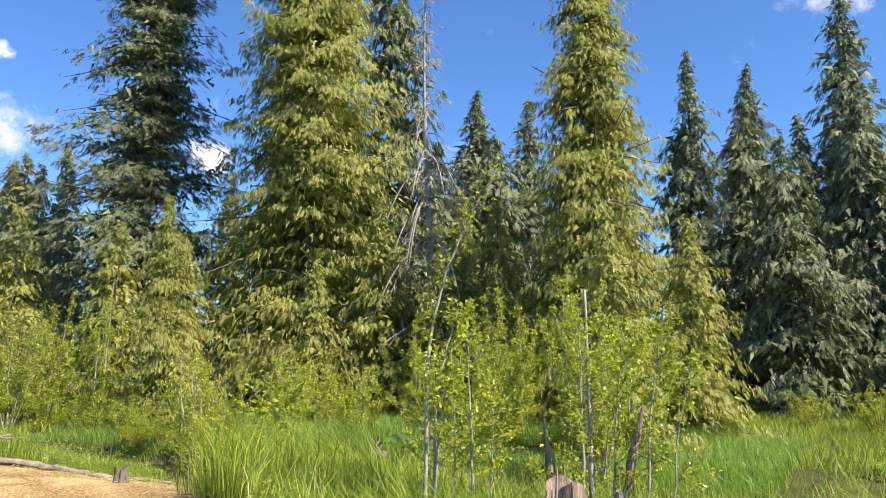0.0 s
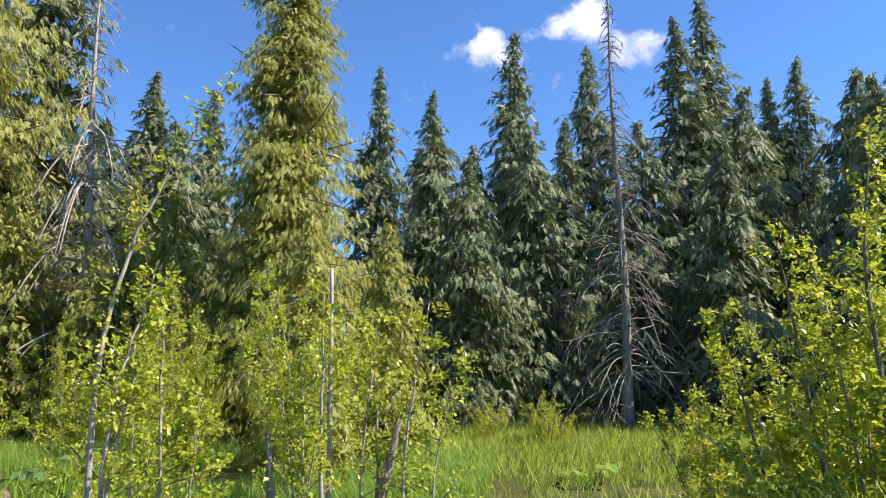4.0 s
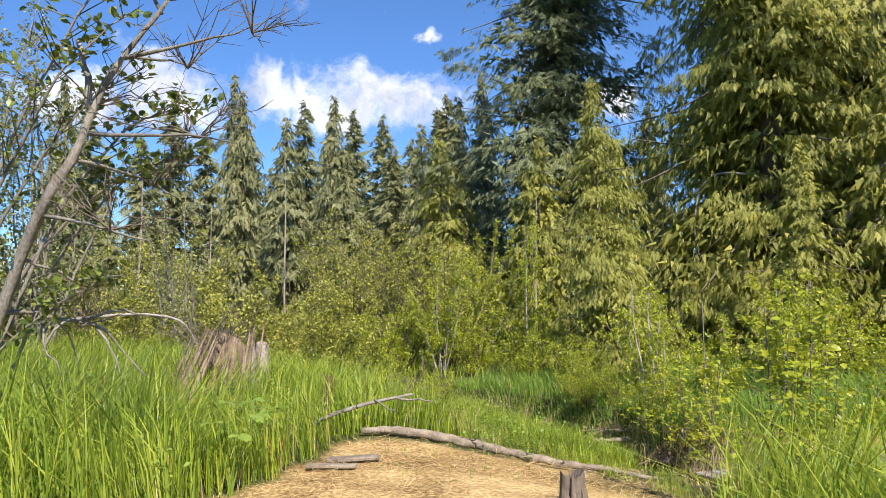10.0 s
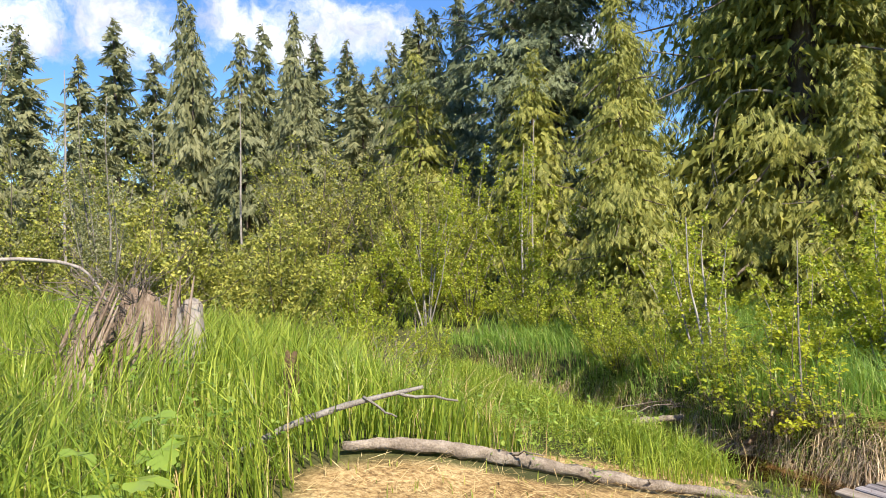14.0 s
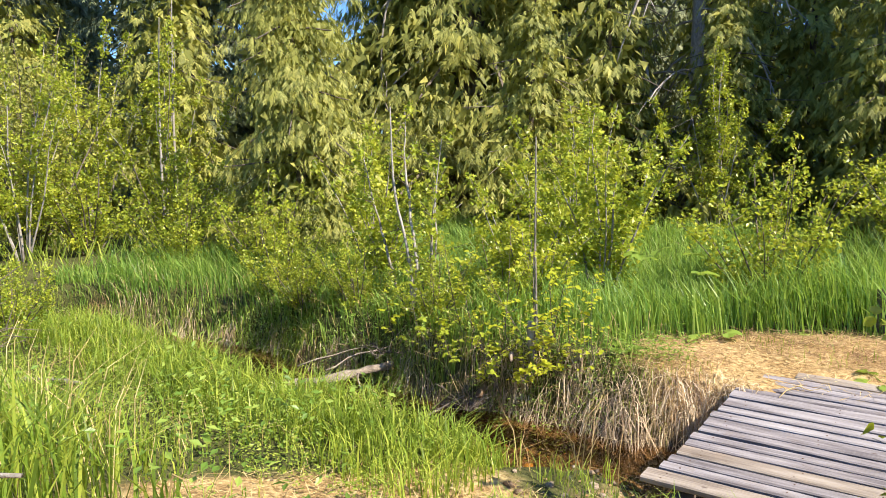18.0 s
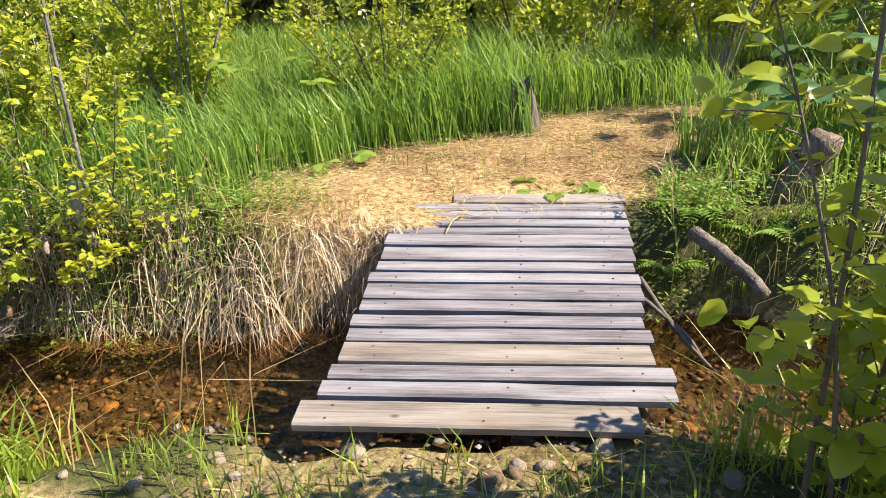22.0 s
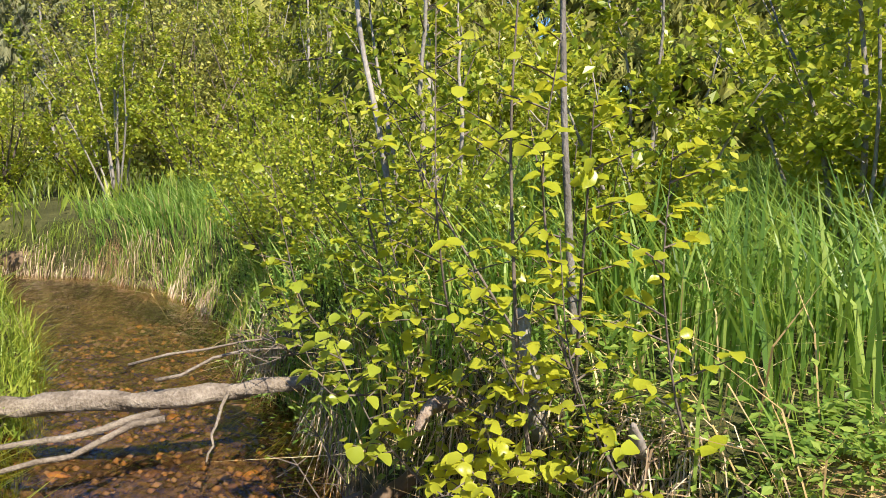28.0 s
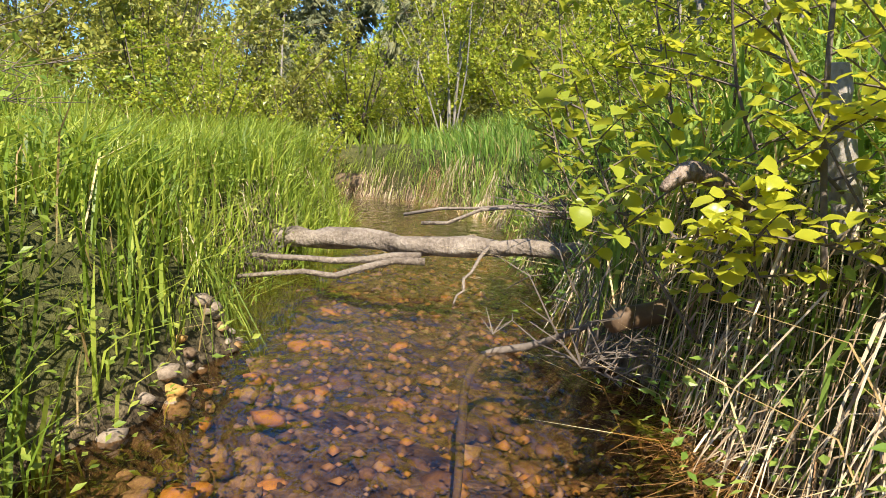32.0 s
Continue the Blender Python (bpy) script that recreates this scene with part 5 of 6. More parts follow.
limb("dead_branch", "bleached crooked dead limb hanging low on the leaning alder", "branch",
     [(-0.2, -6.05, 1.9), (-0.34, -5.85, 1.92), (-0.32, -5.73, 1.87), (-0.18, -5.5, 1.83), (-0.16, -5.4, 1.78), (-0.2, -5.31, 1.65), (-0.1, -5.15, 1.45)], [0.018, 0.016, 0.013, 0.012, 0.010, 0.007, 0.003], M_GREYBARK, 73, 7, 0.2,
     [([(-0.3, -5.7, 1.87), (-0.35, -5.6, 1.7), (-0.38, -5.55, 1.5)], (0.008, 0.003)), ([(-0.22, -5.56, 1.84), (0.0, -5.3, 1.9), (0.05, -5.1, 1.86)], (0.012, 0.003)),
      ([(-0.18, -5.45, 1.8), (-0.05, -5.38, 1.66), (0.05, -5.32, 1.5)], (0.011, 0.004)), ([(-0.33, -5.8, 1.9), (-0.15, -5.75, 1.72), (-0.05, -5.65, 1.5)], (0.013, 0.004))])
limb("fallen_branch", "thin bleached pole lying on the grass beyond the stump", "branch",
     [(-7.15, -6.2, 0.85), (-6.95, -5.8, 1.78), (-6.6, -5.3, 1.82), (-6.4, -4.9, 1.85), (-6.2, -4.45, 1.82), (-6.06, -4.15, 1.72), (-6.0, -3.95, 1.3)], [0.022, 0.022, 0.022, 0.021, 0.020, 0.016, 0.010], M_SNAG, 172, 7, 0.15)

# old limbs of the great cedar and the bare conifer, hanging over the thicket
limb("cedar_branch", "pale crooked dead limb hanging from the great cedar", "branch",
     [(-9.1, 12.0, 5.0), (-9.23, 10.87, 5.26), (-9.76, 10.5, 5.28), (-10.1, 10.24, 4.91), (-10.23, 10.14, 4.01), (-10.22, 10.15, 2.84), (-10.0, 10.2, 2.3)], [0.05, 0.034, 0.028, 0.025, 0.022, 0.017, 0.008], M_SNAG, 74, 6, 0.2, [([(-10.1, 10.24, 4.91), (-10.4, 10.1, 4.5), (-10.6, 10.0, 4.6)], (0.014, 0.005)), ([(-10.22, 10.14, 3.6), (-10.0, 10.0, 3.2), (-9.9, 9.9, 2.7)], (0.014, 0.005))])
limb("cedar_branch", "long bare dead limb sloping down from the great cedar", "branch",
     [(-8.9, 12.0, 4.6), (-8.75, 11.18, 4.09), (-9.56, 10.64, 3.61), (-10.2, 10.15, 2.9), (-10.4, 9.9, 2.2)], [0.05, 0.036, 0.028, 0.018, 0.008], M_SNAG, 75, 6, 0.2)
limb("dead_branch", "arching bleached limb of the bare conifer", "branch",
     [(-4.1, 12.55, 5.2), (-4.62, 12.4, 5.3), (-5.18, 12.2, 4.31), (-4.9, 12.3, 3.35), (-4.7, 12.3, 2.29), (-4.4, 12.3, 1.5)], [0.06, 0.05, 0.04, 0.035, 0.028, 0.012], M_SNAG, 76, 6)
limb("dead_branch", "long bleached limb reaching down over the alders", "branch",
     [(-4.1, 12.55, 6.2), (-5.77, 12.1, 5.3), (-6.29, 11.9, 4.28), (-6.92, 11.6, 3.34), (-8.5, 10.6, 2.4), (-10.2, 9.5, 1.5)], [0.06, 0.05, 0.04, 0.03, 0.02, 0.01], M_SNAG, 77, 6)
rng = np.random.default_rng(78)
for i in range(12):
    a = rng.uniform(0.6, 3.4) + math.pi
    L = rng.uniform(1.4, 2.8)
    z0 = rng.uniform(5.2, 9.5)
    d = np.array([math.cos(a), math.sin(a) * 0.8, 0])
    pts = [np.array([-4.06, 12.6, z0]) + d * L * q + np.array([0, 0, L * (0.35 * q - 1.25 * q * q)]) for q in (0, 0.25, 0.5, 0.75, 1.0)]
    limb("dead_branch", "arching bleached limb of the bare conifer", "branch", pts, [0.045, 0.04, 0.032, 0.025, 0.012], M_SNAG, 80 + i, 5, group="arching dead limbs",
         side_branches=[([pts[2], pts[2] + d * 0.3 + np.array([0.2, 0, -0.5])], (0.016, 0.006)), ([pts[3], pts[3] + d * 0.1 + np.array([-0.25, 0, -0.6])], (0.014, 0.006))])


for i in range(14):
    a = rng.uniform(0, 6.28)
    z0 = rng.uniform(7.5, 13.8)
    L = rng.uniform(0.9, 1.7) * (15.2 - z0) / 5 + 0.5
    d = np.array([math.cos(a), math.sin(a), 0])
    pts = [np.array([2.0, 12.5, z0]) + d * L * q + np.array([0, 0, L * (-0.1 * q + 0.45 * q * q)]) for q in (0, 0.3, 0.6, 0.85, 1.0)]
    limb("cedar_branch", "bare upcurved limb near the ragged cedar's top", "branch", pts, [0.03, 0.026, 0.02, 0.015, 0.008], M_TWIG, 180 + i, 5, group="bare cedar limbs",
         side_branches=[([pts[2], pts[2] + d * 0.25 + np.array([0.1, 0.1, 0.25])], (0.012, 0.005)), ([pts[3], pts[3] + np.array([-0.15, 0.1, 0.2])], (0.01, 0.004))])


# ---- birch and alder saplings near the walk ----
def sapling(name, label, stems, n_leaf, size, seed, mat=M_ALDER, bark=M_PALE, spread=0.3, lo=0.3, full=False, category="tree"):
    """A sapling from given stem lines: (points, radius at foot)."""
    rng = np.random.default_rng(seed)
    root = thing(name, label, category)
    lf = Geo()
    for pts, r in stems:
        pts = np.asarray(pts, float)
        q = np.linspace(0, 1, 14)
        t = np.linspace(0, 1, len(pts))
        c = np.stack([np.interp(q, t, pts[:, j]) for j in range(3)], 1)
        c[1:-1] = (c[:-2] + 2 * c[1:-1] + c[2:]) / 4
        c += rng.normal(0, 0.006, c.shape)
        g = Geo()
        tube(g, c, r * (1.05 - 0.85 * q), 7, 0.08, rng)
        part("stem", g, bark, root, "", True)
        tw = Geo()
        k = max(8, int(np.linalg.norm(pts[-1] - pts[0]) * 9))
        for i in range(k):
            s = lo + (1 - lo) * (i + rng.uniform(0, 1)) / k
            o = np.array([np.interp(s, q, c[:, j]) for j in range(3)])
            b = rng.uniform(0, 2 * np.pi)
            L = spread * (1.3 - s) * rng.uniform(0.5, 1.3)
            d = unit(np.array([math.cos(b), math.sin(b), rng.uniform(0.2, 1.0)]))
            tube(tw, o + d * L * np.linspace(0, 1, 3)[:, None], [0.005, 0.004, 0.002], 3)
            m = max(2, n_leaf // (k * len(stems)))
            v = rng.uniform(0.2, 1.08, m)
            b0 = o + d * (L * v)[:, None] + rng.normal(0, 0.03, (m, 3))
            ax = d * 0.6 + rng.normal(0, 0.7, (m, 3)) + np.array([0, 0, -0.15])
            sz = size * rng.uniform(0.6, 1.25, m)
            leaves(lf, b0, ax, np.array([0, 0, 1.0]) + rng.normal(0, 0.5, (m, 3)), sz, sz / 1.35, full)
        part("twigwork", tw, M_TWIG, root, kind="stuff")
    part("foliage", lf, mat, root, kind="stuff")
    return root


def gz(x, y):
    return float(ground_z(x, y)) - 0.05


sapling("alder_tree", "dark-leaved drooping shoots of the leaning alder", [
    ([(-0.5, -6.5, gz(-0.5, -6.5)), (-0.35, -5.9, 2.2), (-0.3, -5.4, 2.75), (-0.2, -5.05, 2.85)], 0.016), ([(-0.6, -6.4, gz(-0.6, -6.4)), (-0.3, -5.7, 2.6), (-0.1, -5.2, 3.2), (0.0, -4.8, 3.25)], 0.016),
    ([(-0.4, -6.6, gz(-0.4, -6.6)), (0.0, -6.1, 2.4), (0.3, -5.7, 3.3), (0.4, -5.3, 3.7)], 0.016), ([(-0.7, -6.6, gz(-0.7, -6.6)), (-0.6, -6.1, 2.4), (-0.55, -5.6, 3.3), (-0.5, -5.1, 3.7)], 0.016),
    ([(-0.55, -6.55, gz(-0.55, -6.55)), (-0.3, -6.1, 1.6), (-0.1, -5.7, 1.95), (0.1, -5.4, 2.1)], 0.012),
    ([(-0.65, -6.3, gz(-0.65, -6.3)), (-0.5, -5.7, 2.3), (-0.4, -5.2, 2.9), (-0.35, -4.75, 3.0)], 0.014), ([(-0.5, -6.6, gz(-0.5, -6.6)), (-0.1, -6.0, 2.9), (0.2, -5.5, 3.9), (0.3, -5.0, 4.2)], 0.014)], 1250, 0.062, 109, M_DARKLEAF, M_GREYBARK, 0.45, 0.42, full=True)


sapling("birch_tree", "leaning pale-barked birch with a bent bare top", [
    ([(5.98, -3.07, gz(5.98, -3.07)), (5.98, -3.07, 1.27), (6.0, -3.06, 1.89), (6.03, -3.04, 2.34), (6.12, -3.0, 2.78), (6.25, -2.95, 3.16), (6.44, -2.88, 3.53), (6.64, -2.82, 3.9)], 0.021)], 260, 0.05, 101, spread=0.28, lo=0.45)
sapling("birch_tree", "slim birch clump with forked pale stems", [
    ([(6.04, -3.0, gz(6, -3)), (6.02, -2.99, 1.25), (6.07, -2.97, 1.94), (6.17, -2.93, 2.3), (6.25, -2.9, 2.6)], 0.02), ([(6.08, -3.02, gz(6, -3)), (6.05, -3.0, 1.1), (6.12, -2.98, 1.7), (6.2, -2.95, 2.0)], 0.018),
    ([(6.2, -2.6, gz(6.2, -2.6)), (6.2, -2.59, 1.2), (6.17, -2.6, 2.13), (6.15, -2.6, 2.5)], 0.016), ([(6.35, -2.5, gz(6.35, -2.5)), (6.36, -2.5, 1.2), (6.4, -2.48, 1.9)], 0.013),
    ([(5.9, -2.4, gz(5.9, -2.4)), (5.9, -2.4, 1.4), (5.86, -2.4, 2.2)], 0.014)], 3000, 0.043, 102, spread=0.42, lo=0.28)
sapling("alder_tree", "young alder clump with bright leaves and thin stems", [
    ([(7.15, -2.2, gz(7.15, -2.2)), (7.15, -2.2, 1.4), (7.14, -2.18, 2.55)], 0.022), ([(7.0, -2.1, gz(7, -2.1)), (7.0, -2.08, 1.5), (6.95, -2.05, 2.1)], 0.014), ([(7.35, -2.0, gz(7.3, -2)), (7.4, -2.0, 1.5), (7.5, -1.95, 2.3)], 0.014),
    ([(7.62, -1.9, gz(7.6, -1.9)), (7.7, -1.9, 1.6), (7.85, -1.85, 2.5)], 0.016), ([(7.8, -1.75, gz(7.8, -1.75)), (7.9, -1.72, 1.4), (8.05, -1.68, 2.1)], 0.012), ([(7.45, -1.7, gz(7.45, -1.7)), (7.45, -1.7, 1.6), (7.4, -1.7, 2.4)], 0.014)], 4200, 0.043, 103, spread=0.42, lo=0.22)
limb("tree_stub", "short dark broken trunk among the alders", "trunk", [(6.86, -2.2, gz(6.86, -2.2)), (6.82, -2.21, 1.1), (6.77, -2.21, 1.58)], [0.04, 0.034, 0.012], M_GREYBARK, 104, 9, 0.25)
limb("tree_stub", "peeling pale broken trunk among the alders", "trunk", [(7.42, -1.98, gz(7.5, -1.98)), (7.5, -1.97, 1.0), (7.58, -1.96, 1.35), (7.66, -1.95, 1.66)], [0.05, 0.042, 0.036, 0.014], M_ROT, 105, 9, 0.3)
limb("tree_stub", "thin bleached dead pole standing among the alders", "trunk", [(7.18, -2.05, gz(7.18, -2.05)), (7.17, -2.05, 1.6), (7.16, -2.05, 2.75)], [0.022, 0.018, 0.012], M_SNAG, 106, 6)
sapling("alder_tree", "tall leafy alder with dark leaning stems beside the meadow", [
    ([(11.48, -0.99, gz(11.48, -1)), (11.4, -0.97, 2.0), (11.35, -0.95, 2.9), (11.5, -1.0, 4.1)], 0.03), ([(11.2, -0.6, gz(11.2, -0.6)), (11.0, -0.5, 1.8), (10.85, -0.45, 3.2)], 0.022), ([(11.9, -1.2, gz(11.9, -1.2)), (12.0, -1.2, 2.2), (12.1, -1.3, 3.9)], 0.026),
    ([(10.9, -0.2, gz(10.9, -0.2)), (10.6, -0.1, 1.6), (10.4, 0.0, 2.6)], 0.02)], 3600, 0.06, 107, spread=0.55, lo=0.15, bark=M_TWIG)
# far-bank saplings by the stream
sapling("alder_tree", "pale multi-stemmed alder on the far bank", [
    ([(-4.05, 2.75, gz(-4.05, 2.75)), (-4.1, 2.8, 0.7), (-4.3, 2.9, 1.5), (-4.35, 3.0, 2.1)], 0.022), ([(-3.9, 2.8, gz(-3.9, 2.8)), (-3.85, 2.8, 0.8), (-3.9, 2.85, 1.5)], 0.016), ([(-4.2, 2.7, gz(-4.2, 2.7)), (-4.5, 2.75, 0.9), (-4.8, 2.8, 1.7)], 0.018),
    ([(-3.7, 2.5, gz(-3.7, 2.5)), (-3.7, 2.5, 0.9), (-3.6, 2.55, 1.8)], 0.018)], 1300, 0.055, 108, spread=0.4, lo=0.2)


# saplings whose leaves can be told apart
LEAF = {}


def leaf_mesh(i, mat):
    """A toothed oval leaf with a folded midrib, one metre long."""
    if (i, mat.name) in LEAF:
        return LEAF[i, mat.name]
    rng = np.random.default_rng(200 + i)
    u = np.linspace(0, 1, 9)
    w = 0.40 * np.sin(np.pi * u ** 0.8) ** 0.8 * (1 + 0.10 * np.cos(u * 40 + i)) + 0.002
    z = -0.16 * u ** 2 + rng.uniform(-0.02, 0.02, 9)
    mid = np.stack([u, 0 * u, z], 1)
    L = np.stack([u - 0.03, w, z + w * 0.32], 1)
    R = np.stack([u - 0.03, -w, z + w * 0.32], 1)
    k = np.arange(8)
    g = Geo()
    g.add(np.concatenate([mid, L, R]), np.concatenate([np.stack([k, k + 1, k + 10, k + 9], 1), np.stack([k, k + 18, k + 19, k + 1], 1)]))
    LEAF[i, mat.name] = g.mesh("leaf", mat, True)
    return LEAF[i, mat.name]


def leafed(name, label, stems, n_leaf, size, seed, mat, bark, spread, lo, category="shrub", droop=-0.2):
    """A near sapling: stems as tubes, each leaf a part of its own."""
    rng = np.random.default_rng(seed)
    root = thing(name, label, category)
    for pts, r in stems:
        pts = np.asarray(pts, float)
        q = np.linspace(0, 1, 12)
        t = np.linspace(0, 1, len(pts))
        c = np.stack([np.interp(q, t, pts[:, j]) for j in range(3)], 1)
        c[1:-1] = (c[:-2] + 2 * c[1:-1] + c[2:]) / 4
        g = Geo()
        tube(g, c, r * 0.7 * (1.05 - 0.8 * q), 7, 0.06, rng)
        st = part("stem", g, bark, root, "", True)
        k = max(4, int(n_leaf / len(stems) / 5))
        for i in range(k):
            s = lo + (1 - lo) * (i + rng.uniform(0, 1)) / k
            o = np.array([np.interp(s, q, c[:, j]) for j in range(3)])
            b = rng.uniform(0, 2 * np.pi)
            L = spread * (1.35 - s) * rng.uniform(0.4, 1.2)
            d = unit(np.array([math.cos(b), math.sin(b), rng.uniform(0.2, 0.9)]))
            g = Geo()
            tube(g, o + d * L * np.linspace(0, 1, 4)[:, None] + np.array([0, 0, -0.1]) * L * np.linspace(0, 1, 4)[:, None] ** 2, [0.0026, 0.0022, 0.0018, 0.0012], 4)
            part("twig", g, bark, root)
            for m in range(5):
                v = 0.25 + 0.19 * m + rng.uniform(-0.05, 0.05)
                p = o + d * L * v
                a = unit(d * 0.45 + np.array([-d[1], d[0], 0]) * (1 if m % 2 else -1) * 0.8 + rng.normal(0, 0.25, 3) + np.array([0, 0, droop]))
                up = unit(np.array([0, 0, 1.0]) + rng.normal(0, 0.35, 3))
                sd = unit(np.cross(up, a))
                nn = np.cross(a, sd)
                sc = size * rng.uniform(0.6, 1.25)
                ob = new("leaf", leaf_mesh(int(rng.integers(0, 4)), mat))
                ob.parent = root
                ob.matrix_basis = Matrix(((*(a[0] * sc, sd[0] * sc, nn[0] * sc), p[0]), (*(a[1] * sc, sd[1] * sc, nn[1] * sc), p[1]), (*(a[2] * sc, sd[2] * sc, nn[2] * sc), p[2]), (0, 0, 0, 1)))
    return root


leafed("alder_sapling", "young alder with large bright yellow-green leaves beside the bridge", [
    ([(0.42, 0.02, gz(0.42, 0.02)), (0.42, 0.03, 0.7), (0.40, 0.05, 1.5), (0.38, 0.06, 2.05)], 0.012), ([(0.47, -0.05, gz(0.47, -0.05)), (0.40, -0.04, 0.55), (0.28, 0.02, 1.0), (0.17, 0.08, 1.34)], 0.010),
    ([(0.55, 0.10, gz(0.55, 0.1)), (0.62, 0.10, 0.7), (0.68, 0.10, 1.35)], 0.010), ([(0.5, -0.15, gz(0.5, -0.15)), (0.60, -0.14, 0.5), (0.72, -0.12, 1.2), (0.78, -0.1, 1.75)], 0.011)], 300, 0.070, 111, M_ALDER, M_TWIG, 0.30, 0.16)
leafed("alder_sapling", "slender alder shoot with bright leaves at the edge of the landing", [
    ([(0.33, -0.88, gz(0.33, -0.88)), (0.29, -0.88, 0.5), (0.25, -0.88, 1.0), (0.24, -0.87, 1.42)], 0.008), ([(0.43, -0.80, gz(0.43, -0.8)), (0.51, -0.80, 0.6), (0.57, -0.78, 1.05), (0.59, -0.78, 1.35)], 0.008),
    ([(0.49, -0.95, gz(0.49, -0.95)), (0.61, -0.95, 0.7), (0.71, -0.90, 1.2), (0.75, -0.88, 1.55)], 0.008), ([(0.54, -0.7, gz(0.54, -0.7)), (0.59, -0.66, 0.4), (0.61, -0.62, 0.75)], 0.006)], 300, 0.050, 146, M_ALDER, M_TWIG, 0.20, 0.22)
leafed("alder_sapling", "second leafy alder shoot crowding the bridge corner", [
    ([(0.85, -0.35, gz(0.85, -0.35)), (0.88, -0.32, 0.5), (0.9, -0.3, 0.95), (0.95, -0.28, 1.35)], 0.009), ([(0.72, 0.0, gz(0.72, 0)), (0.8, 0.02, 0.6), (0.85, 0.05, 1.5), (0.84, 0.08, 2.0)], 0.010), ([(0.75, 0.25, gz(0.75, 0.2)), (0.75, 0.3, 0.2), (0.73, 0.35, 0.45)], 0.007),
    ([(0.65, -0.1, gz(0.65, -0.1)), (0.6, -0.08, 0.3), (0.58, -0.05, 0.6)], 0.006)], 300, 0.070, 143, M_ALDER, M_TWIG, 0.28, 0.12)
leafed("alder_sapling", "dense dark-leaved alder shoots at the bridge corner", [
    ([(0.9, 0.0, gz(0.9, 0.0)), (0.95, 0.02, 0.6), (0.98, 0.05, 1.2), (1.0, 0.05, 1.7)], 0.010), ([(0.7, -0.25, gz(0.7, -0.25)), (0.66, -0.22, 0.4), (0.62, -0.2, 0.8)], 0.008), ([(1.1, -0.2, gz(1.1, -0.2)), (1.15, -0.15, 0.7), (1.2, -0.1, 1.4)], 0.009),
    ([(0.62, 0.2, gz(0.62, 0.2)), (0.62, 0.22, 0.15), (0.6, 0.25, 0.45)], 0.006)], 300, 0.068, 145, M_ALDER, M_TWIG, 0.28, 0.10)
leafed("alder_sapling", "sunlit alder sapling overhanging the stream bank", [
    ([(-2.33, 1.98, gz(-2.33, 2.05)), (-2.33, 1.94, 0.25), (-2.36, 1.96, 0.8), (-2.34, 2.0, 1.25)], 0.010), ([(-2.4, 2.1, gz(-2.4, 2.15)), (-2.35, 1.92, 0.15), (-2.25, 1.80, 0.12), (-2.15, 1.72, 0.05)], 0.007),
    ([(-2.5, 2.2, gz(-2.5, 2.2)), (-2.7, 2.0, 0.5), (-2.85, 1.9, 0.85)], 0.008), ([(-2.3, 2.1, gz(-2.3, 2.15)), (-2.15, 2.0, 0.45), (-2.05, 1.95, 0.85)], 0.008), ([(-2.45, 2.0, gz(-2.45, 2.1)), (-2.55, 1.8, 0.1), (-2.65, 1.6, -0.12)], 0.006)], 300, 0.042, 112, M_YOUNG, M_TWIG, 0.22, 0.12)
leafed("alder_sapling", "bushy young alder with bright leaves on the far bank", [
    ([(-2.15, 2.05, gz(-2.15, 2.1)), (-2.18, 1.95, 0.3), (-2.2, 1.92, 0.7), (-2.15, 1.95, 1.0)], 0.007), ([(-2.6, 2.05, gz(-2.6, 2.1)), (-2.58, 1.9, 0.25), (-2.5, 1.82, 0.6), (-2.5, 1.85, 1.1)], 0.007),
    ([(-2.9, 2.1, gz(-2.9, 2.1)), (-2.95, 1.95, 0.3), (-3.0, 1.9, 0.75)], 0.006), ([(-2.4, 1.95, gz(-2.4, 2.0)), (-2.35, 1.82, 0.0), (-2.3, 1.72, -0.1)], 0.005)], 300, 0.041, 212, M_YOUNG, M_TWIG, 0.22, 0.15)
sprays = leafed("alder_sapling", "overhanging alder sprays with bright yellow leaves", [
    ([(-2.0, 1.95, gz(-2.0, 2.0)), (-2.0, 1.75, 0.1), (-1.98, 1.64, 0.35), (-1.97, 1.62, 0.6)], 0.005), ([(-2.2, 1.95, gz(-2.2, 2.0)), (-2.2, 1.75, 0.1), (-2.2, 1.62, 0.3), (-2.22, 1.58, 0.5)], 0.005),
    ([(-2.1, 1.95, gz(-2.1, 2.0)), (-2.12, 1.72, 0.0), (-2.15, 1.55, 0.02), (-2.2, 1.45, 0.0)], 0.004), ([(-1.9, 2.0, gz(-1.9, 2.05)), (-1.88, 1.85, 0.2), (-1.86, 1.78, 0.5), (-1.85, 1.8, 0.75)], 0.005)], 280, 0.037, 214, M_YOUNG, M_TWIG, 0.16, 0.2)
sprays.location.y = 0.16
leafed("alder_sapling", "small leafy alder shoots at the water's edge", [
    ([(-3.25, 2.05, gz(-3.25, 2.1)), (-3.2, 1.9, 0.1), (-3.2, 1.82, 0.5)], 0.006), ([(-2.8, 2.05, gz(-2.8, 2.1)), (-2.75, 1.88, 0.0), (-2.74, 1.8, 0.4)], 0.006), ([(-3.7, 2.05, gz(-3.7, 2.1)), (-3.75, 1.9, 0.1), (-3.75, 1.85, 0.45)], 0.006)], 150, 0.045, 113, M_YOUNG, M_TWIG, 0.15, 0.2)
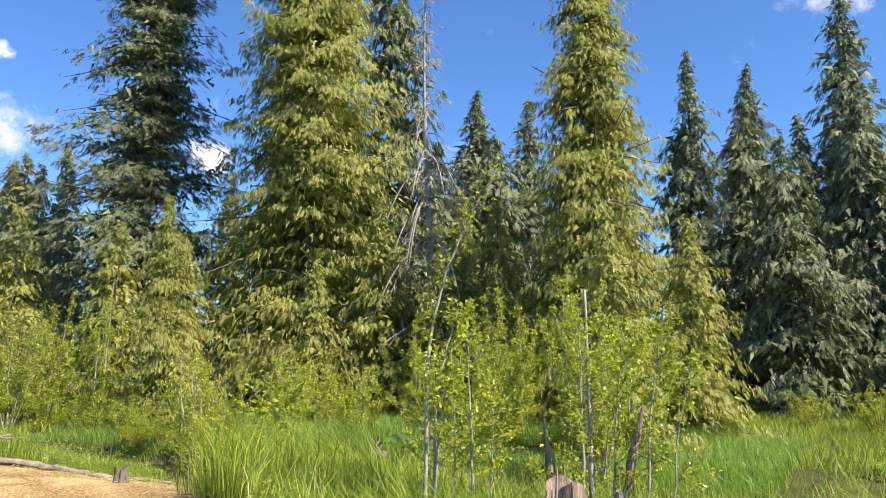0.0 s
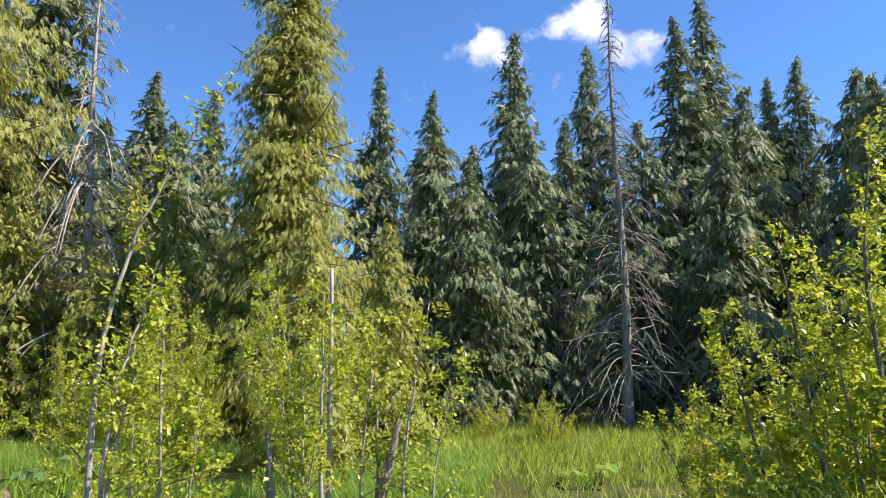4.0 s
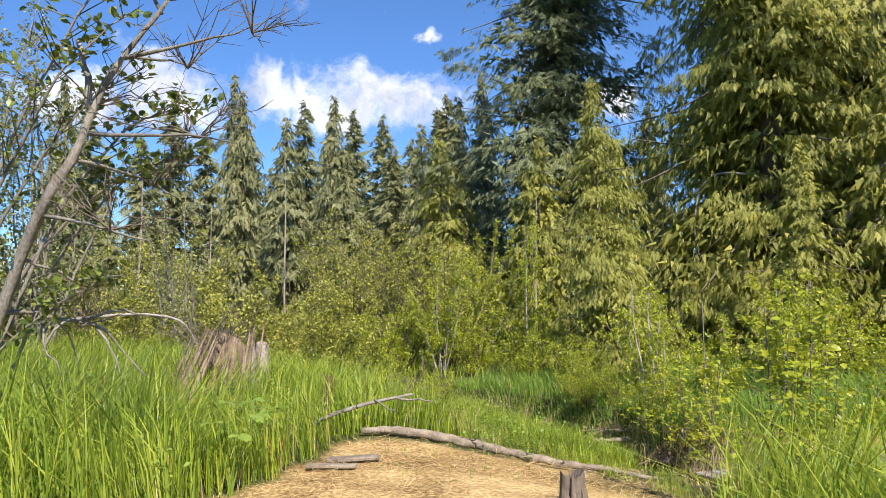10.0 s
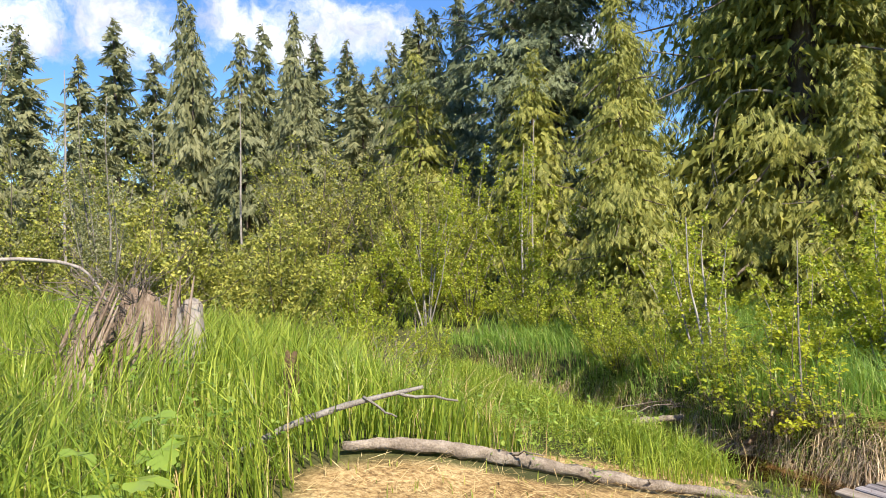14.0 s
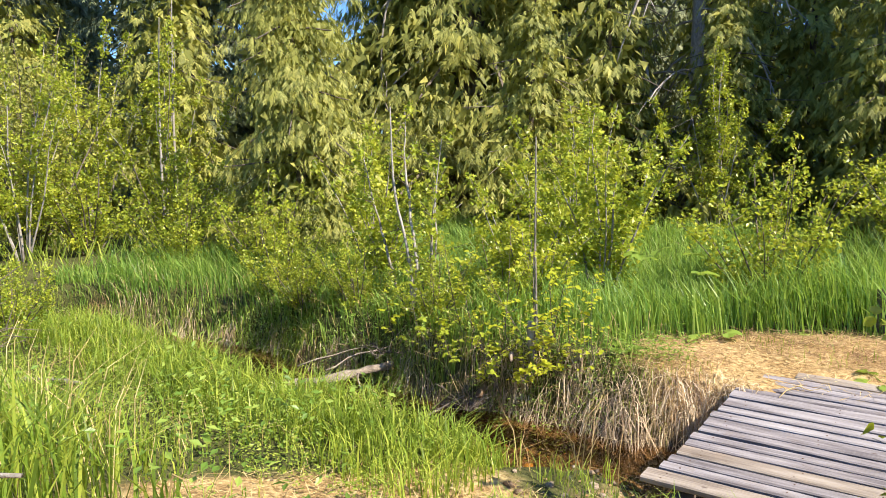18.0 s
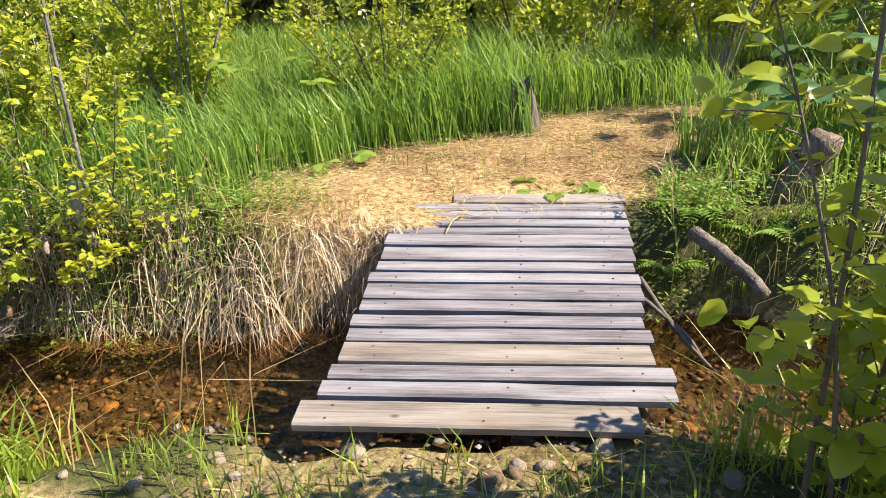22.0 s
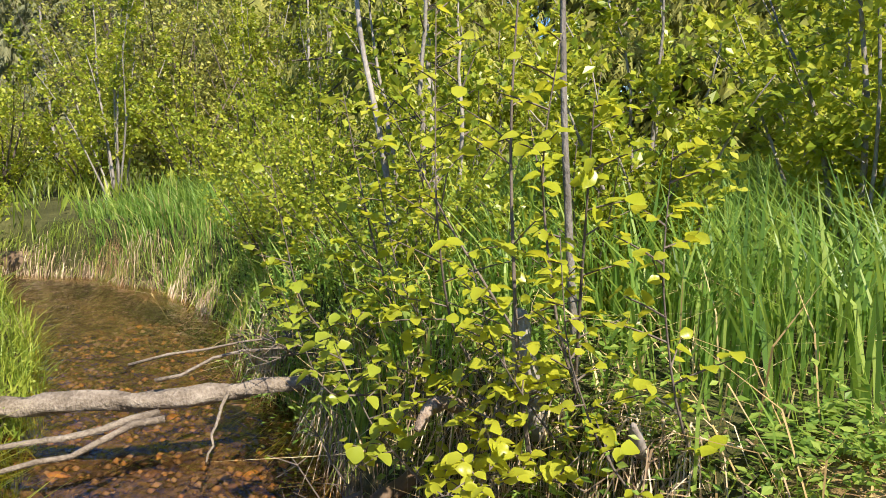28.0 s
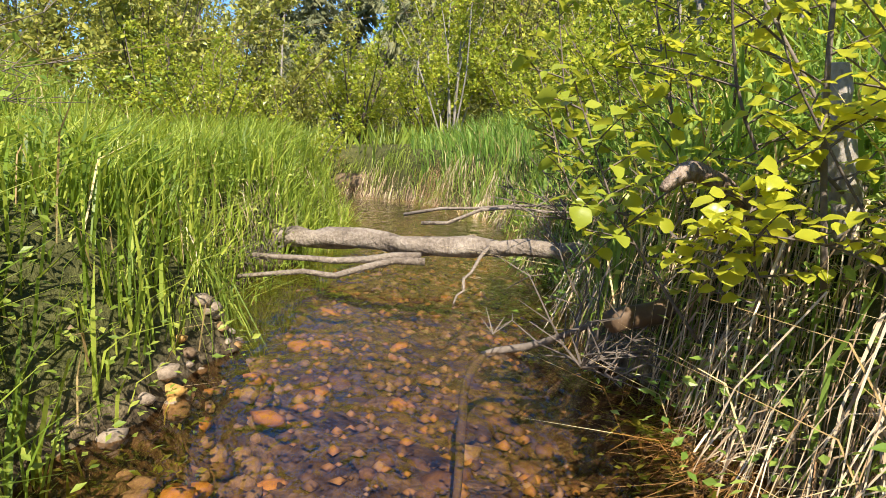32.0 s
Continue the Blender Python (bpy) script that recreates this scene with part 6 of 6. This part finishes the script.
leafed("alder_sapling", "low leafy alder shoots leaning out over the stream", [
    ([(-2.95, 1.88, gz(-2.95, 1.95)), (-2.95, 1.66, 0.0), (-2.98, 1.56, 0.35)], 0.006), ([(-2.6, 1.88, gz(-2.6, 1.95)), (-2.6, 1.66, 0.0), (-2.62, 1.56, 0.28)], 0.006),
    ([(-3.3, 1.95, gz(-3.3, 2.0)), (-3.35, 1.75, 0.2), (-3.4, 1.7, 0.7)], 0.007), ([(-3.0, 2.0, gz(-3.0, 2.0)), (-3.1, 1.92, 0.5), (-3.15, 1.88, 0.95)], 0.007)], 240, 0.048, 215, M_ALDER, M_TWIG, 0.2, 0.12)
leafed("alder_sapling", "leafy alder shoot by the low gravel bank", [
    ([(0.95, 0.35, gz(0.95, 0.3)), (0.98, 0.4, -0.05), (1.0, 0.45, 0.2)], 0.006), ([(0.8, 0.15, gz(0.8, 0.15)), (0.78, 0.2, 0.1), (0.75, 0.25, 0.3)], 0.006)], 80, 0.045, 114, M_YOUNG, M_TWIG, 0.16, 0.2)
for x, y, h, r in ((-11.6, 5.6, 4.6, 0.03), (-11.4, 5.15, 4.0, 0.026), (-19.0, -3.8, 6.5, 0.045), (-28.0, 3.0, 8.0, 0.055), (-22.5, -1.2, 5.5, 0.035)):
    z0 = gz(x, y)
    limb("alder_pole", "slender pale alder trunk rising from the far thicket", "trunk", [(x, y, z0), (x + 0.06, y - 0.05, z0 + h * 0.35), (x - 0.05, y + 0.08, z0 + h * 0.7), (x + 0.05, y + 0.1, z0 + h)], [r, r * 0.85, r * 0.6, r * 0.2], M_PALE, int(240 + h * 10), 7, 0.1, group="pale alder poles")
limb("alder_pole", "brown alder trunk standing in the bank grass", "trunk", [(-2.48, 2.28, gz(-2.48, 2.28)), (-2.47, 2.25, 0.45), (-2.48, 2.24, 0.85), (-2.50, 2.28, 1.8)], [0.013, 0.012, 0.009, 0.005], M_GREYBARK, 115, 7)
limb("alder_pole", "pale speckled alder trunk on the far bank", "trunk", [(-3.78, 2.45, gz(-3.78, 2.45)), (-3.88, 2.42, 0.5), (-3.94, 2.40, 0.9), (-4.06, 2.39, 1.32), (-4.1, 2.42, 2.1)], [0.017, 0.016, 0.014, 0.011, 0.005], M_PALE, 116, 7)
limb("white_stub", "short pale broken stub on the far bank", "stump", [(-3.84, 2.46, gz(-3.84, 2.46)), (-3.86, 2.42, 0.30), (-3.87, 2.40, 0.46)], [0.04, 0.034, 0.012], M_SNAG, 117, 9, 0.3)
limb("white_stub", "splintered white stick jutting from the bank", "stick", [(-2.08, 2.12, gz(-2.08, 2.2)), (-2.0, 2.03, 0.06), (-1.94, 1.95, 0.17)], [0.018, 0.022, 0.006], M_SNAG, 118, 6, 0.2)
limb("white_stub", "pale rotten stub under the overhanging alder", "stump", [(-2.40, 2.06, gz(-2.4, 2.1)), (-2.40, 2.02, 0.2), (-2.41, 2.01, 0.32)], [0.032, 0.032, 0.018], M_PALE, 119, 9, 0.3)
limb("white_stub", "knobbly pale root stub low on the undercut bank", "root", [(-2.52, 1.95, 0.0), (-2.48, 1.84, 0.08), (-2.44, 1.74, 0.11), (-2.40, 1.68, 0.07)], [0.016, 0.020, 0.018, 0.008], M_ROT, 219, 9, 0.3)

# ---- the stream: fallen trunk, sticks and stones ----
limb("fallen_log", "bleached birch trunk lying across the stream", "log",
     [(-4.72, 0.36, -0.33), (-4.56, 0.62, -0.30), (-4.44, 0.84, -0.31), (-4.25, 1.10, -0.27), (-4.06, 1.36, -0.29), (-3.90, 1.70, -0.26), (-3.80, 2.05, -0.27), (-3.72, 2.4, -0.16)], [0.030, 0.037, 0.043, 0.038, 0.041, 0.034, 0.036, 0.028], M_DRIFT, 121, 14, 0.32,
     [([(-4.0, 1.34, -0.31), (-4.02, 1.0, -0.33), (-4.10, 0.66, -0.34)], (0.018, 0.011)), ([(-3.98, 1.36, -0.33), (-3.94, 1.0, -0.37), (-3.95, 0.62, -0.39)], (0.017, 0.009)),
      ([(-4.05, 1.35, -0.19), (-3.95, 1.7, -0.12), (-3.86, 2.1, -0.10)], (0.009, 0.004)),
      ([(-4.3, 1.3, -0.17), (-4.1, 1.75, -0.12), (-3.95, 2.2, -0.06)], (0.008, 0.003)), ([(-3.9, 1.6, -0.26), (-3.75, 1.5, -0.36), (-3.68, 1.45, -0.45)], (0.008, 0.004))])
bare_twigs(-3.86, 1.9, -0.14, 10, 263, 0.32, "fine dead twigs at the fallen birch's tip")
bare_twigs(-4.2, 0.68, -0.36, 14, 264, 0.16, "broken root ends of the fallen birch")
limb("dead_branch", "grey dead branch lying in the near-bank grass", "branch", [(-5.3, -0.75, 0.10), (-5.0, -0.42, 0.06), (-4.86, -0.1, -0.08), (-4.8, 0.1, -0.17), (-4.7, 0.4, -0.26)], [0.014, 0.017, 0.016, 0.013, 0.008], M_GREYBARK, 122, 6, 0.1,
     [([(-5.0, -0.4, 0.05), (-5.03, -0.3, -0.08), (-5.05, -0.25, -0.2)], (0.012, 0.006))])
limb("white_post", "short bleached snapped stub standing in the bank grass", "stub", [(-5.06, 0.03, gz(-5.06, 0.03)), (-5.05, 0.04, -0.15), (-5.04, 0.04, -0.04)], [0.022, 0.02, 0.006], M_SNAG, 222, 7, 0.25)
limb("dead_branch", "dark wet crooked branch half under water", "branch", [(-2.3, 1.28, -0.60), (-2.56, 1.33, -0.52), (-2.9, 1.38, -0.48), (-3.08, 1.46, -0.45), (-3.02, 1.60, -0.41), (-2.85, 1.72, -0.30)], [0.006, 0.011, 0.013, 0.013, 0.011, 0.007], M_TWIG, 123, 7, 0.12)
bare_twigs(-2.78, 1.66, -0.40, 16, 265, 0.3, "dark tangle of dead roots in the stream below the bank")
limb("fallen_log", "red-brown sawn log end in the undercut bank", "log", [(-2.70, 1.70, -0.26), (-2.76, 1.88, -0.25), (-2.85, 2.2, -0.22)], [0.028, 0.030, 0.030], M_RUST, 124, 10, 0.06)
limb("fallen_log", "brown rotten log where the stream bends", "log", [(-9.9, 0.35, -0.40), (-9.45, 0.75, -0.36), (-9.1, 1.15, -0.34), (-8.95, 1.4, -0.32)], [0.09, 0.12, 0.13, 0.10], M_RUST, 125, 10, 0.12)
limb("dead_root", "white bleached root sticking out of the far bank", "root", [(-8.95, 1.22, -0.43), (-8.86, 1.45, -0.32), (-8.8, 1.66, -0.18), (-8.8, 1.85, 0.0)], [0.03, 0.05, 0.06, 0.05], M_SNAG, 126, 9, 0.4, [([(-8.86, 1.5, -0.3), (-8.7, 1.42, -0.38), (-8.55, 1.4, -0.46)], (0.03, 0.010)), ([(-8.82, 1.6, -0.22), (-8.7, 1.62, -0.33), (-8.6, 1.64, -0.46)], (0.026, 0.010)), ([(-8.8, 1.7, -0.15), (-8.9, 1.5, -0.12), (-8.95, 1.35, -0.2)], (0.022, 0.009))])
limb("dead_branch", "pale driftwood stick on the gravel landing", "branch", on_ground([(-1.42, -0.45, 0.0), (-1.2, -0.12, 0.01), (-1.03, 0.09, 0.02)], 0.025), [0.026, 0.024, 0.016], M_DRIFT, 127, 7, 0.15)
limb("fallen_log", "broken grey log end wedged in the far bank", "log", [(0.70, 2.0, 0.03), (0.80, 1.74, -0.01), (0.84, 1.6, -0.03), (0.88, 1.48, -0.07)], [0.036, 0.036, 0.034, 0.028], M_DRIFT, 128, 9, 0.06)
limb("dead_branch", "thin brown stick leaning into the stream by the bridge", "branch", [(0.42, 1.85, -0.15), (0.55, 1.6, -0.32), (0.75, 1.45, -0.5)], [0.014, 0.013, 0.006], M_TWIG, 129, 6)
limb("dead_branch", "brown sticks caught under the bridge edge", "branch", [(0.40, 1.75, -0.2), (0.6, 1.6, -0.33), (0.68, 1.5, -0.45)], [0.012, 0.012, 0.006], M_TWIG, 130, 6)


def stone_mesh(i, mat):
    rng = np.random.default_rng(300 + i)
    bm = bmesh.new()
    bmesh.ops.create_icosphere(bm, subdivisions=1, radius=1.0)
    ax = Vector((1.0, rng.uniform(0.65, 0.95), rng.uniform(0.42, 0.65)))
    for v in bm.verts:
        k = 1 + rng.uniform(-0.16, 0.16)
        v.co = Vector((v.co.x * ax.x, v.co.y * ax.y, v.co.z * ax.z)) * k
    me = bpy.data.meshes.new("stone")
    bm.to_mesh(me)
    bm.free()
    me.polygons.foreach_set("use_smooth", np.full(len(me.polygons), True))
    me.materials.append(mat)
    return me


def gravel_material():
    m, n = material("mixed_gravel")
    isl = n.add("NewGeometry").outputs["Random Per Island"]
    col = n.ramp(isl, (0.0, (0.05, 0.034, 0.022)), (0.35, (0.14, 0.098, 0.058)), (0.6, (0.23, 0.17, 0.105)), (0.8, (0.36, 0.21, 0.07)), (0.95, (0.33, 0.27, 0.205)))
    return finish(m, n, n.add("BsdfPrincipled", {"Base Color": col, "Roughness": 0.7}).outputs[0])


M_GRAVEL = gravel_material()
STONES = {m.name: [stone_mesh(i, m) for i in range(4)] for m in (M_STONE, M_OCHRE, M_RUST)}


def stone(x, y, r, mat, rng, parent=None, sink=0.25, label="", group=""):
    ob = new("stone", STONES[mat.name][int(rng.integers(0, 4))])
    ob.matrix_basis = Matrix.LocRotScale((x, y, float(ground_z(x, y)) + r * (0.5 - sink)), Euler((rng.uniform(-0.3, 0.3), rng.uniform(-0.3, 0.3), rng.uniform(0, 6.3))), (r, r, r))
    if parent:
        ob.parent = parent
    else:
        tagged(ob, label, "stone", group)
    return ob


rng = np.random.default_rng(9)
for i in range(105):  # the gravel bar on the near bank
    x = rng.uniform(-3.2, -2.2)
    y = stream_mid(x) - stream_half(x) - rng.uniform(-0.10, 0.15)
    r = rng.uniform(0.018, 0.048)
    m = M_STONE if rng.uniform() < 0.72 else (M_OCHRE if rng.uniform() < 0.5 else M_RUST)
    stone(float(x), float(y), r, m, rng, None, 0.15, {"river_stone": "rounded tan river stone on the low bank", "ochre_stained_stone": "ochre-stained river stone at the water's edge", "rust_brown_stone": "rusty brown river stone at the water's edge"}[m.name], "bank stones")
for i in range(60):  # stones on the landing before the bridge
    x, y = rng.uniform(-1.9, 0.5), rng.uniform(-0.5, 0.46)
    stone(float(x), float(y), rng.uniform(0.014, 0.045), M_STONE if i % 3 else M_RUST, rng, None, 0.32, "rounded stone on the gravel landing before the bridge", "landing stones")
stone(-0.35, 0.25, 0.05, M_RUST, rng, None, 0.1, "dark lichen-grey cobble under the bridge edge", "landing stones")
for i in range(290):  # cobbles on the stream bed
    x = rng.uniform(-5.2, 2.2) if i < 240 else rng.uniform(-9, -5)
    y = stream_mid(x) + rng.uniform(-0.95, 0.95) * stream_half(x)
    u = rng.uniform()
    stone(float(x), float(y), rng.uniform(0.022, 0.06), M_RUST if u < 0.78 else (M_OCHRE if u < 0.94 else M_STONE), rng, ground, 0.55)
gv2 = Geo()
n = 5200
x = rng.uniform(-7, 3, n)
y = stream_mid(x) + rng.uniform(-1.15, 1.0, n) * stream_half(x)
r = rng.uniform(0.008, 0.030, n)
octa = np.array([(1, 0, 0), (0, 1, 0), (-1, 0, 0), (0, -1, 0), (0, 0, 0.6), (0, 0, -0.6)], float)
c = np.stack([x, y, ground_z(x, y) + r * 0.25], 1)
v = c[:, None] + octa[None] * r[:, None, None] * rng.uniform(0.6, 1.25, (n, 6, 1))
o = np.arange(n)[:, None] * 6
gv2.add(v.reshape(-1, 3), np.concatenate([o + t for t in ([0, 1, 4], [1, 2, 4], [2, 3, 4], [3, 0, 4], [1, 0, 5], [2, 1, 5], [3, 2, 5], [0, 3, 5])]))
tagged(new("stream_gravel", gv2.mesh("stream_gravel", M_GRAVEL, True)), "mottled brown gravel covering the stream bed", "gravel", kind="stuff")
stone(-2.87, 0.88, 0.05, M_OCHRE, rng, None, -0.9, "bright yellow-orange stone in the shallow stream", "stream stones")
stone(-3.82, 1.80, 0.035, M_OCHRE, rng, None, -1.2, "orange stone below the fallen birch", "stream stones")
stone(-4.3, 1.75, 0.07, M_STONE, rng, None, -1.4, "tan rock breaking the water beyond the fallen birch", "stream stones")


# ---- broad-leaved plants ----
def palm_leaf(seed, mat):
    """A lobed cow-parsnip leaf, one metre across."""
    rng = np.random.default_rng(seed)
    n = 41
    a = np.linspace(-2.5, 2.5, n)
    r = 0.30 + 0.20 * np.abs(np.cos(a * 1.55)) ** 0.7 + 0.045 * np.cos(a * 17 + seed) + rng.uniform(-0.02, 0.02, n)
    rim = np.stack([0.12 + r * np.cos(a), r * np.sin(a), 0.10 * np.abs(np.sin(a * 1.55)) - 0.35 * r ** 2], 1)
    mid = np.stack([0.12 + 0.5 * r * np.cos(a), 0.5 * r * np.sin(a), 0.06 * np.abs(np.sin(a * 1.55)) - 0.05 * r], 1)
    g = Geo()
    k = np.arange(n - 1)
    g.add(np.concatenate([[[0, 0, 0]], mid, rim]), np.stack([0 * k, k + 1, k + 2], 1))
    g.f.append(np.stack([k + 1, k + 1 + n, k + 2 + n, k + 2], 1))
    return g.mesh("leaf", mat, True)


PALM = [palm_leaf(s, M_BROAD) for s in (1, 2, 3)]
PALM_DARK = [palm_leaf(s, M_PARSNIP) for s in (4, 5, 6)]


def parsnip(label, x, y, n, h, size, seed, lean=(0, 0), dark=False):
    rng = np.random.default_rng(seed)
    root = thing("cow_parsnip", label, "plant", Matrix.Translation((x, y, gz(x, y))))
    for i in range(n):
        a = i * 2.4 + rng.uniform(-0.4, 0.4)
        hh = h * rng.uniform(0.5, 1.0)
        out = np.array([math.cos(a), math.sin(a), 0]) * size * rng.uniform(0.6, 1.3) + np.array([lean[0], lean[1], 0])
        q = np.linspace(0, 1, 5)[:, None]
        c = out * q ** 1.4 + np.array([0, 0, hh]) * q
        g = Geo()
        tube(g, c, 0.007 * (1.2 - q[:, 0]), 5)
        st = part("stalk", g, M_BROAD, root)
        ob = new("leaf", (PALM_DARK if dark else PALM)[i % 3])
        ob.parent = root
        s = size * rng.uniform(0.8, 1.25)
        ob.matrix_basis = Matrix.LocRotScale(tuple(c[-1]), Euler((rng.uniform(-0.4, 0.4), rng.uniform(-0.1, 0.5), a)), (s, s, s))
    return root


parsnip("cow parsnip with broad dark lobed leaves shading the cut stump", 1.72, 2.95, 11, 0.78, 0.30, 131, (-0.06, -0.02), True)
parsnip("tall cow parsnip in the grass beside the trail", 2.15, 3.45, 9, 0.95, 0.30, 231, (-0.05, 0), True)
parsnip("bright flat parsnip leaves at the bridge end", 0.10, 2.72, 6, 0.10, 0.17, 132)
parsnip("yellow-green lobed leaf at the edge of the straw", -1.30, 3.18, 3, 0.16, 0.20, 133)
parsnip("small lobed plant on the straw beyond the bridge", -0.57, 3.95, 4, 0.09, 0.13, 134)
parsnip("lobed parsnip plant standing in the bank grass", -1.9, 4.1, 5, 0.75, 0.24, 135)
parsnip("lobed parsnip plant in the grass by the trail", 1.05, 5.6, 6, 0.5, 0.26, 136)
parsnip("tall bright weed with broad leaves beside the mown walk", -0.55, -4.55, 5, 0.8, 0.17, 137)
parsnip("broad-leaved weed in the tall grass", -1.45, -4.2, 6, 0.6, 0.20, 138)
parsnip("broad-leaved weed at the foot of the grass", 0.2, -5.75, 4, 0.35, 0.20, 139)
parsnip("leafy weed on the shaded meadow", 9.6, 6.2, 6, 0.45, 0.35, 140)
limb("dead_twig", "forked dry twig lying on the bridge planks", "twig", [(-0.53, 1.99, 0.035), (-0.50, 2.12, 0.06), (-0.42, 2.25, 0.07)], [0.003, 0.004, 0.003], M_STRAW, 141, 4, 0.05,
     [([(-0.50, 2.12, 0.06), (-0.60, 2.2, 0.08), (-0.66, 2.3, 0.09)], (0.003, 0.002)), ([(-0.47, 2.18, 0.065), (-0.36, 2.2, 0.06), (-0.26, 2.24, 0.06)], (0.003, 0.002))])


# bushy dead roots and low herbs on the banks
def herbs(n, x0, x1, y0, y1, seed, keep, size, name, label, mat=M_BROAD, lift=0.22):
    rng = np.random.default_rng(seed)
    p = scatter(n, x0, x1, y0, y1, rng, keep)
    g = Geo()
    for k in range(6):
        m = len(p)
        th = rng.uniform(0, 2 * np.pi, m)
        b = p + np.stack([rng.normal(0, 0.05, m), rng.normal(0, 0.05, m), rng.uniform(0.03, lift, m)], 1)
        ax = np.stack([np.cos(th), np.sin(th), rng.uniform(-0.2, 0.6, m)], 1)
        sz = size * rng.uniform(0.6, 1.3, m)
        leaves(g, b, ax, np.array([0, 0, 1.0]) + rng.normal(0, 0.4, (m, 3)), sz, sz * 0.5)
    tagged(new(name, g.mesh(name, mat)), label, "herbs", kind="stuff")


herbs(8500, -6, 3.5, 1.5, 2.7, 151, lambda x, y: off_stream(x, y, 0.2, -0.02) * ((x < -1.2) | (x > 0.5)) * (y < stream_mid(x) + stream_half(x) + 0.62) * (clump(x, y, 3.3, 1) > 0.4), 0.03, "bank_herbs", "low leafy herbs on the edge of the far bank")
herbs(1100, -5, 2.5, -1.4, 0.3, 152, lambda x, y: off_stream(x, y, 0.25) * (clump(x, y, 2.9, 3) > 0.5) * (mown_at(x, y) < 0.5), 0.026, "landing_herbs", "low leafy herbs among the stones of the near bank")
herbs(4200, -6.5, -1.9, -0.7, 1.0, 154, lambda x, y: off_stream(x, y, 0.0) * (clump(x, y, 3.7, 6) > 0.45), 0.024, "near_bank_herbs", "low leafy herbs and seedlings on the low near bank", M_MEADOW, 0.2)
herbs(9000, -8, 12, -9, 0, 153, lambda x, y: (mown_at(x, y) < 0.3) * (clump(x, y, 1.7, 2) > 0.55) * off_stream(x, y), 0.05, "meadow_herbs", "leafy weeds growing among the tall grass", lift=0.5)


# ---- ferns beside the far end of the bridge ----
def fern(x, y, n, reach, seed, label):
    rng = np.random.default_rng(seed)
    root = thing("fern", label, "fern", Matrix.Translation((x, y, gz(x, y) + 0.04)), "bank ferns")
    for i in range(n):
        a = i * 2.4 + rng.uniform(-0.3, 0.3)
        d = np.array([math.cos(a), math.sin(a), 0])
        L = reach * rng.uniform(0.7, 1.1)
        q = np.linspace(0, 1, 14)
        c = d * (L * (q - 0.2 * q ** 2))[:, None] + np.array([0, 0, 1]) * (L * (0.95 * q - 0.85 * q ** 2))[:, None]
        g = Geo()
        tube(g, c, 0.003 * (1.1 - q), 3)
        sd = np.array([-d[1], d[0], 0])
        for sgn in (-1, 1):
            ln = L * 0.26 * np.sin(np.pi * (0.12 + 0.86 * q)) ** 0.8
            leaves(g, c, np.tile(sd * sgn, (14, 1)) + d * 0.45 + np.array([0, 0, -0.12]), np.tile([0, 0, 1.0], (14, 1)), ln, ln * 0.34)
        part("frond", g, M_BROAD, root)
    return root


fern(0.78, 2.28, 8, 0.34, 191, "green fern on the bank beside the bridge end")
fern(1.05, 2.12, 7, 0.30, 192, "green fern hanging over the dark bank")
fern(0.62, 2.05, 6, 0.24, 193, "small fern at the bridge edge")
fern(-1.75, 2.35, 7, 0.26, 194, "small feathery fern in the bank grass")

put(shrub(1.75, 0.45, 37, 9, 1700, 0.062, M_ALDER, M_TWIG, "alder_shrub", "dense leafy alder bush beside the bridge's near end", lo=0.08, full=True), 1.05, 0.05)
g = Geo()
rng = np.random.default_rng(19)
n = 2000
x, y = rng.uniform(-2.6, 0.7, n), rng.uniform(-0.7, 0.6, n)
ok = off_stream(x, y, 0.0) & (rng.uniform(0, 1, n) < 0.2 + landing(x, y))
x, y = x[ok], y[ok]
n = len(x)
r = rng.uniform(0.005, 0.016, n)
v = np.stack([x, y, ground_z(x, y) + r * 0.3], 1)[:, None] + octa[None] * r[:, None, None] * rng.uniform(0.6, 1.25, (n, 6, 1))
o = np.arange(n)[:, None] * 6
g.add(v.reshape(-1, 3), np.concatenate([o + t for t in ([0, 1, 4], [1, 2, 4], [2, 3, 4], [3, 0, 4])]))
tagged(new("landing_gravel", g.mesh("landing_gravel", M_GRAVEL, True)), "small mixed gravel on the landing before the bridge", "gravel", kind="stuff")
